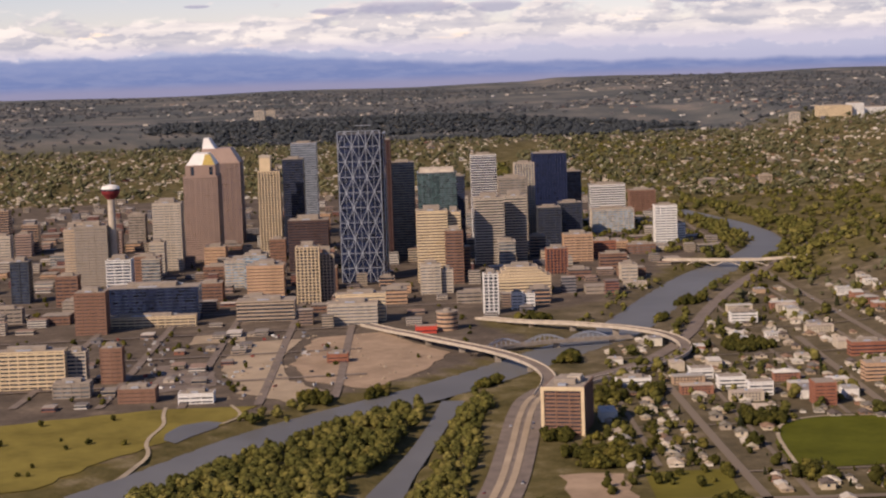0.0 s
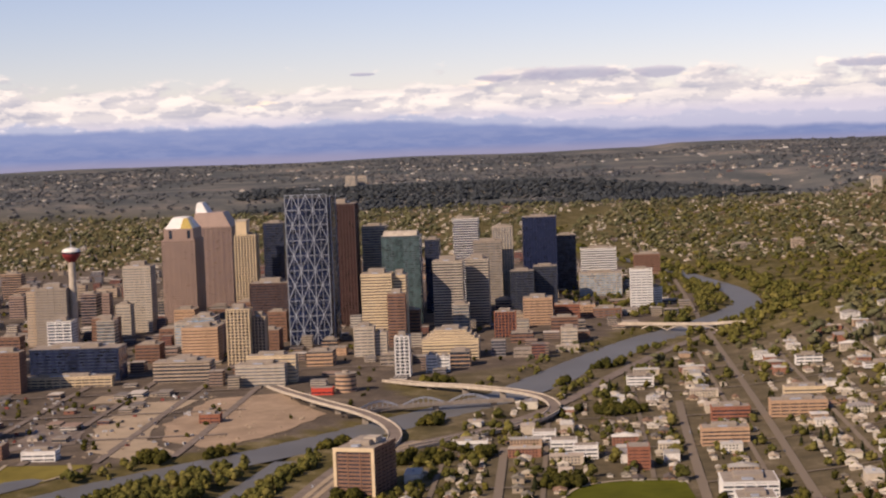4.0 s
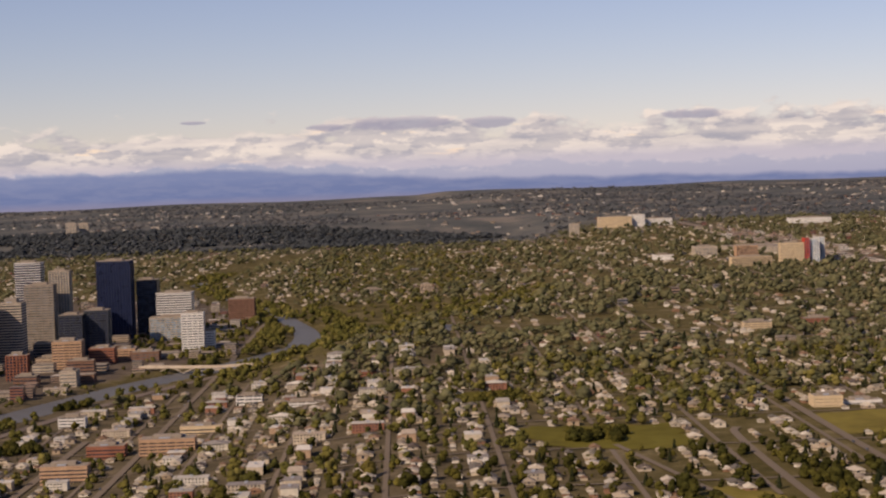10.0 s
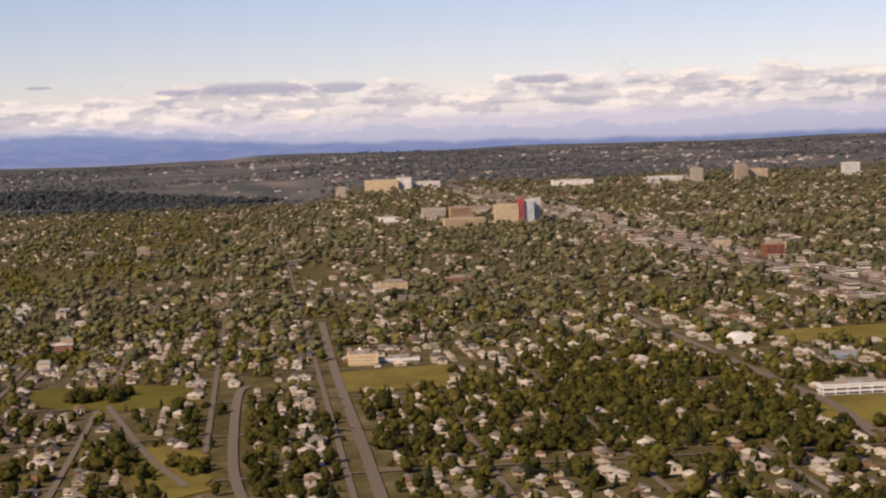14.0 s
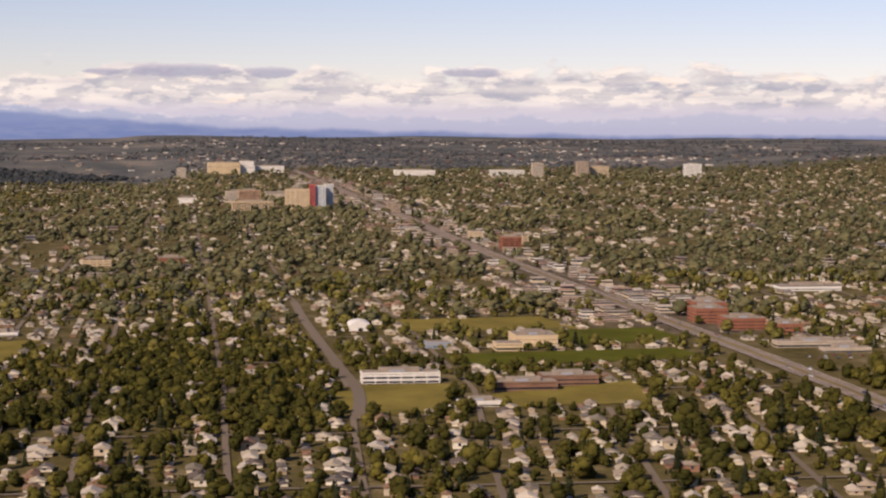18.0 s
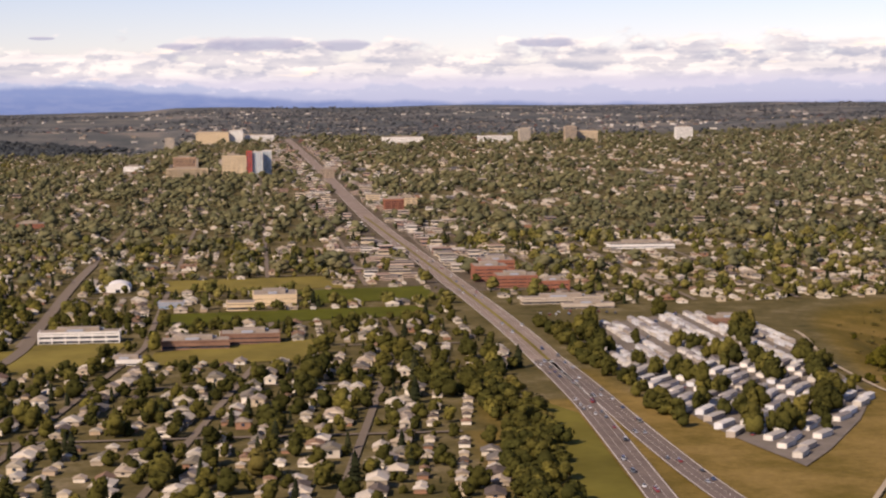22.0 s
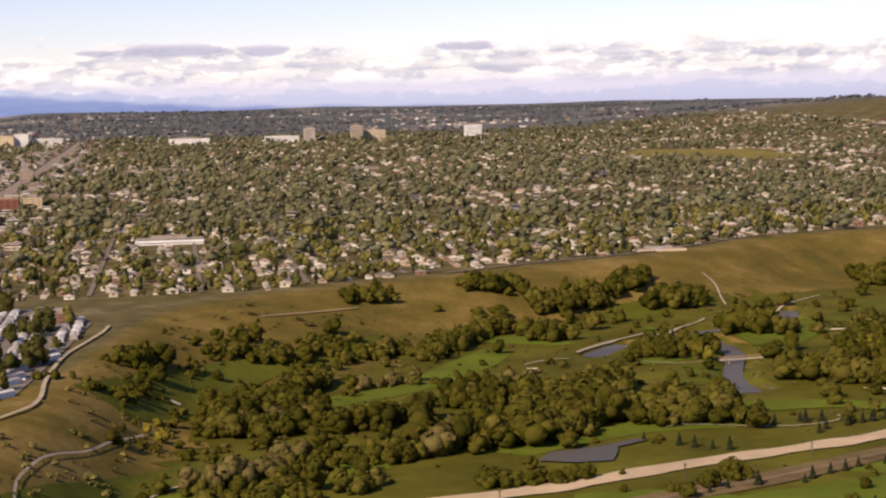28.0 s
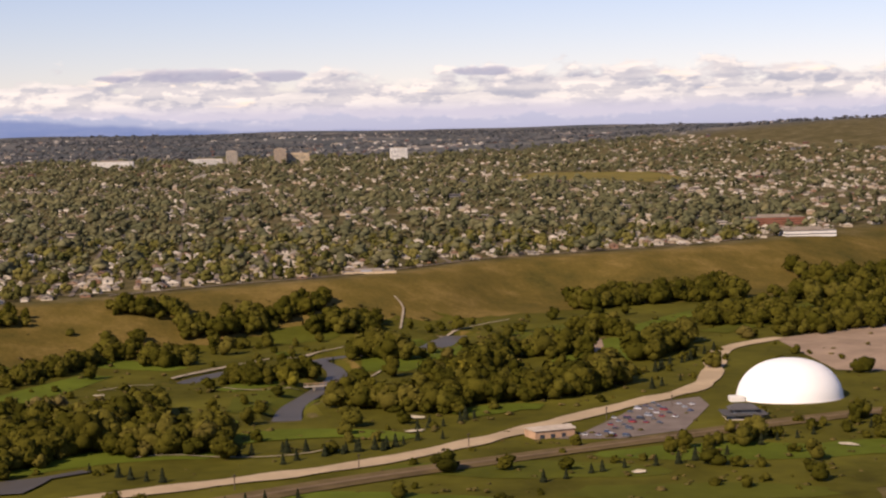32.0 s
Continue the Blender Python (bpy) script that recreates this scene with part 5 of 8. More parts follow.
def diagrid_tower():
    """The tall curved tower in a web of triangular steel bracing."""
    z0, h = 0.5, 78.4
    t = thing("diagrid_tower", "tall curved blue glass tower wrapped in pale triangular steel bracing", "skyscraper", (0, 0, z0))
    KEEP_CLEAR.append((-2, -1, 16))
    arc = [(9.2 + 1.1 * (1 - ((v + 3.0) / 10.9) ** 2), v) for v in np.linspace(-13.9, 7.8, 13)]
    back = [(7.6, 9.4), (3.0, 10.6), (-8.3, 11.2), (-10.4, 9.0), (-10.0, -2.0), (-8.0, -12.4), (4.0, -14.2)]
    part("glass_wall", prism(arc + back, 0, h - 1.5), "glass_navy", t)
    part("roof", prism([(x * 0.95, v * 0.95) for x, v in arc + back], h - 1.5, h - 1.1), "roof_dark", t)
    nodes = [arc[i] for i in range(0, 13, 4)]
    tiers = 10
    th = (h + 0.4) / tiers

    def bar(name, a, b, r):
        a, b = Vector(a), Vector(b)
        d = b - a
        bm = boxes((-r, r, -r, r, 0, d.length))
        bmesh.ops.transform(bm, matrix=Matrix.Translation(a) @ d.to_track_quat("Z", "Y").to_matrix().to_4x4(), verts=bm.verts)
        part(name, bm, "steel_pale", t)
    for k in range(tiers):
        za, zm, zb = k * th, (k + 0.5) * th, (k + 1) * th
        for (ax, ay), (bx, by) in zip(nodes, nodes[1:]):
            mx_, my = (ax + bx) / 2 + 0.3, (ay + by) / 2
            o = 0.25
            zp, zq = (za, zb) if k % 2 else (zb, za)
            bar("brace", (ax + o, ay, zp), (mx_, my, zq), 0.16)
            bar("brace", (bx + o, by, zp), (mx_, my, zq), 0.16)
            bar("ring_beam", (ax + o, ay, zb), (bx + o, by, zb), 0.13)
            bar("mullion", (mx_, my, za), (mx_, my, zb), 0.09)
    for ax, ay in nodes:
        bar("mullion", (ax + 0.25, ay, 0), (ax + 0.25, ay, h + 0.4), 0.16)
    for ax, ay in ((7.7, 9.5), (-8.3, 11.3)):
        bar("corner_fin", (ax, ay, 0), (ax, ay, h - 0.6), 0.22)
    for i in range(22):
        z = 1.5 + i * 3.44
        ring = [(x + 0.05, v) for x, v in arc] + [(x * 1.004, v * 1.004) for x, v in back]
        part("floor_line", prism(ring, z, z + 0.3), "steel_dark", t)
    part("crane_mast", boxes((-3.2, -2.9, 3, 3.3, h - 1.2, h + 4)), "steel_dark", t)
    part("crane_jib", boxes((-3.2, -2.9, -4, 4, h + 2.6, h + 2.9)), "steel_pale", t)


def observation_tower():
    t = thing("observation_tower", "slender concrete tower with a red round pod on top", "tower", (-27, -134, 0.5))
    KEEP_CLEAR.append((-27, -134, 8))

    def turned(name, prof, mat, n=20):
        bm = bmesh.new()
        rings = [[bm.verts.new((r * math.cos(6.2832 * i / n), r * math.sin(6.2832 * i / n), z)) for i in range(n)] for r, z in prof]
        for a, b_ in zip(rings, rings[1:]):
            for i in range(n):
                bm.faces.new((a[i], a[(i + 1) % n], b_[(i + 1) % n], b_[i]))
        bm.faces.new(rings[-1])
        part(name, bm, mat, t)
    turned("shaft", [(3.0, 0), (2.2, 6), (1.9, 46.5)], "concrete_pale")
    turned("pod", [(2.0, 46), (4.6, 49.0), (5.1, 50.6), (5.0, 51.6)], "pod_red")
    turned("window_ring", [(5.2, 50.7), (5.2, 51.5)], "glass_dark")
    turned("dome", [(5.0, 51.6), (4.4, 52.9), (2.4, 53.6), (0.3, 54.0)], "white_paint")
    turned("antenna", [(0.3, 54), (0.2, 58), (0.05, 62)], "steel_pale", 6)


diagrid_tower()
observation_tower()
tower("office_tower", "tall maroon granite and glass office tower", -75, -5, 17.8, 22, 70.5, "granite_brown", "glass_maroon", "fin", 1.4)
def taper(t, name, mat, x0, x1, y0, y1, z0, z1, ins, shift=0.0, label=""):
    """A block whose top draws in on all sides."""
    bm = bmesh.new()
    lo = [bm.verts.new(q) for q in ((x0, y0, z0), (x1, y0, z0), (x1, y1, z0), (x0, y1, z0))]
    hi = [bm.verts.new(q) for q in ((x0 + ins, y0 + ins + shift, z1), (x1 - ins, y0 + ins + shift, z1), (x1 - ins, y1 - ins + shift, z1), (x0 + ins, y1 - ins + shift, z1))]
    for i in range(4):
        bm.faces.new((lo[i], lo[(i + 1) % 4], hi[(i + 1) % 4], hi[i]))
    bm.faces.new(hi)
    return part(name, bm, mat, t, label)


t, X, Y, h = tower("office_tower", "rose granite tower with a stepped white peaked crown", -132, -101.5, -81.5, 28, 50.5, "granite_rose", "glass_dark", "grid", 1.25, house=False, solid=0.72)
part("upper_shaft", boxes((-X + 1.5, X - 1.0, -Y + 1.3, Y - 1.0, h, h + 6.5)), "granite_rose", t)
part("shaft_window", boxes((X - 1.05, X - 0.95, -Y + 4.5, -Y + 6.5, h + 0.6, h + 5.5)), "glass_dark", t)
part("shaft_window", boxes((X - 1.05, X - 0.95, Y - 4.5, Y - 2.5, h + 0.6, h + 5.5)), "glass_dark", t)
taper(t, "crown", "white_paint", -X + 2, X - 1.4, -Y + 2.0, Y - 1.4, h + 6.5, h + 13, 4.2, 0.0, "white sloping metal crown")
taper(t, "gold_panel", "gold_glass", X * 0.1, X - 1.3, Y * 0.15, Y - 1.3, h + 6.5, h + 12.6, 2.2, -0.6, "golden glazed corner of the crown")
t, X, Y, h = tower("office_tower", "rose granite twin tower with a white peaked crown", -225, -98, -71, 28, 53, "granite_rose", "glass_navy", "grid", 1.25, house=False, solid=0.6)
taper(t, "shoulder", "granite_rose", -X + 0.5, X - 0.5, -Y + 0.5, Y - 0.5, h, h + 9, 4.0, -1.5)
taper(t, "crown_sail", "white_paint", -X + 5, X - 5, -Y + 3.0, -Y + 11.0, h + 9, h + 15.5, 2.4, -1.6, "white metal sail on the roof")
for nm_, lb, f, a, b_, d, tp, wl, gl, st, sl in (
    ("office_tower", "tan stone tower with vertical dark window strips", -130, -58, -45.5, 15, 52, "concrete_cream", "glass_dark", "fin", 0.5),
    ("office_tower", "black glass office tower", -160, -44, -31, 18, 57, "steel_dark", "glass_navy", "slab", 0.5),
    ("office_tower", "grey glass office tower in the back row", -260, -39, -22, 16, 62, "steel_pale", "glass_grey", "slab", 0.5),
    ("office_block", "brown stone office block with fine windows", -52, -41, -19, 16, 29, "granite_brown", "glass_dark", "grid", 0.6),
    ("apartment_tower", "slim cream concrete apartment tower", 84, -37, -26, 10, 28, "concrete_cream", "glass_dark", "fin", 0.6),
    ("apartment_tower", "cream concrete apartment tower beside its twin", 78, -26, -19, 9, 23.5, "concrete_beige", "glass_dark", "fin", 0.6),
    ("office_block", "tan brick office block with plain walls", 71, -61, -43, 14, 18.5, "brick_tan", "glass_dark", "band", 0.75),
    ("office_tower", "beige concrete office tower", -84, -117, -101, 15, 39, "concrete_pale", "glass_grey", "grid", 0.66),
    ("office_tower", "pale grey glass tower between darker ones", -110, 19, 33, 15, 55.5, "concrete_pale", "glass_grey", "slab", 0.4),
    ("office_tower", "black glass tower behind striped towers", -130, 55, 64, 14, 45, "steel_dark", "glass_navy", "slab", 0.4),
    ("office_tower", "cream concrete tower with long window bands", 22, 25, 41, 15, 37.6, "concrete_cream", "glass_dark", "band", 0.6),
    ("office_tower", "cream concrete wing with long window bands", 18, 41, 48, 12, 36.4, "concrete_cream", "glass_dark", "band", 0.6),
    ("apartment_block", "dark brick block against a cream tower", 32, 38.5, 47.5, 8, 28, "brick_brown", "glass_dark", "grid", 0.6),
    ("apartment_tower", "short pale concrete apartment tower", 69, 23, 33, 9, 15.6, "concrete_pale", "glass_grey", "grid", 0.6),
    ("apartment_tower", "stepped wing of a pale apartment tower", 67, 33, 39, 8, 12.5, "concrete_pale", "glass_grey", "grid", 0.6),
    ("office_tower", "white and grey striped office tower", -43, 61, 77.5, 15, 38.2, "concrete_pale", "glass_dark", "band", 0.5),
    ("office_tower", "white and grey striped twin tower", -62, 79, 92, 15, 37.2, "concrete_pale", "glass_dark", "band", 0.5),
    ("office_tower", "grey stone tower behind the striped twins", -130, 84, 101, 14, 43, "concrete", "glass_grey", "grid", 0.6),
    ("office_tower", "navy glass tower, the tallest near the river", -222, 117, 138.5, 20, 51.5, "navy_panel", "glass_navy", "fin", 0.4),
    ("office_tower", "blue glass tower beside a navy one", -255, 139, 153, 16, 37, "steel_dark", "glass_blue", "slab", 0.4),
    ("office_block", "dark glass office block with black frames", -114, 105, 119, 14, 25.5, "steel_dark", "glass_navy", "grid", 0.5),
    ("office_block", "dark glass office block with black frames", -124, 119, 133, 14, 27, "steel_dark", "glass_navy", "grid", 0.5),
    ("office_block", "white office block with bold dark bands", -225, 154, 177, 16, 29.5, "white_paint", "glass_dark", "band", 0.45),
    ("office_block", "pale blue glass block with concrete piers", -202, 151, 178, 14, 15.5, "concrete_pale", "glass_sky", "grid", 0.4),
    ("apartment_block", "dark red-brown apartment block", -319, 197, 215, 16, 17.8, "brick_brown", "glass_maroon", "grid", 0.6),
    ("apartment_tower", "white apartment tower with balconies", -121, 176, 189, 10, 23.6, "white_paint", "glass_grey", "grid", 0.55),
    ("apartment_tower", "lower wing of a white apartment tower", -126, 186, 195, 9, 12, "white_paint", "glass_grey", "grid", 0.55),
    ("apartment_block", "bright red brick apartment block", 9, 93, 104, 9, 14.3, "brick_red", "glass_dark", "fin", 0.6),
    ("apartment_block", "tan brick apartment block with deep corners", -44, 110, 126, 12, 16, "brick_tan", "glass_dark", "grid", 0.62),
    ("apartment_block", "low red brick block near the river", -62, 128, 142, 12, 10, "brick_red", "glass_dark", "grid", 0.62),
    ("apartment_block", "low tan brick block near the river", -80, 141, 152, 12, 7.5, "brick_tan", "glass_dark", "grid", 0.62),
    ("apartment_block", "low brown block beside the bridge", -70, 150, 166, 12, 6.2, "brick_brown", "glass_grey", "grid", 0.62),
    ("office_tower", "dark tower with bold white bands", -175, 72, 88, 14, 54.5, "white_paint", "glass_navy", "slab", 0.4),
    ("office_tower", "pale concrete tower behind striped ones", -150, 96, 108, 12, 50, "concrete_pale", "glass_grey", "fin", 0.5),
    ("office_block", "beige office podium with long bands", 92, 57, 84, 16, 9.5, "concrete_cream", "glass_dark", "band", 0.5),
    ("apartment_tower", "slim white tower with one dark side", 148, 46, 52.5, 8, 19.2, "white_paint", "glass_dark", "fin", 0.5),
    ("apartment_tower", "small white tower with grey glass", 138, 59.5, 64.5, 6, 9, "white_paint", "glass_grey", "grid", 0.5),
    ("apartment_tower", "small white tower with grey glass", 137, 65, 70, 6, 8.2, "white_paint", "glass_grey", "grid", 0.5),
    ("parking_garage", "open concrete parking garage with dark decks", 139, -64, -38, 14, 10.2, "concrete_beige", "glass_dark", "band", 0.45),
    ("civic_building", "white concrete civic building with ribbon windows", 162, -24, -2, 12, 10.5, "concrete_pale", "glass_grey", "band", 0.6),
    ("civic_building", "cream stepped upper block of a civic building", 152, -20, 2, 8, 13.2, "concrete_cream", "glass_grey", "band", 0.6),
    ("glass_hall", "wide low hall of dark blue glass", 126, -123, -81, 16, 16.6, "glass_blue", "glass_navy", "slab", 0.3),
    ("office_block", "low cream building with square windows", 142, -126, -82, 7, 5.8, "concrete_cream", "glass_dark", "grid", 0.5),
    ("hotel_block", "plain brown brick tower block", 158, -133, -119.5, 11, 19.5, "brick_brown", "glass_dark", "grid", 0.8),
    ("office_block", "blue-grey glass block with white frames", 60, -129, -117, 12, 23, "white_paint", "glass_blue", "grid", 0.4),
    ("hotel_tower", "grey concrete slab tower with blank walls", -20, -153, -136, 13, 33, "concrete", "glass_grey", "grid", 0.8),
    ("hotel_tower", "beige concrete slab tower beside a grey one", -30, -160, -153, 12, 31, "concrete_beige", "glass_grey", "grid", 0.75),
    ("office_block", "dark glass block at the edge of town", 40, -178, -169, 12, 22, "steel_dark", "glass_blue", "grid", 0.4),
    ("office_block", "pale stone library block with a low dome", 10, -74, -56, 14, 15, "concrete_pale", "glass_sky", "grid", 0.5),
    ("office_block", "pale blue glass municipal building", 15, -64, -52, 16, 18, "concrete_pale", "glass_sky", "slab", 0.4),
    ("apartment_block", "cream apartment slab with balcony bays", 290, -148, -121, 8, 15, "concrete_cream", "glass_dark", "grid", 0.55),
    ("apartment_block", "blue glass wing of an apartment slab", 286, -121, -114, 8, 13.5, "concrete_pale", "glass_blue", "grid", 0.4),
    ("apartment_block", "plain brown brick tower block by the park", 285, -109, -101, 7, 14.2, "brick_brown", "glass_dark", "grid", 0.85),
    ("warehouse", "brown brick warehouse with a flat roof", 327, -99, -86, 9, 6, "brick_brown", "glass_dark", "band", 0.85),
    ("warehouse", "white two-storey building by the park", 333, -78, -66, 7, 4.6, "white_paint", "glass_dark", "grid", 0.6),
    ("warehouse", "grey steel building near the park", 312, -123, -110, 8, 6.5, "concrete", "glass_grey", "grid", 0.6),
    ("warehouse", "old red brick building on cleared ground", 262, -26, -18, 6, 4.6, "brick_red", "glass_dark", "grid", 0.7)):
    t, X, Y, h = tower(nm_, lb, f, a, b_, d, tp, wl, gl, st, solid=sl, joined=f < -85)
    if lb.startswith("tan stone tower"):
        part("upper_storeys", boxes((-X + 2.5, X - 2.0, -Y + 0.8, 1.0, h, h + 8)), "concrete_cream", t)
        part("cap", boxes((-X + 2.2, X - 1.7, -Y + 0.5, 1.3, h + 8, h + 9)), "concrete_pale", t)
t, X, Y, h = tower("office_tower", "teal glass tower with a curved pale roof", -69, 32, 54, 17, 51.5, "glass_grey", "glass_teal", "slab", 1.2, house=False)
bm = bmesh.new()
arc = [(X * math.cos(a), h + 2.6 * math.sin(a)) for a in np.linspace(0, math.pi, 9)]
ends = [[bm.verts.new((x, s * Y * 0.86, z)) for x, z in arc] for s in (-1, 1)]
for i in range(8):
    bm.faces.new((ends[0][i], ends[0][i + 1], ends[1][i + 1], ends[1][i]))
bm.faces.new(ends[0])
bm.faces.new(ends[1][::-1])
part("vault_roof", bm, "concrete_pale", t)
for k in range(4):
    s = 1 - 0.14 * k
    tower("terrace_block", "stepped beige office terrace with long bands", 92 - 1.5 * k, 70.5 - 13.5 * s, 70.5 + 13.5 * s, 14, 9.5 + 1.25 * (k + 1), "concrete_cream", "glass_dark", "band", house=k == 3, solid=0.5)

# a round brick brewery tower and a low red building beside it
t = thing("round_building", "round tan brick building with a ring of windows", "building", (187, 26, 0.6))
KEEP_CLEAR.append((187, 26, 9))
ring = lambda r, n=24: [(r * math.cos(6.2832 * i / n), r * math.sin(6.2832 * i / n)) for i in range(n)]
part("drum", prism(ring(4.5), 0, 8), "brick_tan", t)
for k in range(4):
    part("window_ring", prism(ring(4.55), 1.2 + 1.8 * k, 1.9 + 1.8 * k), "glass_dark", t)
part("roof", prism(ring(4.8), 8, 8.4), "roof_gravel", t)
part("roof_house", prism(ring(1.6), 8.4, 9.4), "concrete", t)
tower("shop_building", "low bright red commercial building", 196, 12, 21, 6, 4.0, "red_panel", "glass_dark", "band", house=False, solid=0.7)

# apartment slab beside the drive, turned to face along it
t, X, Y, h = tower("apartment_block", "brown brick apartment slab framed in pale concrete", 414.5, 39.6, 52.0, 20, 15.6, "brick_brown", "glass_dark", "grid", 1.15, solid=0.6, turn=radians(-18.5))
for s in (-1, 1):
    part("end_frame", boxes((X - 0.3, X + 0.25, s * Y - 0.5, s * Y + 0.5, 0, h + 0.2)), "concrete_cream", t)
part("top_frame", boxes((X - 0.3, X + 0.22, -Y, Y, h - 0.9, h + 0.25)), "concrete_cream", t)
part("lift_house", boxes((-4, 1.5, 0, 4, h, h + 2)), "concrete_pale", t)

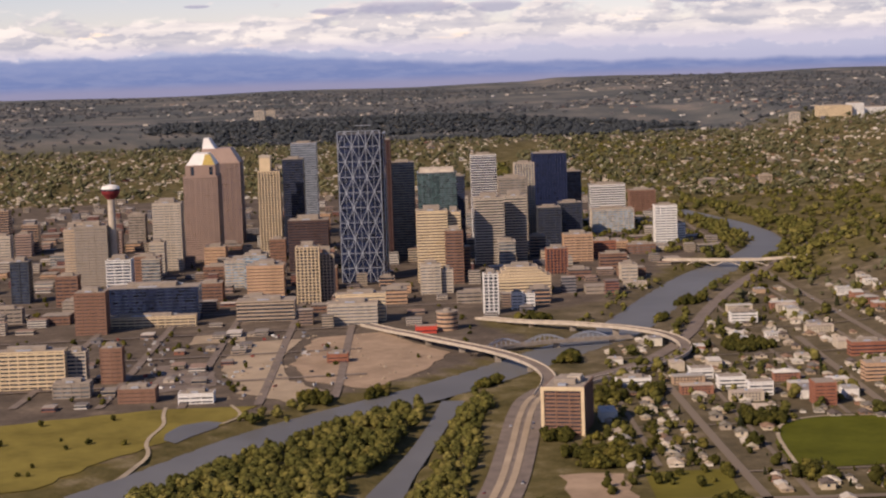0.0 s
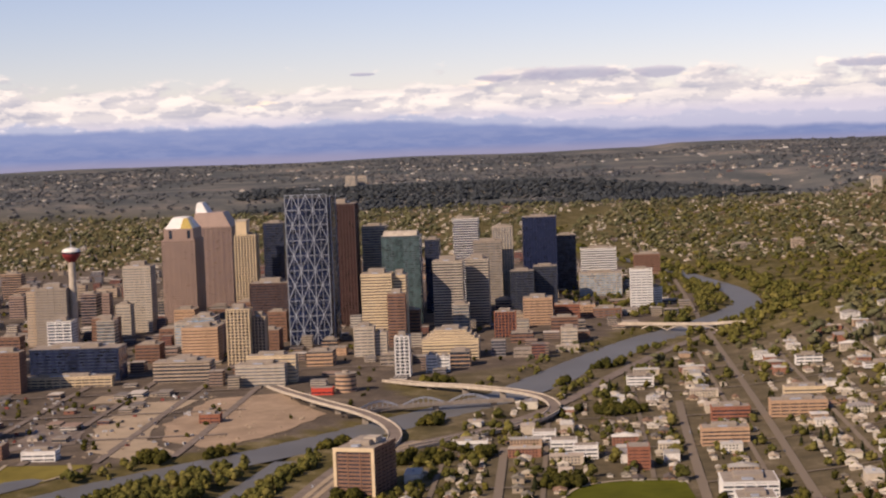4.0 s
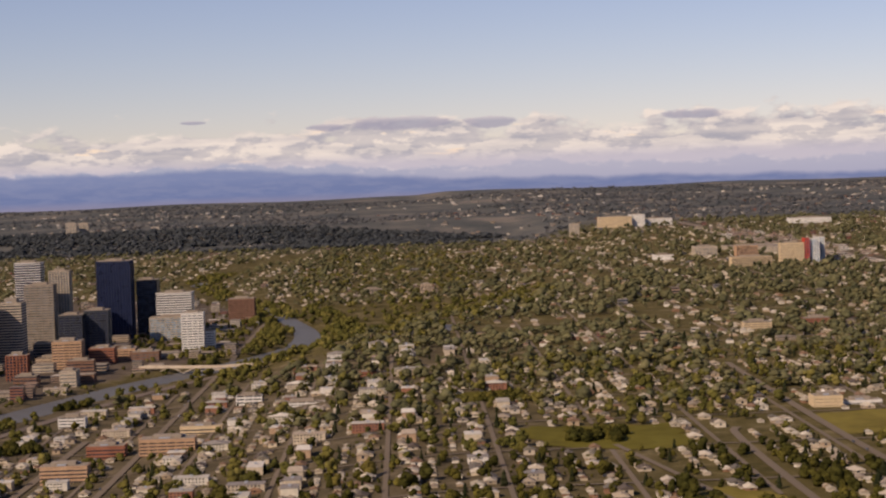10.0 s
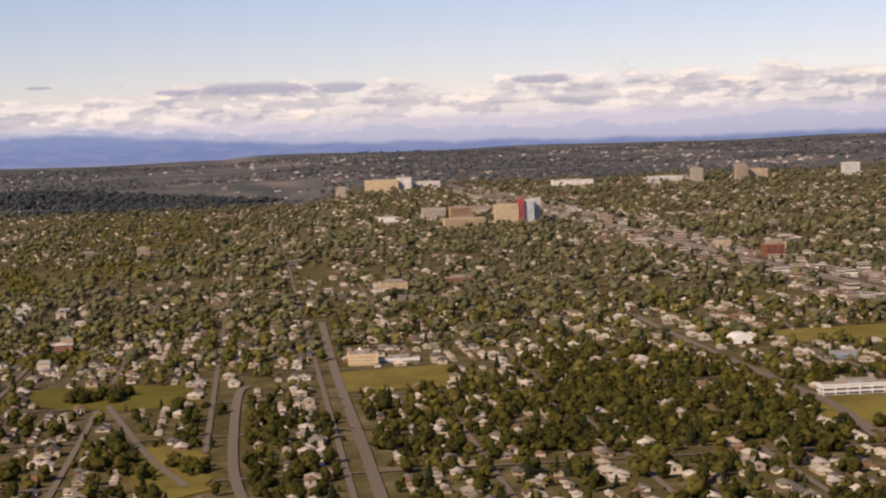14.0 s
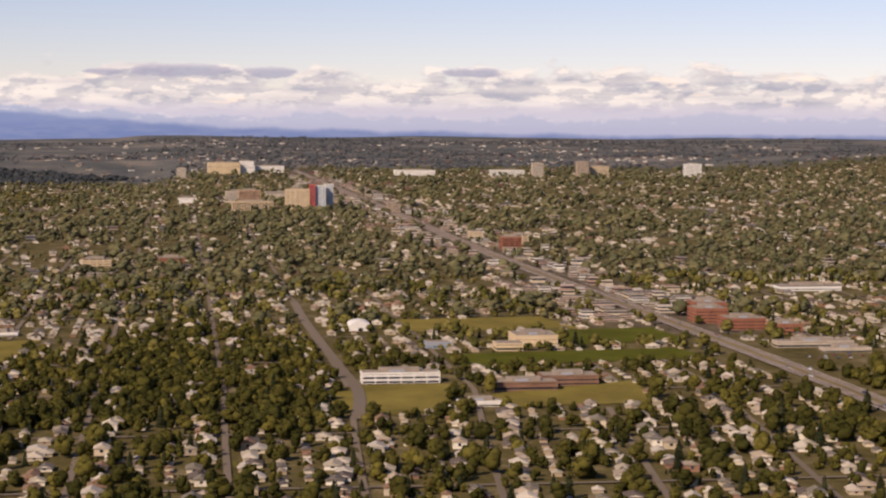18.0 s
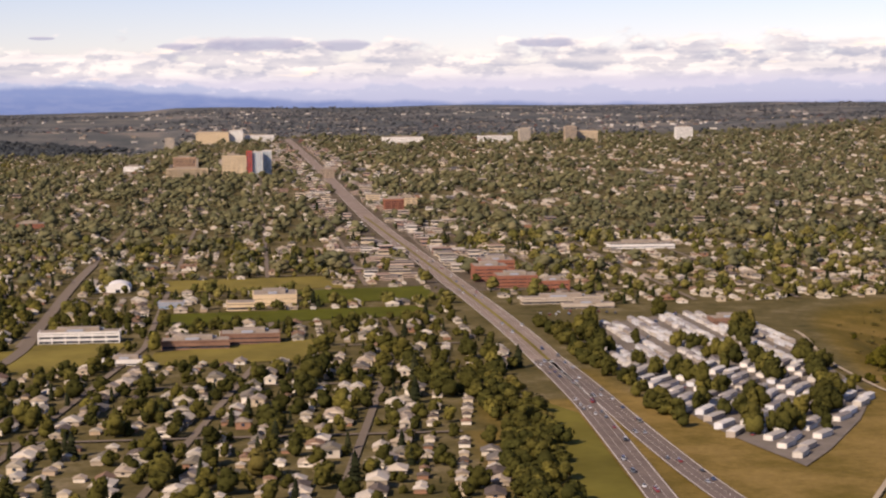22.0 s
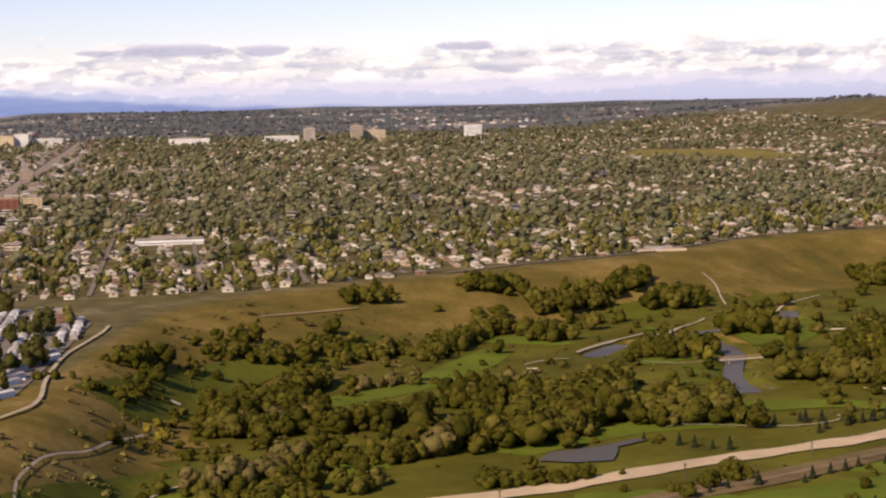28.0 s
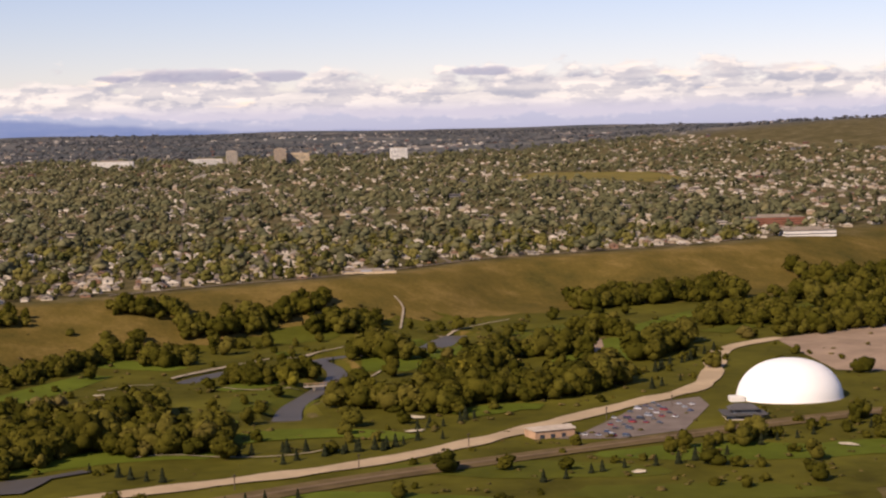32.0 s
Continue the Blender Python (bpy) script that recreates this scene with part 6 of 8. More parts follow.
# ---- buildings on the north bank and along the highway ----
for nm_, lb, f, a, b_, d, tp, wl, gl, st, sl in (
    ("apartment_block", "white flat-roofed apartment block on a slope", 206, 144, 155, 7, 5.6, "white_paint", "glass_dark", "grid", 0.6),
    ("apartment_block", "red brick apartment house on the ridge", 170, 271, 278, 6, 15.6, "brick_red", "glass_dark", "grid", 0.7),
    ("apartment_block", "tan brick apartment house on the ridge", 168, 281, 290, 6, 14.8, "brick_tan", "glass_dark", "grid", 0.7),
    ("apartment_block", "red-brown brick apartment house on the ridge", 172, 297, 308, 6, 15.2, "brick_red", "glass_dark", "grid", 0.7),
    ("apartment_block", "white apartment house on the ridge", 160, 313, 322, 6, 15.8, "white_paint", "glass_dark", "grid", 0.7),
    ("apartment_block", "white apartment row with dark windows", 190, 217, 228, 6, 9.6, "white_paint", "glass_dark", "grid", 0.55),
    ("apartment_block", "cream apartment row with a flat roof", 236, 236, 254, 6, 11.5, "white_paint", "glass_dark", "grid", 0.6),
    ("apartment_block", "tan apartment building with a flat roof", 300, 262, 280, 7, 14.2, "concrete_cream", "glass_dark", "grid", 0.6),
    ("apartment_block", "brick flats above a street corner", 312, 186, 206, 9, 9.6, "brick_tan", "glass_dark", "grid", 0.6),
    ("shop_row", "brick shop row with flat pale roofs", 352, 156, 172, 8, 7.5, "brick_tan", "glass_dark", "band", 0.6),
    ("shop_row", "low brick shop row on an avenue", 302, 166, 180, 7, 6.6, "brick_red", "glass_dark", "band", 0.6),
    ("shop_row", "cream shop row on an avenue", 270, 198, 214, 6, 8.2, "concrete_cream", "glass_dark", "band", 0.6),
    ("flats", "white modern flats with black window bays", 446, 150, 166, 16, 7.6, "white_paint", "glass_dark", "grid", 0.5),
    ("flats", "pale modern flats across the courtyard", 466, 151, 162, 12, 7.0, "white_paint", "glass_dark", "grid", 0.5),
    ("flats", "white town houses with flat roofs", 330, 100, 108, 7, 4.6, "white_paint", "glass_dark", "grid", 0.55),
    ("flats", "white town houses with dark roofs", 352, 105, 114, 7, 5.2, "white_paint", "glass_dark", "grid", 0.55),
    ("flats", "white town house row on a slope", 366, 112, 120, 6, 5.6, "white_paint", "glass_dark", "grid", 0.55),
    ("flats", "long white two-storey row near the drive", 340, 72, 84, 5, 4.0, "white_paint", "glass_dark", "band", 0.6),
    ("church", "red brick church beside a playing field", 388, 128, 135, 9, 8.4, "brick_red", "glass_dark", "grid", 0.75),
    ("care_home", "pale flat-roofed building with courtyards", 578, 8, 22, 12, 4.4, "concrete_pale", "glass_dark", "band", 0.6),
    ("clinic", "cream flat-roofed building beside trees", 580, 110, 126, 10, 4.8, "concrete_cream", "glass_dark", "band", 0.6),
    ("church_hall", "pale brick hall with a small white tower", 356, 421, 431, 9, 20.4, "concrete_cream", "glass_dark", "grid", 0.85),
    ("church_annexe", "long low pale wing of a hall", 352, 432, 446, 6, 17.8, "white_paint", "glass_dark", "band", 0.7),
    ("school", "long white school with black window bays", 484, 543, 565, 6, 19.6, "white_paint", "glass_dark", "grid", 0.5),
    ("school", "long red-brown brick school with flat roofs", 504, 576, 594, 7, 19.0, "brick_brown", "glass_dark", "band", 0.62),
    ("school", "brick wing of a long low school", 496, 592, 608, 8, 19.4, "brick_brown", "glass_dark", "band", 0.7),
    ("school_hut", "white portable building beside a school", 529, 561, 573, 4, 18.0, "white_paint", "glass_dark", "band", 0.6),
    ("gymnasium", "tan gymnasium with a wide flat roof", 408, 606, 620, 14, 20.2, "concrete_cream", "glass_dark", "band", 0.9),
    ("gymnasium_wing", "cream classroom wing with a window band", 418, 597, 606, 8, 19.0, "concrete_cream", "glass_dark", "band", 0.55),
    ("community_hall", "pale blue steel-clad hall", 408, 576, 584, 6, 18.6, "steel_pale", "glass_sky", "band", 0.6),
    ("office_block", "red brick stepped apartment complex", 372, 692, 706, 12, 20.6, "brick_red", "glass_dark", "grid", 0.72),
    ("office_block", "red brick wing of a stepped complex", 350, 688, 700, 12, 22.0, "brick_red", "glass_dark", "grid", 0.72),
    ("office_block", "red brick wing of a stepped complex", 332, 694, 706, 12, 22.4, "brick_red", "glass_dark", "grid", 0.72),
    ("office_block", "red brick wing of a stepped complex", 386, 704, 714, 9, 20.0, "brick_red", "glass_dark", "grid", 0.72),
    ("motel", "long pale two-storey motel building", 424, 690, 716, 6, 18.6, "concrete_pale", "glass_dark", "band", 0.55),
    ("motel", "pale motel wing beside parked cars", 438, 700, 716, 5, 18.0, "concrete_pale", "glass_dark", "band", 0.55),
    ("store", "brown low store building", 492, 731, 741, 7, 19.2, "brick_brown", "glass_dark", "band", 0.8),
    ("office_block", "red brick office block on the highway", -28, 705, 716, 12, 24.5, "brick_red", "glass_maroon", "grid", 0.5),
    ("office_block", "tan office block with an arched roof", -60, 718, 728, 10, 23.5, "concrete_cream", "glass_dark", "grid", 0.6),
    ("office_block", "yellow low block on the highway", -120, 706, 714, 9, 22.5, "concrete_cream", "glass_grey", "band", 0.6),
    ("hotel_block", "tan hotel block far along the highway", -430, 708, 718, 10, 25.5, "concrete_beige", "glass_dark", "grid", 0.6),
    ("hotel_tower", "tan brick tower by a distant mall", -470, 596, 613, 12, 34.5, "brick_tan", "glass_dark", "fin", 0.6),
    ("hotel_podium", "cream low block under a tan tower", -462, 590, 622, 12, 26, "concrete_cream", "glass_dark", "fin", 0.5),
    ("apartment_slab", "ochre apartment slab in the distance", -478, 634, 653, 10, 35, "concrete_cream", "glass_grey", "grid", 0.7),
    ("apartment_tower", "red and white striped apartment tower", -478, 653.6, 657.4, 10, 38.6, "red_panel", "glass_grey", "fin", 0.7),
    ("apartment_tower", "white ribbed apartment tower beside a red one", -480, 658, 666, 10, 38, "white_paint", "glass_sky", "fin", 0.5),
    ("apartment_tower", "white ribbed apartment tower in the distance", -492, 667, 674, 10, 38.6, "white_paint", "glass_sky", "fin", 0.5),
    ("mall", "long pale shopping mall roof in the distance", -660, 640, 690, 60, 24, "concrete_pale", "glass_grey", "band", 0.8),
    ("arena_hall", "white hall with a dark end wall", -600, 556, 572, 20, 23, "white_paint", "glass_dark", "band", 0.9),
    ("college_block", "pale college block on the far ridge", -640, 600, 620, 20, 27, "concrete_pale", "glass_grey", "grid", 0.6),
    ("hospital", "cream hospital block far on the plateau", -1386, 640, 682, 30, 35, "concrete_cream", "glass_grey", "band", 0.8),
    ("hospital_wing", "white hospital tower far on the plateau", -1392, 682, 700, 26, 37, "white_paint", "glass_grey", "band", 0.8),
    ("hospital_wing", "long white hospital wing in the distance", -1420, 704, 742, 26, 30, "white_paint", "glass_grey", "band", 0.7),
    ("hospital_wing", "small pale block beside a distant hospital", -1380, 600, 612, 16, 28, "concrete_pale", "glass_grey", "band", 0.7),
    ("university_tower", "pale university tower on the skyline", -1225, 1028, 1041, 14, 38.5, "concrete_pale", "glass_grey", "grid", 0.6),
    ("university_tower", "tan university tower on the skyline", -1228, 1086, 1100, 14, 40, "concrete_beige", "glass_grey", "grid", 0.6),
    ("university_block", "pale university block beside towers", -1240, 1102, 1130, 20, 34, "concrete_cream", "glass_grey", "band", 0.6),
    ("university_block", "long white university building", -1260, 985, 1026, 24, 29, "white_paint", "glass_grey", "band", 0.6),
    ("apartment_tower", "white apartment tower far out in trees", -1235, 1230, 1250, 14, 37.5, "white_paint", "glass_grey", "grid", 0.6),
    ("industrial_hall", "long pale hall in the distance", -1300, 870, 920, 30, 28, "white_paint", "glass_grey", "band", 0.8),
    ("apartment_block", "square tan apartment block in the valley", -545, 347, 357, 9, 9, "concrete_beige", "glass_dark", "grid", 0.6),
    ("apartment_block", "grey apartment block in the valley", -560, 300, 316, 9, 6, "concrete", "glass_dark", "grid", 0.6),
    ("care_home", "cream block among trees on the plateau", 60, 470, 484, 9, 20.5, "concrete_cream", "glass_dark", "grid", 0.6),
    ("school", "red-roofed brick school among trees", 36, 508, 522, 9, 19.2, "brick_red", "glass_dark", "band", 0.7),
    ("school", "long white flat-roofed school among houses", 232, 768, 796, 10, 18.8, "white_paint", "glass_grey", "band", 0.7),
    ("school", "white school on the brink of the valley", 236, 1157, 1180, 9, 19.0, "white_paint", "glass_dark", "band", 0.7),
    ("school", "bright red brick school far off", 156, 1170, 1198, 9, 20.4, "brick_red", "glass_dark", "band", 0.7),
    ("school", "cream and brick building on the brink", 350, 945, 964, 7, 17.2, "concrete_cream", "glass_dark", "band", 0.6),
    ("apartment_slab", "pale apartment slab on the western hills", -1860, -100, -84, 12, 42, "concrete_pale", "glass_grey", "grid", 0.6),
    ("apartment_slab", "pale apartment slab on the western hills", -1880, -82, -68, 12, 41, "concrete_pale", "glass_grey", "grid", 0.6)):
    tower(nm_, lb, f, a, b_, d, tp, wl, gl, st, solid=sl, floor=1.2, house=(b_ - a) > 9, joined=f < 250)


def barrel_hall(name, label, x, y, w, d, wall, rise, mat):
    z0 = zat(x, y) - 0.4
    t = thing(name, label, "hall", (x, y, z0), TURN)
    KEEP_CLEAR.append((x, y, max(w, d) * 0.6))
    part("wall", boxes((-d / 2, d / 2, -w / 2, w / 2, 0, wall)), "white_paint", t)
    bm = bmesh.new()
    arc = [(-(w / 2 + 0.1) * math.cos(a), wall + rise * math.sin(a)) for a in np.linspace(0, math.pi, 11)]
    ends = [[bm.verts.new((s * (d / 2 + 0.1), v, z)) for v, z in arc] for s in (-1, 1)]
    for i in range(10):
        bm.faces.new((ends[0][i], ends[0][i + 1], ends[1][i + 1], ends[1][i]))
    bm.faces.new(ends[0][::-1])
    bm.faces.new(ends[1])
    part("vault", bm, mat, t)
    part("door", boxes((d / 2, d / 2 + 0.06, -0.8, 0.8, 0, 1.4)), "glass_dark", t)
    part("side_wing", boxes((-d / 2, d / 2 - 1, -w / 2 - 4, -w / 2, 0, wall * 0.9)), "white_paint", t)


barrel_hall("arched_hall", "white hall with a barrel-vaulted roof", 350, 563, 8, 10, 1.6, 2.2, "white_paint")
t = thing("church_tower", "small white pyramid roof on a hall", "roof", (352, 425, 20.2), TURN)
gable_roof(t, 1.6, 1.6, 0, 2.2, "white_paint", "y", 1.5)

# ---- low town blocks that fill the streets of downtown ----
def town_block(x, y, w, d, h, k):
    z0 = zat(x, y) - 0.4
    mats = (("concrete_beige", "glass_dark"), ("brick_brown", "glass_dark"), ("concrete_pale", "glass_grey"), ("concrete", "glass_dark"), ("brick_tan", "glass_dark"), ("brick_brown", "glass_dark"), ("granite_rose", "glass_dark"))
    wl, gl = mats[k % 7]
    lab = {"concrete_beige": "beige concrete", "brick_brown": "brown brick", "concrete_pale": "pale concrete", "concrete": "grey concrete", "brick_tan": "tan brick", "white_paint": "white painted", "granite_rose": "rose stone"}[wl]
    tall = "mid-rise office block" if h > 8 else "low flat-roofed building"
    tower("town_block", "%s %s in the dense town centre" % (lab, tall), x + d / 2, y - w / 2, y + w / 2, d, z0 + h, wl, gl, ("band", "grid", "slab", "grid")[k % 4], 1.7, house=h > 5, solid=0.6 + 0.06 * (k % 4), joined=True)


r = random.Random(11)
for gx_ in range(-330, 130, 60):
    for gy_ in range(-330, 226, 31):
        for q in range(2 if gx_ > -300 and gy_ > -330 else 1):
            x, y = gx_ + r.uniform(-9, 9) + 18 * q, gy_ + r.uniform(-6, 6)
            w, d = r.uniform(8, 15), r.uniform(8, 14)
            if not bool(inside(DOWNTOWN, x, y)) or any(math.hypot(x - a, y - b_) < c + max(w, d) * 0.55 for a, b_, c in KEEP_CLEAR) or line_dist(RIVER, x, y) < 26:
                continue
            south = y < -110
            h = r.choice((3, 4, 5, 7, 9, 12, 16)) if not south else r.choice((3, 3, 4, 5, 7, 10, 15, 19))
            if y > 135:
                h = r.choice((2, 2.5, 3, 4))
            if x > 60:
                h = min(h, 7)
            town_block(x, y, w, d, h + r.uniform(-0.6, 0.6), r.randrange(21))

# ---- small buildings in the gaps between the blocks ----
n = 900
x, y = rng.uniform(-560, 168, n), rng.uniform(-330, 220, n)
k = inside(DOWNTOWN, x, y) & (line_dist(RIVER, x, y) > 22) & clear_of(x, y, 1.0)
for x_ in (-300, -240, -180, -120, -60, 0, 60, 112):
    k &= np.abs(x - x_) > 6
x, y = x[k], y[k]
far_apart = np.ones(len(x), bool)
for i in range(len(x)):
    if far_apart[i]:
        later = np.arange(len(x)) > i
        far_apart &= ~(later & (np.abs(x - x[i]) < 9) & (np.abs(y - y[i]) < 9))
x, y = x[far_apart], y[far_apart]
low_shapes = [house_shape(a, b_, c, 0.05, 0, 0.03, q) for a, b_, c, q in ((8, 6, 2.2, 2), (6, 7, 1.4, 1), (7, 8, 3.2, 3), (7, 6, 4.6, 4), (6, 6, 6.5, 5))]
strew_houses("town_infill", np.column_stack([x, y, land(x, y)]), np.full(len(x), TURN), low_shapes, "block_walls", "flat_roofs", "small brick and concrete buildings between downtown blocks", True)

# ---- houses ----
SHAPES = [house_shape(4.6, 3.2, 0.95, 0.55, 0, 0.26), house_shape(3.6, 3.3, 1.7, 0.75, 0, 0.22), house_shape(4.9, 3.4, 0.95, 0.6, 0.5, 0.28), house_shape(3.6, 3.6, 1.0, 0.8, 0.5, 0.26), house_shape(4.2, 3.0, 0.95, 0.7, 0, 0.24), house_shape(4.6, 3.3, 1.0, 0.62, 0.6, 0.28)]
us, vs_, ts = [], [], []
for vrow in np.arange(V0 - 32 * AVE, 1600, AVE):
    for off, tr in ((6.6, 0.0), (-6.6, math.pi)):
        u = np.arange(-1540, 760, 5.3)
        u = u + rng.uniform(-1.3, 1.3, len(u))
        us.append(u)
        vs_.append(np.full(len(u), vrow + off) + rng.uniform(-1.6, 1.6, len(u)) * np.where(u < 330, 3.2, 1.5))
        ts.append(np.full(len(u), tr))
    for off in (13.5, -13.5):  # garages on the back lanes
        u = np.arange(100, 760, 6.4) + rng.uniform(-1.5, 1.5, len(np.arange(100, 760, 6.4)))
        us.append(u)
        vs_.append(np.full(len(u), vrow + off))
        ts.append(np.full(len(u), 9.0))
u, v, tr = np.concatenate(us), np.concatenate(vs_), np.concatenate(ts)
hx, hy = u * EX[0] + v * EY[0], u * EX[1] + v * EY[1]
swing = np.where((hx > 500) & (hy > 520), -0.13, 0.0)
hy = hy - lean(hx, hy)
du = np.abs((u - U0 + STR / 2) % STR - STR / 2)
ok = homes_zone(hx, hy) & clear_of(hx, hy, 3.0) & (du > 4.0) & (rng.random(len(u)) > np.where(hx > 400, 0.08, np.where(hx > 200, 0.24, np.where(hx > -700, 0.54, 0.72))))
for p in (VERGE, MEDOW_WEDGE):
    ok &= ~inside(p, hx, hy)
ok &= (tr < 8) | (hx > 200)
ok &= (hx > 150) | (0.5 + 0.25 * roll(hx * 3.1 + 90, hy * 3.1) + rng.uniform(-0.5, 0.5, len(hx)) > 0.22)
hx, hy, tr, swing = hx[ok], hy[ok], tr[ok], swing[ok]
shed = tr > 8
hz = land(hx, hy)
seen_near = (hx > 470) & ~shed & ((hy > 395) | (hy < 170))
rank = np.where(seen_near)[0]
rank = rank[np.argsort(-hx[rank])][:104]
singled = np.zeros(len(hx), bool)
singled[rank] = True


def house_kind(k):
    """One house with walls, roof, windows, door and chimney."""
    w, d, h, rs, hip = ((4.6, 3.2, 1.2, 0.6, 0), (3.8, 3.4, 1.8, 0.75, 0), (5.0, 3.4, 1.2, 0.55, 0.5), (4.2, 3.5, 1.25, 0.7, 0.4))[k]
    wv, wf, rv, rf = house_shape(w, d, h, rs, hip)[:4]
    lab = ("pale bungalow with a low gabled roof", "two-storey house with a gabled roof", "long bungalow with a hipped roof", "square bungalow with a hipped roof")[k]
    t = thing("house", lab, "house", (0, 0, -50), 0.0, "houses of the near streets")
    part("wall", np_mesh("wall", wv, wf, ["house_wall"]), "", t)
    part("roof", np_mesh("roof", rv, rf, ["house_roof"]), "", t)
    win = shared("window", boxes((-0.35, 0.35, -0.03, 0.03, 0, 0.45)), "glass_dark")
    for x_ in (-w * 0.28, w * 0.28):
        part("window", win, "", t, at=(x_, -d / 2 - 0.01, 0.45))
        if h > 1.6:
            part("window", win, "", t, at=(x_, -d / 2 - 0.01, 1.25))
    part("window", win, "", t, at=(w / 2 + 0.01, 0.3, 0.45), turn=math.pi / 2)
    part("door", boxes((-0.16, 0.16, -d / 2 - 0.03, -d / 2 + 0.03, 0, 0.68)), "timber", t)
    part("chimney", boxes((-w * 0.2, -w * 0.2 + 0.28, 0.3, 0.58, h, h + rs + 0.35)), "brick_brown", t)
    if k in (0, 2):
        part("porch", boxes((0.3, 1.2, -d / 2 - 0.5, -d / 2, 0, 0.12), (0.3, 1.2, -d / 2 - 0.5, -d / 2, 0.82, 0.92)), "timber", t)
    return t


KINDS = [house_kind(k) for k in range(4)]
for n_, i in enumerate(rank):
    m_ = pose(hx[i], hy[i], hz[i], 0, 0, math.degrees(TURN + tr[i] + swing[i]))
    k = int(rng.integers(0, 4))
    if n_ < 4:
        KINDS[n_].matrix_basis = m_
    else:
        copy_thing(KINDS[k], m_)
rest = ~singled & ~shed
near = rest & (hx > 150)
strew_houses("house_rows", np.column_stack([hx, hy, hz])[near], TURN + tr[near] + swing[near], SHAPES, "house_walls", "house_roofs", "rows of pale houses with grey roofs among trees", True)
strew_houses("distant_house_rows", np.column_stack([hx, hy, hz])[rest & ~near], TURN + tr[rest & ~near], SHAPES, "house_walls", "house_roofs", "distant rows of small houses among trees")
strew_houses("garages", np.column_stack([hx, hy, hz])[shed], TURN + swing[shed], [house_shape(2.0, 2.0, 0.8, 0.4)], "house_walls", "house_roofs", "small garages along back lanes")

# larger buildings scattered through the far districts
n = 1500
bx, by = rng.uniform(-2700, 150, n), rng.uniform(-700, 1700, n)
bk = homes_zone(bx, by) & clear_of(bx, by, 6)
bx, by = bx[bk], by[bk]
keep = clear_of(bx, by, 4) & off_streets(bx, by, 3.0)
bx, by = bx[keep], by[keep]
blocks = [house_shape(a, b_, c, 0.05, 0, 0.02, 2) for a, b_, c in ((9, 6, 2.4), (6, 5, 1.8), (12, 7, 1.9), (5, 5, 3.6), (8, 5, 3.0))]
strew_houses("low_blocks", np.column_stack([bx, by, land(bx, by)]), np.full(len(bx), TURN) + rng.choice((0, math.pi / 2), len(bx)), blocks, "block_walls", "flat_roofs", "scattered flat-roofed blocks across the far city", True)
bx = rng.uniform(-1300, 340, 340)
by = np.interp(bx, [q[0] for q in HIGHWAY], [q[1] for q in HIGHWAY]) + rng.choice((-1, 1), 340) * (9 + rng.gamma(1.3, 7.0, 340).clip(0, 30))
keep = clear_of(bx, by, 3.2)
bx, by = bx[keep], by[keep]
strew_houses("highway_shops", np.column_stack([bx, by, land(bx, by)]), np.full(len(bx), TURN) + rng.choice((0, math.pi / 2), len(bx)), blocks, "strip_walls", "flat_roofs", "strip of low shops, offices and motels along the highway", True)
n = 1300
bx, by = rng.uniform(-3400, -1540, n), rng.uniform(-1300, 2000, n)
town = np.sin(bx * 0.011 + 2 * np.sin(by * 0.004)) + np.sin(by * 0.009 + 1.5) + rng.uniform(-0.7, 0.7, n)
keep = (town > 0.1) & (line_dist(RIVER, bx, by) > 30)
bx, by = bx[keep], by[keep]
strew_houses("far_suburb", np.column_stack([bx, by, land(bx, by)]), rng.uniform(0, 3, len(bx)), [house_shape(7, 4, 1.6, 1.0), house_shape(5, 4, 1.9, 0.9), house_shape(11, 4.5, 1.8, 0.7)], "far_walls", "house_roofs", "far suburb of pale roofs on the hills")
# old town yards and sheds east of the centre
n = 340
bx, by = rng.uniform(170, 420, n), rng.uniform(-420, 20, n)
keep = inside(EAST_VILLAGE, bx, by) & ~inside(CITY_PARK, bx, by) & clear_of(bx, by, 3) & (by < -30 - 0.1 * bx)
bx, by = bx[keep], by[keep]
strew_houses("yard_buildings", np.column_stack([bx, by, land(bx, by)]), np.full(len(bx), TURN), [house_shape(7, 5, 1.6, 0.1, 0, 0.03, 1), house_shape(5, 4, 1.4, 0.5), house_shape(10, 6, 2.0, 0.1, 0, 0.03, 2)], "block_walls", "flat_roofs", "low workshops and yards east of the centre", True)

# ---- trees ----
FINE = [leafy(s, 30, 0.085) for s in range(10)]
MID = [leafy(20 + s, 14, 0.11, lobes=4) for s in range(8)]
COARSE = [crown(40 + s, 3, 0.36, fine=False, sprigs=1) for s in range(6)]
SPARSE = [crown(50 + s, 2, 0.40, fine=False, sprigs=1) for s in range(6)]
GROVE = [leafy(70 + s, 40, 0.080, lobes=6) for s in range(10)]
SPIRE = [conifer(s, 6) for s in range(4)]
SPIRE_FAR = [conifer(10 + s, 3) for s in range(3)]


def tree_spots(n, x0, x1, y0, y1):
    x, y = rng.uniform(x0, x1, n), rng.uniform(y0, y1, n)
    k = homes_zone(x, y) & clear_of(x, y, 1.4, -1.0) & off_streets(x, y, 1.2)
    k &= (x > 380) | (line_dist(np.array(HIGHWAY), x, y) > 26) | (rng.random(n) < 0.65)
    return x[k], y[k]


def thin(x, y, amount):
    """Leaves gaps, as tree cover does, by slow swells over the ground."""
    d = 0.5 + 0.22 * roll(x * 2.6, y * 2.6) + 0.20 * roll(x * 7.3 + 40, y * 7.3) + rng.uniform(-0.35, 0.35, len(x))
    return d > amount


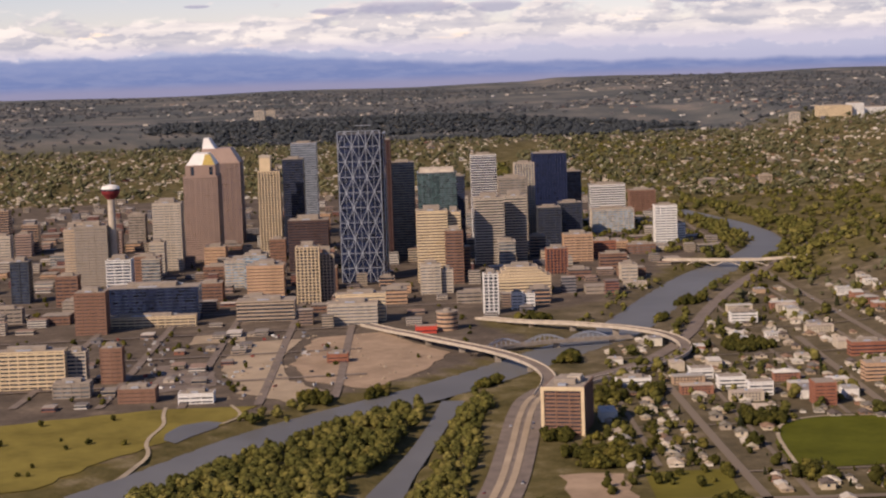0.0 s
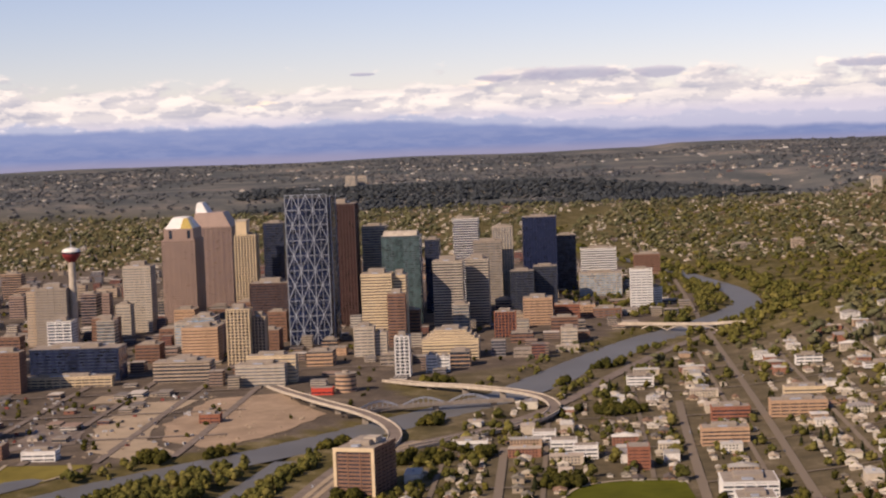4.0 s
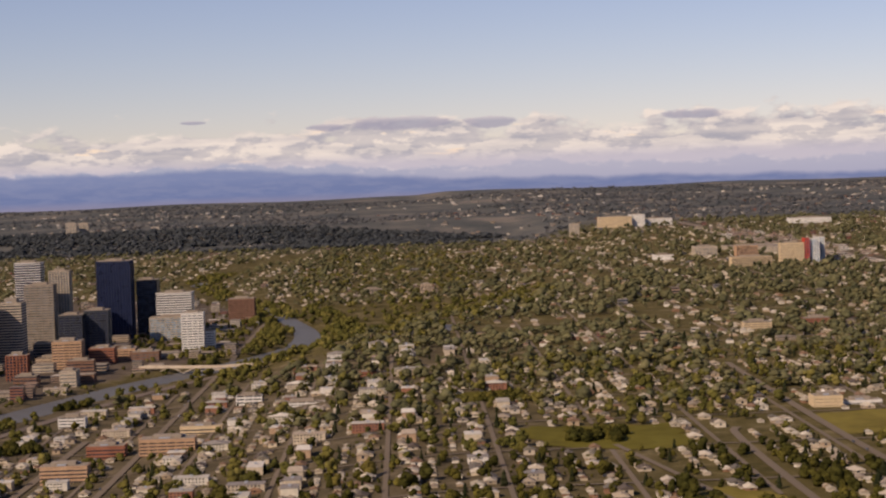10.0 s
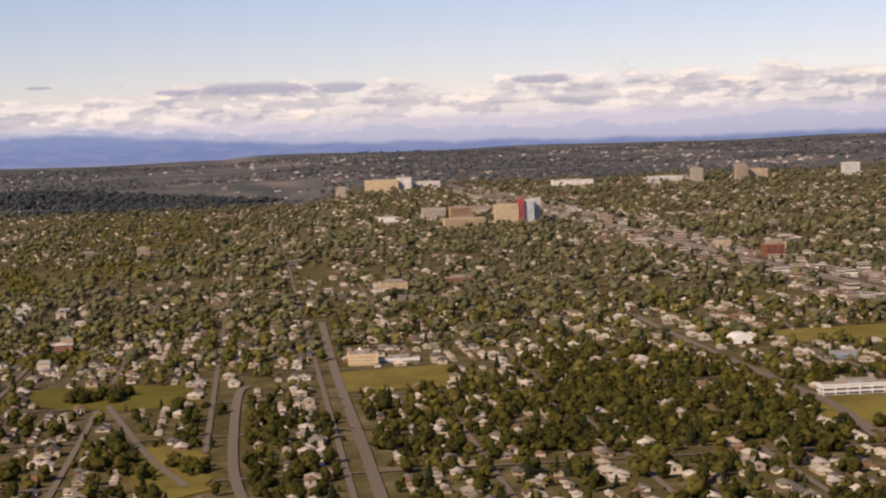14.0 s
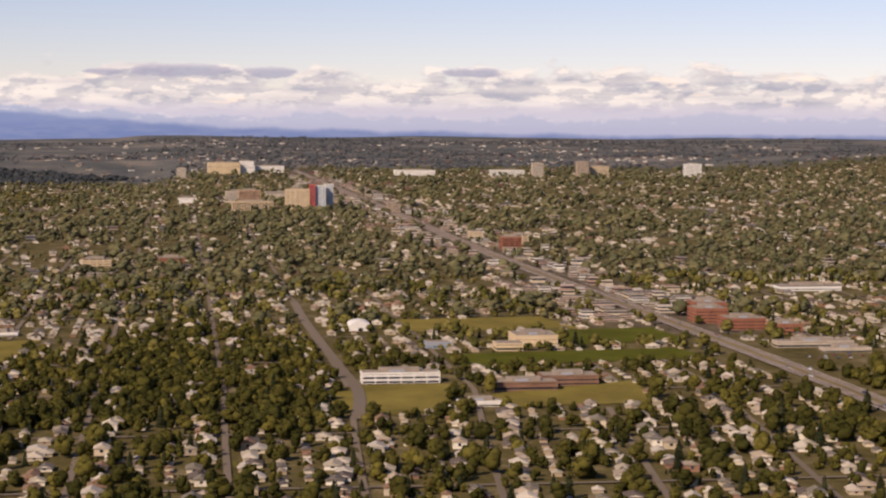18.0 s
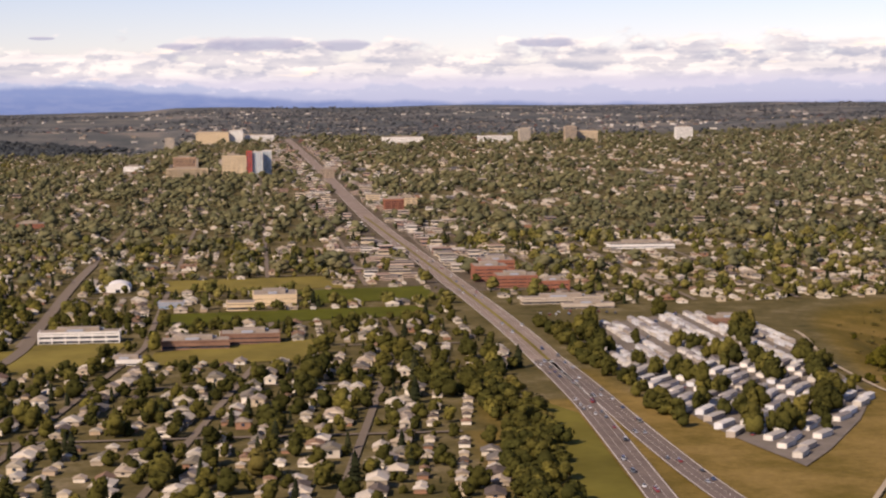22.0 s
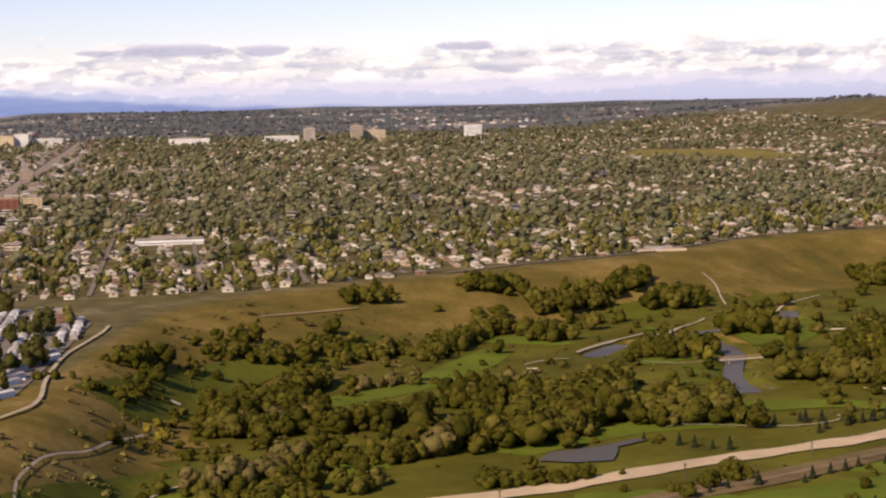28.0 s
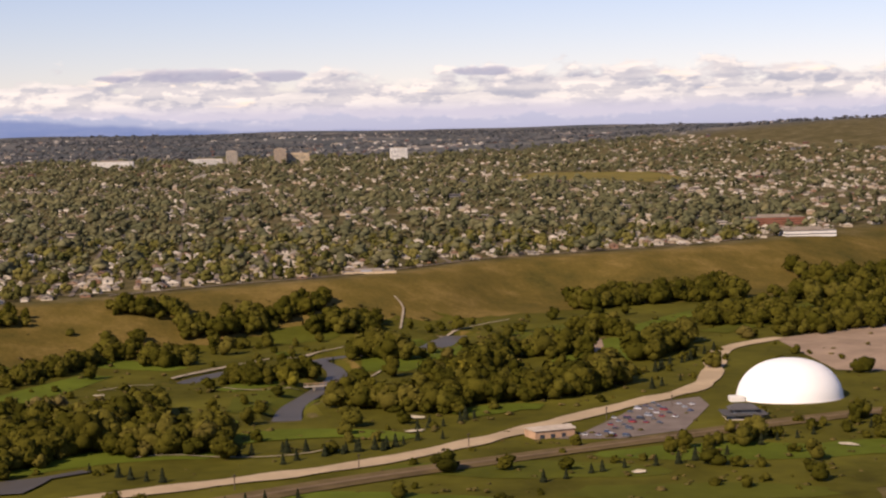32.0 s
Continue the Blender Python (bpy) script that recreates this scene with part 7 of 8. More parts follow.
x, y = tree_spots(22000, 150, 760, 30, 1150)
k = thin(x, y, 0.25) & ((y > 330) | (rng.random(len(x)) < 0.80))
x, y = x[k], y[k]
x2, y2 = tree_spots(600, 440, 742, 430, 665)
x, y = np.concatenate([x, x2]), np.concatenate([y, y2])
hgt = rng.gamma(5, 0.52, len(x)).clip(1.0, 5.4) * np.where(x > 470, 1.06, 1.0)
con = rng.random(len(x)) < 0.16
z = land(x, y) - 0.15
front = np.where((x > 520) & ~con & ((y > 430) | (y < 165)))[0]
front = front[np.argsort(-x[front])][:130]
fronts = np.where((x > 500) & con & ((y > 430) | (y < 165)))[0]
fronts = fronts[np.argsort(-x[fronts])][:60]
alone = np.zeros(len(x), bool)
alone[front] = True
alone[fronts] = True


def single_tree(k, spruce=False):
    t = thing("spruce" if spruce else "tree", "dark pointed spruce in a garden" if spruce else "leafy green street tree with a rounded uneven crown", "tree", (0, 0, -60), 0, "garden trees")
    bm = bmesh.new()
    bmesh.ops.create_cone(bm, cap_ends=True, segments=6, radius1=0.045, radius2=0.015, depth=0.6, matrix=Matrix.Translation((0, 0, 0.3)))
    if not spruce:
        for j in range(4):
            a = j * 1.6 + k
            mt = Matrix.Translation((0.09 * math.cos(a), 0.09 * math.sin(a), 0.5)) @ Euler((0.6 * math.sin(-a), 0.6 * math.cos(a), 0)).to_matrix().to_4x4()
            bmesh.ops.create_cone(bm, cap_ends=True, segments=4, radius1=0.02, radius2=0.007, depth=0.34, matrix=mt)
    part("trunk", bm, "bark", t)
    V_, F_ = conifer(30 + k, 9) if spruce else leafy(60 + k, 200, 0.050, lobes=8)
    part("crown", toned(np_mesh("crown", V_, F_, ["needles" if spruce else "leaves_street"], smooth=not spruce), 0.12 + 0.13 * k % 0.9), "", t)
    return t


for pick_, spr, cnt in ((front, False, 6), (fronts, True, 3)):
    protos = [single_tree(k, spr) for k in range(cnt)]
    for n_, i in enumerate(pick_):
        m_ = pose(x[i], y[i], z[i], 0, 0, float(rng.uniform(0, 360)))
        h_ = float(hgt[i])
        t = protos[n_] if n_ < cnt else copy_thing(protos[int(rng.integers(0, cnt))], m_)
        t.matrix_basis = m_ @ Matrix.Diagonal((h_ * 1.05, h_ * 1.05, h_, 1))
k = ~alone & ~con & (x > 430)
strew("street_trees", np.column_stack([x, y, z])[k], hgt[k], FINE, "leaves_street", "leafy green trees along streets and in gardens", "trees", 1.05)
k = ~alone & ~con & (x <= 430)
strew("garden_trees", np.column_stack([x, y, z])[k], hgt[k], MID, "leaves", "leafy green trees among more distant houses", "trees", 1.1)
k = ~alone & con
strew("garden_spruces", np.column_stack([x, y, z])[k], hgt[k] * 1.1, SPIRE, "needles", "dark pointed spruces among houses", "trees", smooth=False)
x, y = tree_spots(33000, -1550, 150, -600, 1650)
x2, y2 = tree_spots(12500, -480, 330, 230, 1250)
x, y = np.concatenate([x, x2]), np.concatenate([y, y2])
k = thin(x, y, 0.32)
x, y = x[k], y[k]
con = rng.random(len(x)) < 0.10
hgt = rng.gamma(5, 0.54, len(x)).clip(1.2, 5.4) * np.where(x < -500, 1.3, 1.2)
k = ~con & (x < -450)
strew("valley_tree_cover", np.column_stack([x, y, land(x, y) - 0.2])[k], hgt[k] * 1.1, SPARSE, "leaves_mid_haze", "distant dark green tree cover of the city", "trees", 1.35)
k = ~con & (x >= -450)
strew("city_trees", np.column_stack([x, y, land(x, y) - 0.2])[k], hgt[k], COARSE, "leaves_mid_haze", "dense dark green tree cover of the city", "trees", 1.25)
strew("city_spruces", np.column_stack([x, y, land(x, y) - 0.2])[con], hgt[con], SPIRE_FAR, "needles", "dark conifers in the city tree cover", "trees", smooth=False)
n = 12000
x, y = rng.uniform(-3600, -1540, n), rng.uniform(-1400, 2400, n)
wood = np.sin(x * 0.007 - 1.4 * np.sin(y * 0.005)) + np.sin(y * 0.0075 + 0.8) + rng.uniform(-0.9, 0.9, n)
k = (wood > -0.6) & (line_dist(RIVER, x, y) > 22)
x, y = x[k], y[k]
strew("far_woods", np.column_stack([x, y, land(x, y) - 0.6]), rng.uniform(3.0, 6.2, len(x)), SPARSE, "leaves_far_haze", "far woods and tree cover on the hills", "woods", 1.9)


def wood(name, poly, n, h0, h1, label, mat="leaves", tm=FINE, squash=1.1, extra=None):
    xs, ys = [q[0] for q in poly], [q[1] for q in poly]
    x, y = rng.uniform(min(xs), max(xs), n), rng.uniform(min(ys), max(ys), n)
    k = inside(poly, x, y) & (line_dist(RIVER, x, y) > np.where(x > -340, 9.5, -1)) & (np.hypot((x + 212) / 26, (y - 251) / 6) > 1) & (np.hypot((x + 815) / 38, (y - 152) / 7) > 1) & (line_dist(CHANNEL, x, y) > 4.6) & (line_dist(CREEK, x, y) > 6)
    for line, w_ in ROADS:
        k &= line_dist(np.array(line), x, y) > w_ / 2 + 1
    if extra is not None:
        k &= extra(x, y)
    x, y = x[k], y[k]
    if not len(x):
        return
    strew(name, np.column_stack([x, y, land(x, y) - 0.25]), rng.uniform(h0, h1, len(x)), tm, mat, label, "trees", squash)


wood("island_trees", ISLAND, 3400, 2.4, 4.8, "dense cottonwoods covering a river island")
wood("island_gold_trees", [(512, -36), (520, -30), (542, -32), (572, -42), (590, -60), (560, -60), (530, -50)], 260, 2.6, 4.8, "yellowing poplars at the edge of the island", "leaves_gold")
wood("island_shore_trees", [(640, -95), (560, -64), (505, -72), (486, -88), (500, -100), (560, -135), (640, -185)], 2000, 2.4, 4.8, "dense cottonwoods along the river shore of an island")
wood("island_tip_trees", [(545, -34), (640, -62), (640, -100), (560, -78), (545, -60)], 700, 2.4, 4.8, "dense cottonwoods at the tip of a river island")
for cx, cy, rd, cnt in ((530, 15, 7, 26), (552, 6, 7, 24), (508, 25, 5, 16), (420, 40, 6, 20), (512, 72, 6, 22), (548, 39, 8, 34), (551, 98, 7, 22), (482, 101, 7, 26), (479, 82, 6, 20), (446, 49, 14, 60), (406, 107, 10, 40), (358, 63, 12, 50), (556, 52, 5, 12), (568, 112, 7, 20), (352, 81, 8, 24), (267, 137, 14, 50), (318, 28, 9, 50), (277, 62, 10, 26), (184, 112, 10, 34), (172, 64, 8, 18), (136, 138, 10, 34), (333, -7, 8, 26), (339, -32, 8, 20), (404, 338, 14, 34), (300, 318, 12, 36), (540, 358, 12, 30)):
    wood("tree_clump", blob(cx, cy, rd, rd * 0.8, 12, 0.3, int(cx)), cnt * 3, 1.6, 4.2, "clump of leafy trees between streets and lots", "leaves_street", extra=lambda x, y: clear_of(x, y, 0.6, -1.0))
wood("median_trees", [(734, 656), (752, 657), (748, 663), (735, 664)], 22, 1.4, 2.6, "small trees between the highway lanes", "leaves_street")
wood("slope_brush", [(640, 737), (690, 708), (730, 690), (748, 700), (735, 726), (700, 738), (660, 752), (600, 750), (560, 757), (600, 738)], 1100, 0.4, 1.5, "low dark brush on a dry slope", tm=MID, squash=1.5, extra=lambda x, y: np.sin(x * 0.21) + np.sin(y * 0.27 + x * 0.1) > 0.15)
for dense, cnt in (([(466, 413), (395, 445), (404, 498), (544, 519), (622, 507), (606, 419)], 820), ([(554, 438), (561, 461), (447, 505), (461, 470)], 380), ([(598, 489), (606, 521), (441, 570), (371, 540)], 740), ([(383, 470), (558, 476), (554, 501), (549, 525), (390, 538), (318, 508)], 640)):
    wood("garden_wood", dense, cnt, 1.8, 4.2, "thick mature trees hiding the houses below", "leaves_street", extra=lambda x, y: homes_zone(x, y) & off_streets(x, y, 1.3) & clear_of(x, y, 0.8, -1.0) & (x < 548))
wood("bank_trees", [(640, -40), (560, -14), (500, 4), (440, 14), (380, 22), (352, 30), (340, 22), (395, 8), (440, 2), (500, -12), (640, -64)], 3600, 1.8, 4.0, "riverside trees between the channel and a drive")
wood("north_bank_trees", [(230, 112), (140, 142), (30, 186), (-30, 224), (-40, 250), (60, 205), (170, 156), (260, 118)], 620, 2.4, 5.0, "trees on the north river bank", tm=MID)
wood("south_bank_trees", [(340, -58), (350, -30), (310, 2), (330, -2), (352, -22), (372, -44), (390, -58)], 60, 2.0, 4.0, "trees on the south river bank")
wood("drive_trees", [(405, 60), (398, 90), (470, 88), (500, 60), (500, 36), (440, 42)], 120, 1.8, 4.0, "thick trees round an apartment slab", "leaves_street")
wood("lot_trees", [(545, 84), (545, 96), (600, 96), (600, 84)], 60, 2.0, 4.0, "trees beside a cleared lot", "leaves_street")
wood("bank_slope_trees", [(330, 64), (300, 96), (250, 126), (170, 150), (60, 196), (60, 210), (180, 166), (260, 140), (310, 112), (345, 72)], 300, 1.8, 4.0, "trees between a drive and the first houses", "leaves_street", tm=MID)
wood("promenade_trees", [(200, 74), (120, 108), (30, 146), (-30, 175), (-20, 188), (30, 160), (125, 118), (205, 86)], 260, 1.8, 3.6, "trees along the downtown river bank", tm=MID)
wood("peninsula_trees", [(-60, 150), (-60, 206), (-130, 240), (-330, 226), (-330, 150), (-200, 140)], 620, 2.0, 4.6, "thick trees between low blocks by the river", tm=MID, extra=lambda x, y: clear_of(x, y, 0.5))
wood("river_trees", [(-36, 196), (-120, 234), (-220, 240), (-330, 226), (-420, 216), (-600, 173), (-800, 138), (-1000, 160), (-1000, 190), (-800, 165), (-600, 198), (-420, 242), (-330, 252), (-220, 266), (-120, 261), (-30, 224)], 1500, 3.0, 6.0, "tall trees crowding the river bend", tm=COARSE, squash=1.2)
wood("bend_trees", [(30, 190), (-30, 226), (-130, 262), (-260, 266), (-420, 246), (-420, 262), (-260, 290), (-120, 284), (-20, 252), (60, 212)], 950, 3.4, 6.0, "tall trees along the river bend", tm=MID)
wood("far_bank_trees", [(-10, 184), (-60, 206), (-125, 232), (-220, 236), (-330, 222), (-420, 212), (-330, 208), (-220, 222), (-130, 216), (-60, 190)], 520, 3.2, 6.0, "trees on the downtown bank of the river bend", tm=MID)
wood("bluff_trees", [(100, 190), (0, 235), (-130, 285), (-300, 300), (-480, 330), (-480, 430), (-250, 430), (0, 320), (100, 300)], 1150, 2, 4.8, "wooded bluff and park beside the river", tm=COARSE, squash=1.3)
wood("valley_trees", [(-30, 262), (-450, 250), (-700, 220), (-1300, 300), (-1300, 500), (-600, 400), (-450, 330), (-130, 290)], 1200, 2.2, 5, "thick trees on the valley floor", tm=COARSE, squash=1.4)
wood("scarp_trees", [(-1560, -250), (-1560, 520), (-1760, 560), (-1930, 200), (-1900, -250)], 4200, 3.5, 7, "dark wooded river scarp", mat="leaves_scarp_haze", tm=COARSE, squash=2.0, extra=lambda x, y: np.sin(x * 0.02) + np.sin(y * 0.016 + x * 0.01) > -1.1)
wood("town_trees", DOWNTOWN, 700, 1.6, 3.2, "small street trees between downtown blocks", mat="leaves_street", tm=MID, extra=lambda x, y: clear_of(x, y, 0.5))
wood("yard_trees", EAST_VILLAGE, 700, 1.4, 3.2, "scattered trees in old town yards", mat="leaves_street", tm=MID, extra=lambda x, y: (y < -55) | (np.sin(x * 0.2) + np.sin(y * 0.23) > 1.1))
wood("highway_trees", [(560, 655), (640, 652), (705, 641), (712, 632), (690, 632), (640, 641), (560, 646)], 420, 2.4, 4.6, "thick green trees screening houses from a highway", "leaves_street")
wood("verge_trees", [(470, 680), (530, 679), (640, 677), (640, 681), (560, 684), (470, 690)], 190, 2.2, 4.4, "poplars along the highway verge", "leaves_street")
wood("hill_trees", [(560, 372), (520, 378), (430, 372), (430, 385), (570, 392), (620, 385)], 200, 2, 4, "trees along a hillside road", "leaves_street")

# golf course groves: long belts between the fairways
def belt(name, line, n, h0, h1, label, mat="leaves_grove", deep=2.0):
    pts = resample(line, 1.0)
    i = rng.integers(0, len(pts), n)
    gaps = np.sin(i * 0.55 + line[0][0]) + rng.uniform(-1.2, 1.0, n) > -0.9
    i = i[gaps]
    x, y = pts[i, 0] - 1.2 + rng.normal(0, deep, len(i)), pts[i, 1] + rng.normal(0, 1.3, len(i))
    k = (line_dist(CREEK, x, y) > 5.5) & (line_dist(CREEK[8:] + (14, -1), x, y) > 6) & (line_dist(SIDE_ARM, x, y) > 4.5)
    x, y = x[k], y[k]
    strew(name, np.column_stack([x, y, land(x, y) - 0.25]), rng.uniform(h0, h1, len(x)) * rng.choice((0.7, 1.0, 1.15), len(x)), GROVE, mat, label, "trees", 1.0)


GREEN_LABEL, DRY_LABEL, GOLD_LABEL = "dense grove of leafy trees between fairways", "pale dry-leaved trees between fairways", "yellow-green autumn trees between fairways"
for line, n, h0, h1, deep in (
    ([(603, 767), (609, 782), (607, 797), (602, 816)], 120, 2.2, 4.0, 2.4), ([(637, 811), (632, 826), (626, 839), (613, 854)], 150, 3.0, 5.2, 3.0),
    ([(573, 768), (572, 783), (543, 802)], 90, 2.0, 3.8, 2.6), ([(587, 825), (578, 840), (594, 853), (568, 872)], 130, 2.4, 4.4, 3.4),
    ([(695, 758), (690, 764), (685, 771)], 44, 2.6, 4.2, 2.0),
    ([(675, 781), (670, 788), (664, 795)], 26, 1.8, 2.8, 1.6),
    ([(671, 812), (675, 823), (669, 837)], 70, 1.4, 2.2, 1.0),
    ([(713, 791), (713, 799), (712, 807)], 60, 2.0, 3.2, 1.8),
    ([(451, 822), (447, 829), (442, 837)], 44, 1.6, 3.0, 1.8),
    ([(647, 800), (645, 804)], 8, 2.6, 3.8, 1.0),
    ([(587, 768), (583, 780), (579, 794)], 60, 2.4, 3.8, 2.4),
    ([(526, 780), (516, 794), (497, 812)], 60, 1.6, 2.8, 2.0),
    ([(364, 1024), (350, 1058), (336, 1094)], 90, 2.4, 4.0, 3.0),
    ([(565, 752), (557, 757)], 24, 1.8, 3.2, 2.0),
    ([(603, 744), (590, 752), (576, 761)], 24, 1.0, 1.8, 1.4), ([(727, 712), (713, 724), (697, 733)], 34, 1.0, 1.9, 1.4), ([(592, 732), (595, 738)], 12, 1.0, 1.6, 1.2),
    ([(567, 747), (559, 752), (551, 757)], 16, 0.9, 1.6, 1.4), ([(624, 752), (625, 760), (627, 769)], 40, 0.6, 1.2, 2.0), ([(663, 760), (666, 771), (661, 780)], 30, 1.4, 2.4, 1.6), ([(750, 723), (730, 744)], 26, 0.7, 1.4, 1.4),
    ([(660, 770), (648, 790), (640, 806)], 46, 1.6, 3.4, 2.6), ([(512, 809), (501, 825), (494, 842)], 60, 1.6, 3.4, 2.2),
    ([(690, 757), (685, 772)], 40, 1.4, 2.8, 2.4), ([(608, 834), (611, 848), (607, 859)], 70, 3.0, 5.0, 2.6),
    ([(619, 860), (622, 880)], 60, 2.6, 4.4, 2.4), ([(608, 863), (613, 881)], 50, 2.6, 4.4, 2.2),
    ([(511, 834), (478, 853), (460, 865), (484, 881)], 110, 1.8, 3.8, 2.8), ([(527, 888), (519, 912)], 60, 2.2, 4.0, 2.0),
    ([(439, 882), (426, 906), (415, 915), (402, 931)], 120, 2.2, 4.2, 2.4), ([(426, 924), (419, 946)], 60, 2.4, 4.4, 2.2),
    ([(482, 929), (491, 940)], 34, 3.2, 5.2, 1.8), ([(570, 913), (582, 923), (589, 936)], 90, 2.8, 4.8, 2.4),
    ([(551, 937), (542, 950), (525, 955), (495, 972)], 130, 2.8, 5.0, 2.6), ([(577, 941), (575, 956), (566, 975), (548, 988)], 140, 3.0, 5.2, 2.8),
    ([(499, 976), (496, 995)], 60, 2.8, 4.8, 2.4), ([(457, 1004), (461, 1017)], 40, 2.6, 4.6, 2.2),
    ([(520, 1002), (500, 1015), (480, 1028)], 90, 2.8, 5.0, 2.4), ([(380, 1023), (369, 1055), (363, 1088)], 130, 2.6, 4.8, 3.0),
    ([(441, 1048), (443, 1076)], 90, 2.8, 5.0, 2.8), ([(380, 1099), (376, 1125), (368, 1147)], 120, 2.6, 4.8, 3.2),
    ([(430, 1097), (428, 1118)], 70, 2.8, 5.0, 2.6), ([(430, 863), (422, 883)], 44, 2.0, 3.8, 2.2),
    ([(478, 1060), (464, 1090), (452, 1130)], 80, 2.6, 4.8, 3.0), ([(321, 1131), (311, 1172), (319, 1209)], 150, 2.6, 5.0, 6.0),
    ([(553, 765), (522, 777), (493, 790)], 46, 1.0, 2.2, 3.0), ([(636, 748), (595, 752), (556, 758)], 36, 0.9, 2.2, 2.6),
    ([(680, 860), (690, 845)], 12, 1.4, 2.8, 2.0), ([(655, 962), (640, 1000), (622, 1040)], 36, 1.6, 3.2, 3.0)):
    belt("grove", line, int(n * 1.25), h0 * 1.4, h1 * 1.5, GREEN_LABEL, "leaves_grove", deep * 1.25)
for line, n, h0, h1 in (([(663, 763), (658, 773), (640, 786)], 44, 2.8, 4.4), ([(636, 812), (623, 822), (612, 831)], 14, 3.0, 4.6), ([(642, 800), (636, 816)], 16, 2.6, 4.2), ([(594, 772), (596, 792)], 16, 2.0, 3.6), ([(582, 832), (574, 846)], 22, 2.4, 4.0), ([(558, 807), (546, 823)], 14, 1.8, 3.2)):
    belt("grove", line, n, h0 * 1.3, h1 * 1.4, DRY_LABEL, "leaves_dry", 2.6)
for line, n, h0, h1 in (([(536, 905), (532, 911)], 7, 3.0, 4.2), ([(546, 944), (541, 951)], 7, 3.0, 4.4), ([(618, 756), (603, 760)], 10, 1.4, 2.2), ([(478, 1022), (482, 1030)], 6, 2.6, 4.0)):
    belt("grove", line, n, h0 * 1.2, h1 * 1.4, GOLD_LABEL, "leaves_gold", 1.4)
n = 420
x, y = rng.uniform(400, 690, n), rng.uniform(750, 1120, n)
k = (x > brink(y) + 45) & (line_dist(CREEK, x, y) > 7) & (line_dist(CREEK[8:] + (20, -1), x, y) > 9) & (line_dist(SIDE_ARM, x, y) > 6) & (x < np.interp(y, (750, 804, 868, 915, 953, 1006, 1056), (690, 668, 648, 626, 590, 560, 470)))
strew("course_trees", np.column_stack([x, y, land(x, y) - 0.2])[k], rng.gamma(6, 0.62, k.sum()).clip(1.8, 6.5), GROVE, "leaves_grove", "single leafy trees scattered over a golf course", "trees", 1.05)
n = 380
x, y = rng.uniform(440, 720, n), rng.uniform(745, 1060, n)
b_ = brink(y)
k = (x > b_ + 20) & (np.hypot(x - 592, y - 1018) > 20) & (np.hypot(x - 625, y - 985) > 16) & ~inside(CAR_PARK, x, y) & (line_dist(CREEK, x, y) > 6) & (line_dist(np.array([(701, 760), (678, 804), (658, 868), (636, 915), (601, 953), (575, 1006)]), x, y) > 6)
strew("course_shrubs", np.column_stack([x, y, land(x, y) - 0.2])[k], rng.gamma(3, 0.6, k.sum()).clip(0.6, 4.6), FINE, "leaves_grove", "low shrubs scattered over rough grass", "shrubs", 1.4)

n = 3600
x, y = rng.uniform(400, 740, n), rng.uniform(720, 1100, n)
b_ = brink(y)
k = (x > b_ + 12) & (line_dist(CREEK, x, y) > 6) & (0.5 + 0.3 * roll(x * 4, y * 4) + rng.uniform(-0.3, 0.3, n) > 0.45)
for line in (((720, 730), (701, 760), (678, 804), (658, 868), (636, 915), (601, 953), (575, 1006), (500, 1032)), ((745, 740), (709, 806), (681, 866), (640, 960), (610, 1060))):
    k &= line_dist(np.array(line), x, y) > 5
strew("grass_tufts", np.column_stack([x, y, land(x, y) - 0.05])[k], rng.gamma(3, 0.18, k.sum()).clip(0.25, 1.2), COARSE, "tufts", "tufts of tall dry and green grass", "grass", 2.2)

# rows of young spruces beside the fairways
spruce = single_tree(8, True)
spruce["label"], spruce["group"] = "young dark spruce in a row on a fairway", "spruces of the golf course"
first = True
for (ax, ay), (bx_, by_), cnt in (((700, 822), (724, 852), 16), ((629, 884), (631, 913), 9), ((712, 872), (700, 892), 5), ((640, 893), (622, 925), 11), ((612, 925), (598, 940), 6), ((672, 935), (660, 975), 9), ((690, 850), (676, 890), 10), ((648, 985), (636, 1015), 6), ((540, 1000), (505, 1028), 12), ((484, 908), (483, 928), 4), ((640, 855), (652, 868), 5), ((560, 1000), (568, 990), 3)):
    for j in range(cnt):
        q = j / max(1, cnt - 1)
        px_, py_ = ax + (bx_ - ax) * q + rng.uniform(-2, 2), ay + (by_ - ay) * q + rng.uniform(-2, 2)
        m_ = pose(px_, py_, zat(px_, py_) - 0.1, 0, 0, float(rng.uniform(0, 360)))
        h_ = float(rng.uniform(1.9, 3.4))
        t = spruce if first else copy_thing(spruce, m_)
        first = False
        t.matrix_basis = m_ @ Matrix.Diagonal((h_ * 1.15, h_ * 1.15, h_, 1))

# ---- mobile homes ----
def mobile_home(length):
    t = thing("mobile_home", "white mobile home with a shallow pale roof", "mobile home", (0, 0, -70), 0, "mobile homes")
    wv, wf, rv, rf = house_shape(length, 1.9, 0.9, 0.25, 0, 0.08)[:4]
    part("body", np_mesh("body", wv, wf, ["trailer_wall"]), "", t)
    part("roof", np_mesh("roof", rv, rf, ["trailer_roof"]), "", t)
    win = shared("window", boxes((-0.22, 0.22, -0.03, 0.03, 0, 0.3)), "glass_dark")
    for q in (-0.32, 0.3):
        part("window", win, "", t, at=(length * q, -0.95, 0.42))
    part("door", boxes((-0.9, -0.62, -0.98, -0.92, 0, 0.62)), "timber", t)
    return t


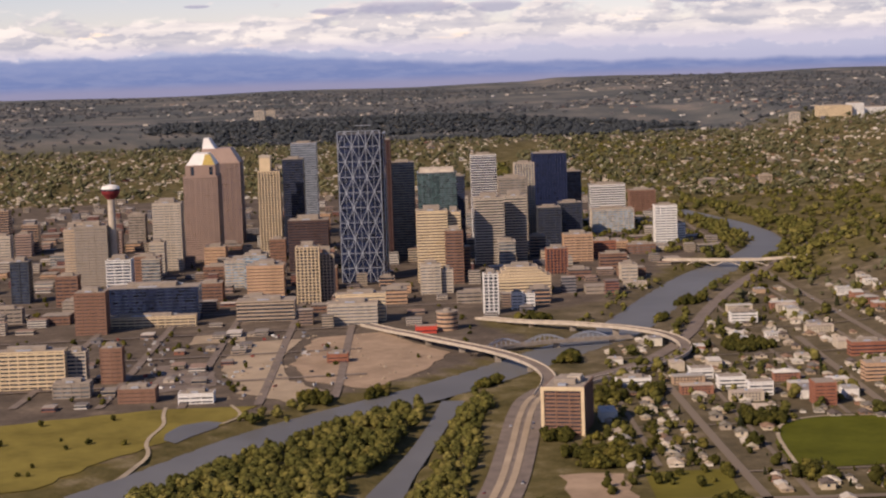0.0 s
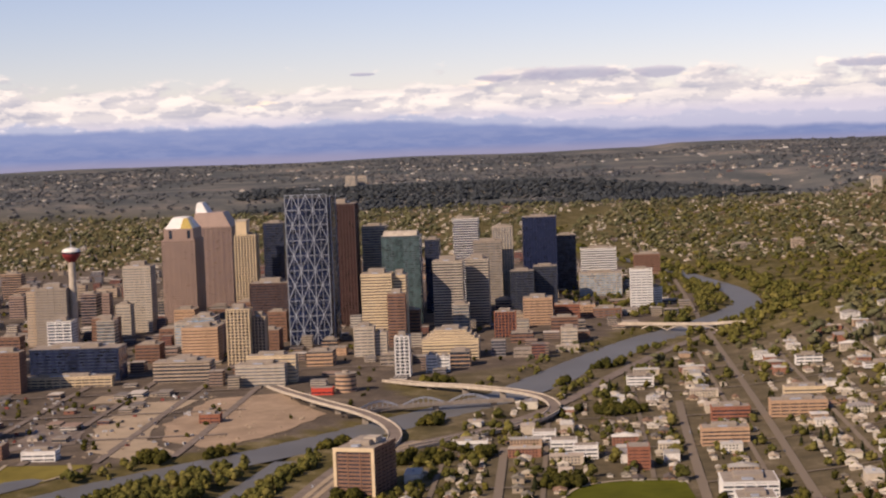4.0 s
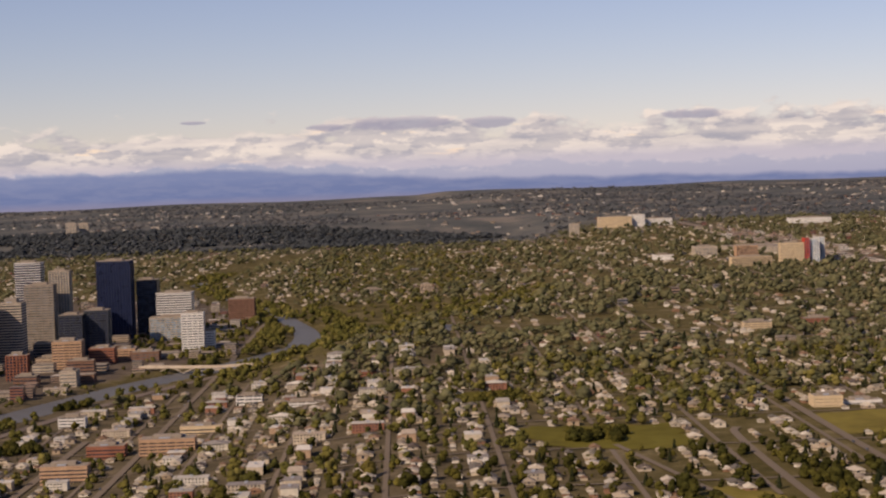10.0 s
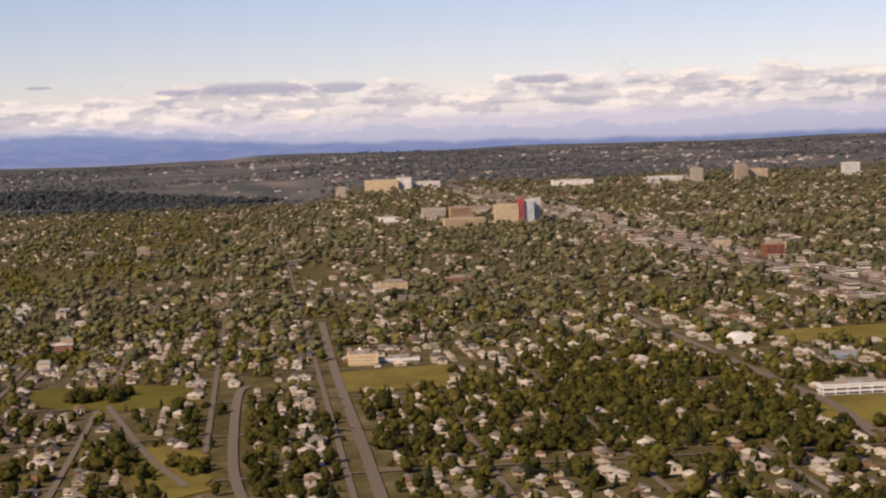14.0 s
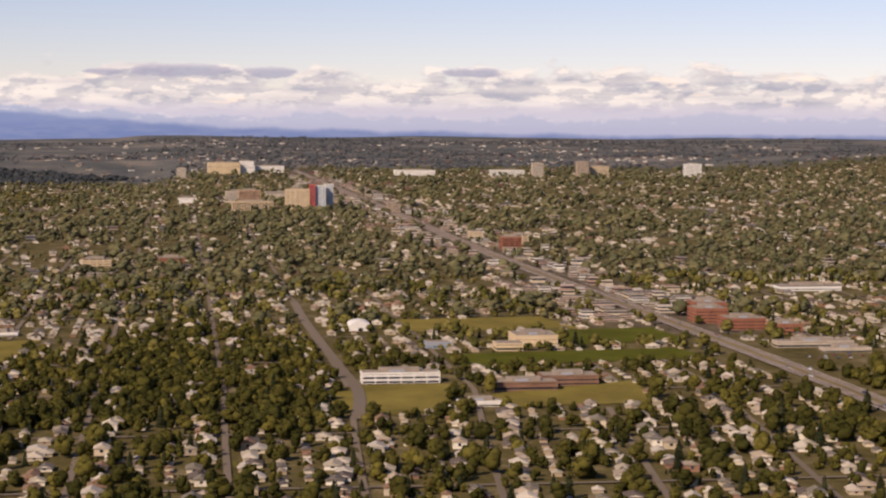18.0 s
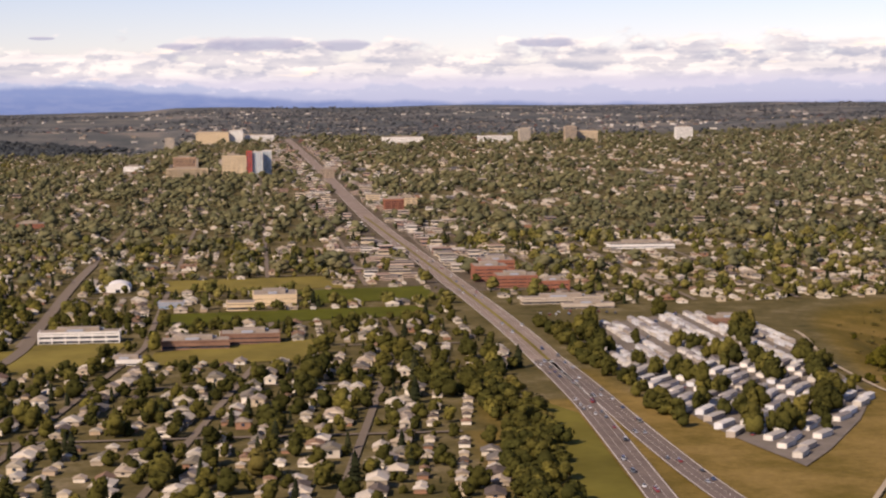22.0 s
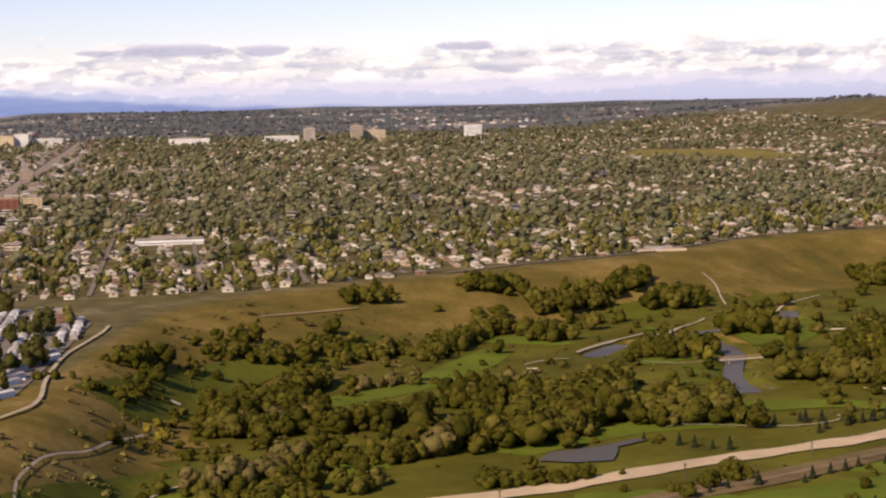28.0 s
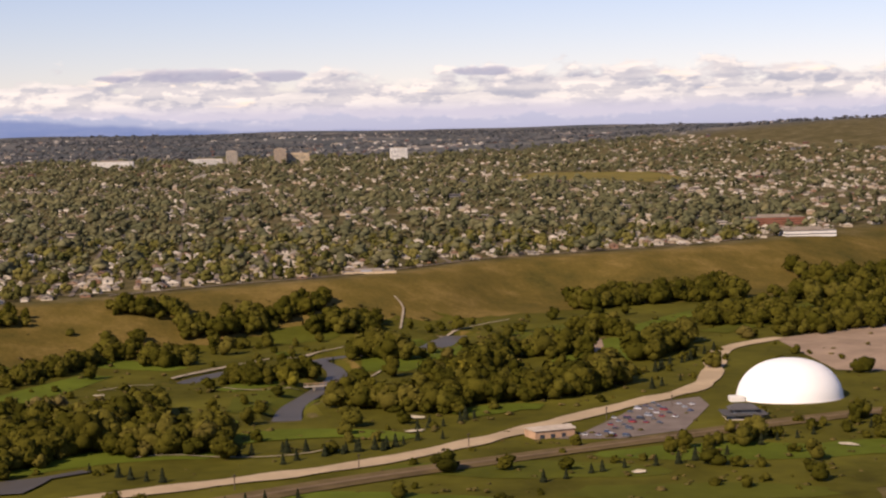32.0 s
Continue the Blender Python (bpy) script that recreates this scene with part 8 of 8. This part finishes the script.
homes = [mobile_home(6.2), mobile_home(7.0), mobile_home(5.4)]
used = 0
park_trees = []
lanes = []
for row in range(22):
    for j in range(34):
        a, b_ = 448 + j * 8.3 + (row % 3) * 2.2, 678 + row * 3.2
        x_, y_ = a, b_ - 0.06 * (a - 560)
        if not bool(inside(MOBILE_PARK, x_, y_)) or float(line_dist(np.array(MOBILE_PARK + MOBILE_PARK[:1]), x_, y_)) < 0.4:
            continue
        if row % 3 == 2:
            lanes.append((x_, y_))
            continue
        if rng.random() < 0.05:
            park_trees.append((x_, y_))
            continue
        m_ = pose(x_ + rng.uniform(-0.5, 0.5), y_, zat(x_, y_) + 0.35, 0, 0, -38 + rng.uniform(-6, 6) if x_ > 560 else rng.uniform(-6, 6) - 3)
        if used < 3:
            homes[used].matrix_basis = m_
        else:
            copy_thing(homes[int(rng.integers(0, 3))], m_)
        used += 1
px_, py_ = [], []
for line, n in (([(560, 690), (590, 697), (622, 700)], 18), ([(600, 690), (632, 690), (662, 690)], 9), ([(520, 712), (560, 716), (600, 714)], 18), ([(560, 733), (590, 727), (618, 718), (640, 706)], 34), ([(500, 735), (530, 728), (560, 722)], 14), ([(480, 700), (510, 690), (540, 686)], 22), ([(648, 700), (652, 694)], 6)):
    q = resample(line, 1.0)
    n = int(n * 0.85)
    i = rng.integers(0, len(q), n)
    px_ += list(q[i, 0] + rng.normal(0, 1.6, n))
    py_ += list(q[i, 1] + rng.normal(0, 1.6, n))
px_, py_ = np.array(px_ + [q[0] for q in park_trees]), np.array(py_ + [q[1] for q in park_trees])
strew("park_poplars", np.column_stack([px_, py_, land(px_, py_) - 0.2]), rng.uniform(3.6, 6.8, len(px_)), GROVE, "leaves_street", "tall green poplars between mobile homes", "trees", 0.82)

# ---- vehicles ----
def car_kind(van=False):
    t = thing("van" if van else "car", "pale boxy van in traffic" if van else "car in traffic on the asphalt", "vehicle", (0, 0, -80), 0, "vehicles")
    L, W, H = (1.9, 0.68, 0.72) if van else (1.5, 0.6, 0.5)
    bm = boxes((-L / 2, L / 2, -W / 2, W / 2, 0.10, H * 0.62), bevel=0.05)
    part("body", bm, "car_paint", t)
    bm = bmesh.new()
    k = 0.5 if van else 0.34
    lo = [(-L * k, -W * 0.46, H * 0.6), (L * (k - 0.1), -W * 0.46, H * 0.6), (L * (k - 0.1), W * 0.46, H * 0.6), (-L * k, W * 0.46, H * 0.6)]
    hi = [(-L * (k - 0.08), -W * 0.38, H), (L * (k - 0.24), -W * 0.38, H), (L * (k - 0.24), W * 0.38, H), (-L * (k - 0.08), W * 0.38, H)]
    a, b_ = [bm.verts.new(q) for q in lo], [bm.verts.new(q) for q in hi]
    for i in range(4):
        bm.faces.new((a[i], a[(i + 1) % 4], b_[(i + 1) % 4], b_[i]))
    part("window_glass", bm, "glass_dark", t)
    part("roof", boxes((-L * (k - 0.08), L * (k - 0.24), -W * 0.38, W * 0.38, H - 0.01, H + 0.03)), "car_paint", t)
    bm = bmesh.new()
    bmesh.ops.create_cone(bm, cap_ends=True, segments=10, radius1=0.115, radius2=0.115, depth=0.09, matrix=Matrix.Rotation(math.pi / 2, 4, "X"))
    wh = shared("wheel", bm, "tyre")
    for sx in (-0.31, 0.31):
        for sy in (-1, 1):
            part("wheel", wh, "", t, at=(L * sx, sy * W * 0.47, 0.115))
    return t


CARS = [car_kind(), car_kind(True)]
placed = [0, 0]


def park_car(x_, y_, z_, deg, van=False):
    k = int(van)
    m_ = pose(x_, y_, z_, 0, 0, deg)
    if placed[k] == 0:
        CARS[k].matrix_basis = m_
    else:
        copy_thing(CARS[k], m_)
    placed[k] += 1


def traffic(line, offs, spots, lift, jitter=0.9):
    p_ = resample(line, 1.0)
    tg = np.gradient(p_, axis=0)
    tg /= np.linalg.norm(tg, axis=1)[:, None]
    for s in spots:
        i = min(len(p_) - 1, max(0, int(s * (len(p_) - 1))))
        o = offs[int(rng.integers(0, len(offs)))]
        d = tg[i]
        x_, y_ = p_[i] + np.array((-d[1], d[0])) * o
        park_car(x_, y_, zat(x_, y_) + lift, math.degrees(math.atan2(d[1], d[0])), rng.random() < 0.16)


traffic(LANES_SOUTH[:6], (-1.6, 0.0, 1.6), np.sort(rng.uniform(0.02, 0.98, 40)), 0.43)
traffic(LANES_NORTH[:6], (-1.6, 0.0, 1.6), np.sort(rng.uniform(0.05, 0.98, 34)), 0.43)
traffic(HIGHWAY[2:], (-3.4, -2.4, -1.4, 1.4, 2.4, 3.4), rng.uniform(0.3, 1.0, 26), 0.35)
traffic(MEMORIAL[1:8], (-4.6, -3.4, 3.4, 4.6), rng.uniform(0.02, 0.98, 18), 0.33)
traffic(BROAD_AVENUE, (-1.2, 1.2), rng.uniform(0, 1, 7), 0.38)
traffic(EDMONTON[1:], (-1.4, 1.4), rng.uniform(0.1, 1, 8), 0.38)
traffic(BRIDGE_AVENUE, (-1.1, 1.1), rng.uniform(0.1, 1, 6), 0.38)
for row in range(5):
    for j in range(11):
        q, s = (row + 0.5) / 5, (j + 0.5) / 11
        x_, y_ = 628 - 38 * s + 1.5 * row, 952 + 32 * s + 2.6 * row
        if bool(inside(CAR_PARK, x_, y_)) and rng.random() < 0.6:
            park_car(x_, y_, zat(x_, y_) + 0.17, 40 + rng.uniform(-4, 4), rng.random() < 0.2)
for i, q in enumerate(lanes):
    if i % 7 == 0:
        park_car(q[0], q[1], zat(*q) + 0.17, rng.uniform(-50, -30), rng.random() < 0.3)
for j in range(12):
    x_, y_ = 447 + rng.uniform(-4, 8), 690 + j * 2.0
    park_car(x_, y_, zat(x_, y_) + 0.2, rng.uniform(0, 6), False)

# ---- golf dome, clubhouse and shed ----
t = thing("air_dome", "huge white air-supported golf dome with a flat seam band", "dome", (592, 1015.8, zat(592, 1016) - 0.3), radians(-8))
bm = bmesh.new()
rings = []
for j in range(9):
    a = j / 8 * math.pi / 2
    rr, zz = math.cos(a) ** 0.85, 9.6 * math.sin(a)
    rings.append([bm.verts.new((10.8 * rr * math.cos(6.2832 * i / 40), 12.6 * rr * math.sin(6.2832 * i / 40), zz)) for i in range(40)] if j < 8 else [bm.verts.new((0, 0, zz))])
for a, b_ in zip(rings, rings[1:]):
    for i in range(40):
        if len(b_) == 1:
            bm.faces.new((a[i], a[(i + 1) % 40], b_[0]))
        else:
            bm.faces.new((a[i], a[(i + 1) % 40], b_[(i + 1) % 40], b_[i]))
ob = part("membrane", bm, "white_fabric", t)
for f in ob.data.polygons:
    f.use_smooth = True
part("anchor_ring", prism([(11.0 * math.cos(6.2832 * i / 40), 12.8 * math.sin(6.2832 * i / 40)) for i in range(40)], 0, 0.45), "concrete_pale", t)
part("airlock", boxes((2, 5, -15.0, -11.6, 0, 1.6), bevel=0.1), "white_paint", t)
t = thing("clubhouse", "dark-roofed golf clubhouse with pale walls", "clubhouse", (617, 995, zat(617, 995) - 0.2), radians(-10))
part("wall", boxes((-3, 3, -4, 4, 0, 1.5)), "concrete_pale", t)
part("window_band", boxes((-3.05, 3.05, -4.05, 4.05, 0.6, 1.1)), "glass_dark", t)
part("lower_roof", boxes((-3.7, 3.7, -4.8, 4.8, 1.5, 1.75)), "roof_dark", t)
part("upper_wall", boxes((-1.8, 1.8, -2.6, 2.6, 1.75, 2.5)), "glass_grey", t)
gable_roof(t, 2.5, 3.4, 2.5, 1.1, "roof_dark", "y", 1.6)
t = thing("equipment_shed", "long tan metal shed with a pale roof", "shed", (626, 949, zat(626, 949) - 0.2), radians(12))
part("wall", boxes((-2.6, 2.6, -4.6, 4.6, 0, 2.0)), "brick_tan", t)
gable_roof(t, 2.9, 4.9, 2.0, 0.6, "concrete_pale", "y", 0)
for q in (-3, -0.5, 2):
    part("door", boxes((2.58, 2.64, q - 0.5, q + 0.5, 0, 1.2)), "steel_dark", t)
t = thing("footbridge", "narrow pale footbridge over a creek", "bridge", (536, 915, 3.3), radians(96))
part("deck", boxes((-7, 7, -0.55, 0.55, 0.7, 0.95)), "concrete_pale", t)
for s in (-0.55, 0.55):
    part("rail", boxes((-7, 7, s - 0.05, s + 0.05, 1.5, 1.6)), "timber", t)
    for q in range(-6, 7, 2):
        part("post", boxes((q - 0.05, q + 0.05, s - 0.05, s + 0.05, 0.9, 1.5)), "timber", t)
for q in (-4.5, 4.5):
    part("pier", boxes((q - 0.25, q + 0.25, -0.4, 0.4, -1.5, 0.7)), "concrete", t)

# ---- river bridges ----
def bridge(name, label, line, width, levels, mat="concrete_pale", piers=6, deck_name="deck"):
    t = thing(name, label, "bridge", (0, 0, 0))
    ribbon(deck_name, line, width, mat, step=4, level=levels, thick=0.7, parent=t)
    for s in (-1, 1):
        ribbon("parapet", line, 0.3, mat, step=4, level=[q + 0.45 for q in levels], thick=0.5, parent=t, shift=s * (width / 2 - 0.1), across=2)
    ribbon("roadway", line, width - 1.0, "asphalt_worn", step=4, level=[q + 0.06 for q in levels], parent=t)
    p_ = resample(line, 1.0)
    for k in range(piers):
        s = (k + 0.7) / piers
        i = min(len(p_) - 1, int(s * (len(p_) - 1)))
        z = float(np.interp(s, np.linspace(0, 1, len(levels)), levels))
        x_, y_ = p_[i]
        part("pier", boxes((x_ - 0.6, x_ + 0.6, y_ - 1.2, y_ + 1.2, -1.5, z - 0.6)), "concrete", t)
    return t


bridge("flyover", "curving concrete flyover over the river", [(165, -8), (205, 6), (235, 18), (262, 34), (286, 46), (310, 52), (330, 50), (350, 44)], 5.0, [1.6, 2.6, 4.0, 4.4, 4.2, 3.4, 2.2, 1.5], piers=8)
bridge("ramp_loop", "long concrete loop ramp above the river bank", [(160, 42), (190, 60), (214, 84), (236, 104), (262, 112), (286, 108), (306, 92), (320, 74), (334, 58)], 4.4, [1.6, 2.8, 4.2, 4.6, 4.4, 3.6, 2.8, 2.0, 1.5], piers=10)
t = bridge("arch_bridge", "old concrete arch bridge with pale spans", [(-18, 160), (-2, 182), (14, 206), (26, 226)], 4.2, [3.2, 3.8, 4.6, 7.0], piers=3)
for k in range(3):
    bm = bmesh.new()
    ax, ay = -10 + 9 * k, 171 + 13 * k
    for s in (-1.6, 1.6):
        prev = None
        for j in range(9):
            q = j / 8
            x_, y_, z = ax + 9 * q + s * 0.8, ay + 13 * q - s * 0.55, 0.4 + 2.6 * math.sin(math.pi * q)
            cur = [bm.verts.new((x_ + o, y_, z + h_)) for o, h_ in ((-0.2, 0), (0.2, 0), (0.2, 0.45), (-0.2, 0.45))]
            if prev:
                for i in range(4):
                    bm.faces.new((prev[i], prev[(i + 1) % 4], cur[(i + 1) % 4], cur[i]))
            prev = cur
    part("arch", bm, "concrete_pale", t)
t = bridge("truss_bridge", "old grey steel bridge with arched trusses", [(262, 30), (248, 44), (243, 61), (238, 82), (236, 96)], 3.4, [2.0, 2.6, 2.8, 2.6, 2.2], mat="concrete", piers=3)
for k in range(3):
    y0_, y1_ = 34 + 18 * k, 50 + 18 * k
    for sd in (-1.5, 1.5):
        bm, prev = bmesh.new(), None
        for j in range(9):
            q = j / 8
            y_ = y0_ + (y1_ - y0_) * q
            x_, z = float(np.interp(y_, (30, 44, 61, 82, 96), (262, 248, 243, 238, 236))) + sd, 3.0 + 2.3 * math.sin(math.pi * q)
            cur = [bm.verts.new((x_ + o, y_, z + h_)) for o, h_ in ((-0.12, 0), (0.12, 0), (0.12, 0.28), (-0.12, 0.28))]
            if prev:
                for i in range(4):
                    bm.faces.new((prev[i], prev[(i + 1) % 4], cur[(i + 1) % 4], cur[i]))
                add_box(bm, x_ - 0.07, x_ + 0.07, y_ - 0.07, y_ + 0.07, 2.7, z)
            prev = cur
        part("truss", bm, "steel_pale", t)
bridge("station_bridge", "covered footbridge over the drive", [(514, -12), (522, -2), (530, 10), (536, 20)], 1.1, [2.8, 2.8, 2.8, 2.8], mat="concrete", piers=3)

# ---- poles along the dirt road ----
def lamp_pole():
    t = thing("utility_pole", "thin wooden utility pole beside a dirt road", "pole", (0, 0, -90), 0, "utility poles")
    part("mast", boxes((-0.07, 0.07, -0.07, 0.07, 0, 3.2)), "bark", t)
    part("crossarm", boxes((-0.05, 0.05, -0.6, 0.6, 2.8, 2.9)), "bark", t)
    return t


pole = lamp_pole()
for k, (x_, y_) in enumerate([(700, 790), (688, 812), (676, 850), (664, 880), (650, 905), (634, 930), (610, 966), (598, 985), (706, 700), (690, 715)]):
    m_ = pose(x_, y_, zat(x_, y_) - 0.1, 0, 0, 40)
    if k == 0:
        pole.matrix_basis = m_
    else:
        copy_thing(pole, m_)

# ---- walk-up flats and shops on the slope above the river ----
def walk_up(w, d, h, gable):
    t = thing("walk_up_flats", "three-storey walk-up flats with a pale roof" if h > 2.4 else "two-storey flats with a pale roof", "apartment house", (0, 0, -100), 0, "walk-up flats")
    X, Y = d / 2, w / 2
    part("wall", boxes((-X, X, -Y, Y, -0.6, h)), "walk_up_wall", t)
    if gable:
        wv, wf, rv, rf = house_shape(d, w, h, 0.9, 0.3, 0.25)[:4]
        part("roof", np_mesh("roof", rv, rf, ["walk_up_roof"]), "", t)
    else:
        part("roof", boxes((-X - 0.1, X + 0.1, -Y - 0.1, Y + 0.1, h, h + 0.22)), "walk_up_roof", t)
        part("roof_unit", boxes((-0.5, 0.4, -0.5, 0.5, h + 0.22, h + 0.75)), "steel_pale", t)
    n_ = int(round(h / 0.95))
    row = shared("window_row", boxes(*[(X, X + 0.03, -Y + 0.4 + j * 1.1, -Y + 1.0 + j * 1.1, 0, 0.42) for j in range(int((w - 0.6) / 1.1))]), "glass_dark")
    for k in range(n_):
        part("window_row", row, "", t, at=(0, 0, 0.3 + 0.95 * k))
    part("door", boxes((X, X + 0.05, -0.2, 0.2, 0, 0.7)), "timber", t)
    return t


protos = [walk_up(7, 5, 2.9, False), walk_up(9, 4.6, 2.9, True), walk_up(6, 5, 1.9, False), walk_up(11, 5, 2.8, False)]
cnt = 0
r = random.Random(5)
taken = []
for _ in range(1500):
    if cnt >= 90:
        break
    u_, v_ = r.uniform(30, 470), r.uniform(100, 340)
    v_ = V0 + AVE * round((v_ - V0) / AVE) + r.choice((-7.0, 7.0))
    x_, y_ = u_ * EX[0] + v_ * EY[0], u_ * EX[1] + v_ * EY[1]
    one = np.array([x_]), np.array([y_])
    if not homes_zone(*one)[0] or not clear_of(one[0], one[1], 4.5)[0] or not off_streets(one[0], one[1], 4.8)[0] or any(abs(x_ - a) < 9 and abs(y_ - b_) < 9 for a, b_ in taken):
        continue
    taken.append((x_, y_))
    m_ = pose(x_, y_, zat(x_, y_) + 0.1, 0, 0, math.degrees(TURN) + r.choice((0, 90)))
    if cnt < 4:
        protos[cnt].matrix_basis = m_
    else:
        copy_thing(protos[r.randrange(4)], m_)
    cnt += 1

# spoil heaps and rubble on the cleared ground
n = 130
x, y = rng.uniform(190, 335, n), rng.uniform(-64, 18, n)
k = inside(EAST_VILLAGE, x, y) & (line_dist(RIVER, x, y) > 17)
strew("spoil_heaps", np.column_stack([x, y, land(x, y)])[k], rng.uniform(0.3, 0.9, k.sum()), [crown(90 + s, 3, 0.45, 0.0, 0.5, False) for s in range(3)], "dirt", "heaps of earth and rubble on cleared ground", "rubble", 1.8, smooth=False)
n = 130
x, y = rng.uniform(176, 330, n), rng.uniform(-125, -20, n)
k = inside(EAST_VILLAGE, x, y) & clear_of(x, y, 1)
pv, pf = house_shape(1.5, 0.6, 0.35, 0.12)[:2]
strew("parked_cars", np.column_stack([x, y, land(x, y) + 0.5])[k], np.ones(k.sum()), [(pv, pf)], "parked_paint", "rows of parked cars on gravel lots", "vehicles", 1.0, smooth=False)

# long green site fence beside the lots
t = thing("site_fence", "long green mesh fence round vacant lots", "fence", (0, 0, 0))
KINK = [(514, 27), (514.5, 45), (515, 63), (509, 66), (508.5, 84)]
for (ax, ay), (bx_, by_) in zip(KINK, KINK[1:]):
    n_ = max(1, int(math.hypot(bx_ - ax, by_ - ay) / 3.0))
    for j in range(n_):
        x0, y0, x1, y1 = ax + (bx_ - ax) * j / n_, ay + (by_ - ay) * j / n_, ax + (bx_ - ax) * (j + 1) / n_, ay + (by_ - ay) * (j + 1) / n_
        d, z_ = math.hypot(x1 - x0, y1 - y0), zat((x0 + x1) / 2, (y0 + y1) / 2)
        part("panel", boxes((0, d - 0.06, -0.02, 0.02, 0.05, 0.72)), "fence_green", t, at=(x0, y0, z_ + 0.15), turn=math.atan2(y1 - y0, x1 - x0))
        part("post", boxes((-0.04, 0.04, -0.04, 0.04, -0.2, 0.8)), "steel_dark", t, at=(x0, y0, z_ + 0.15))
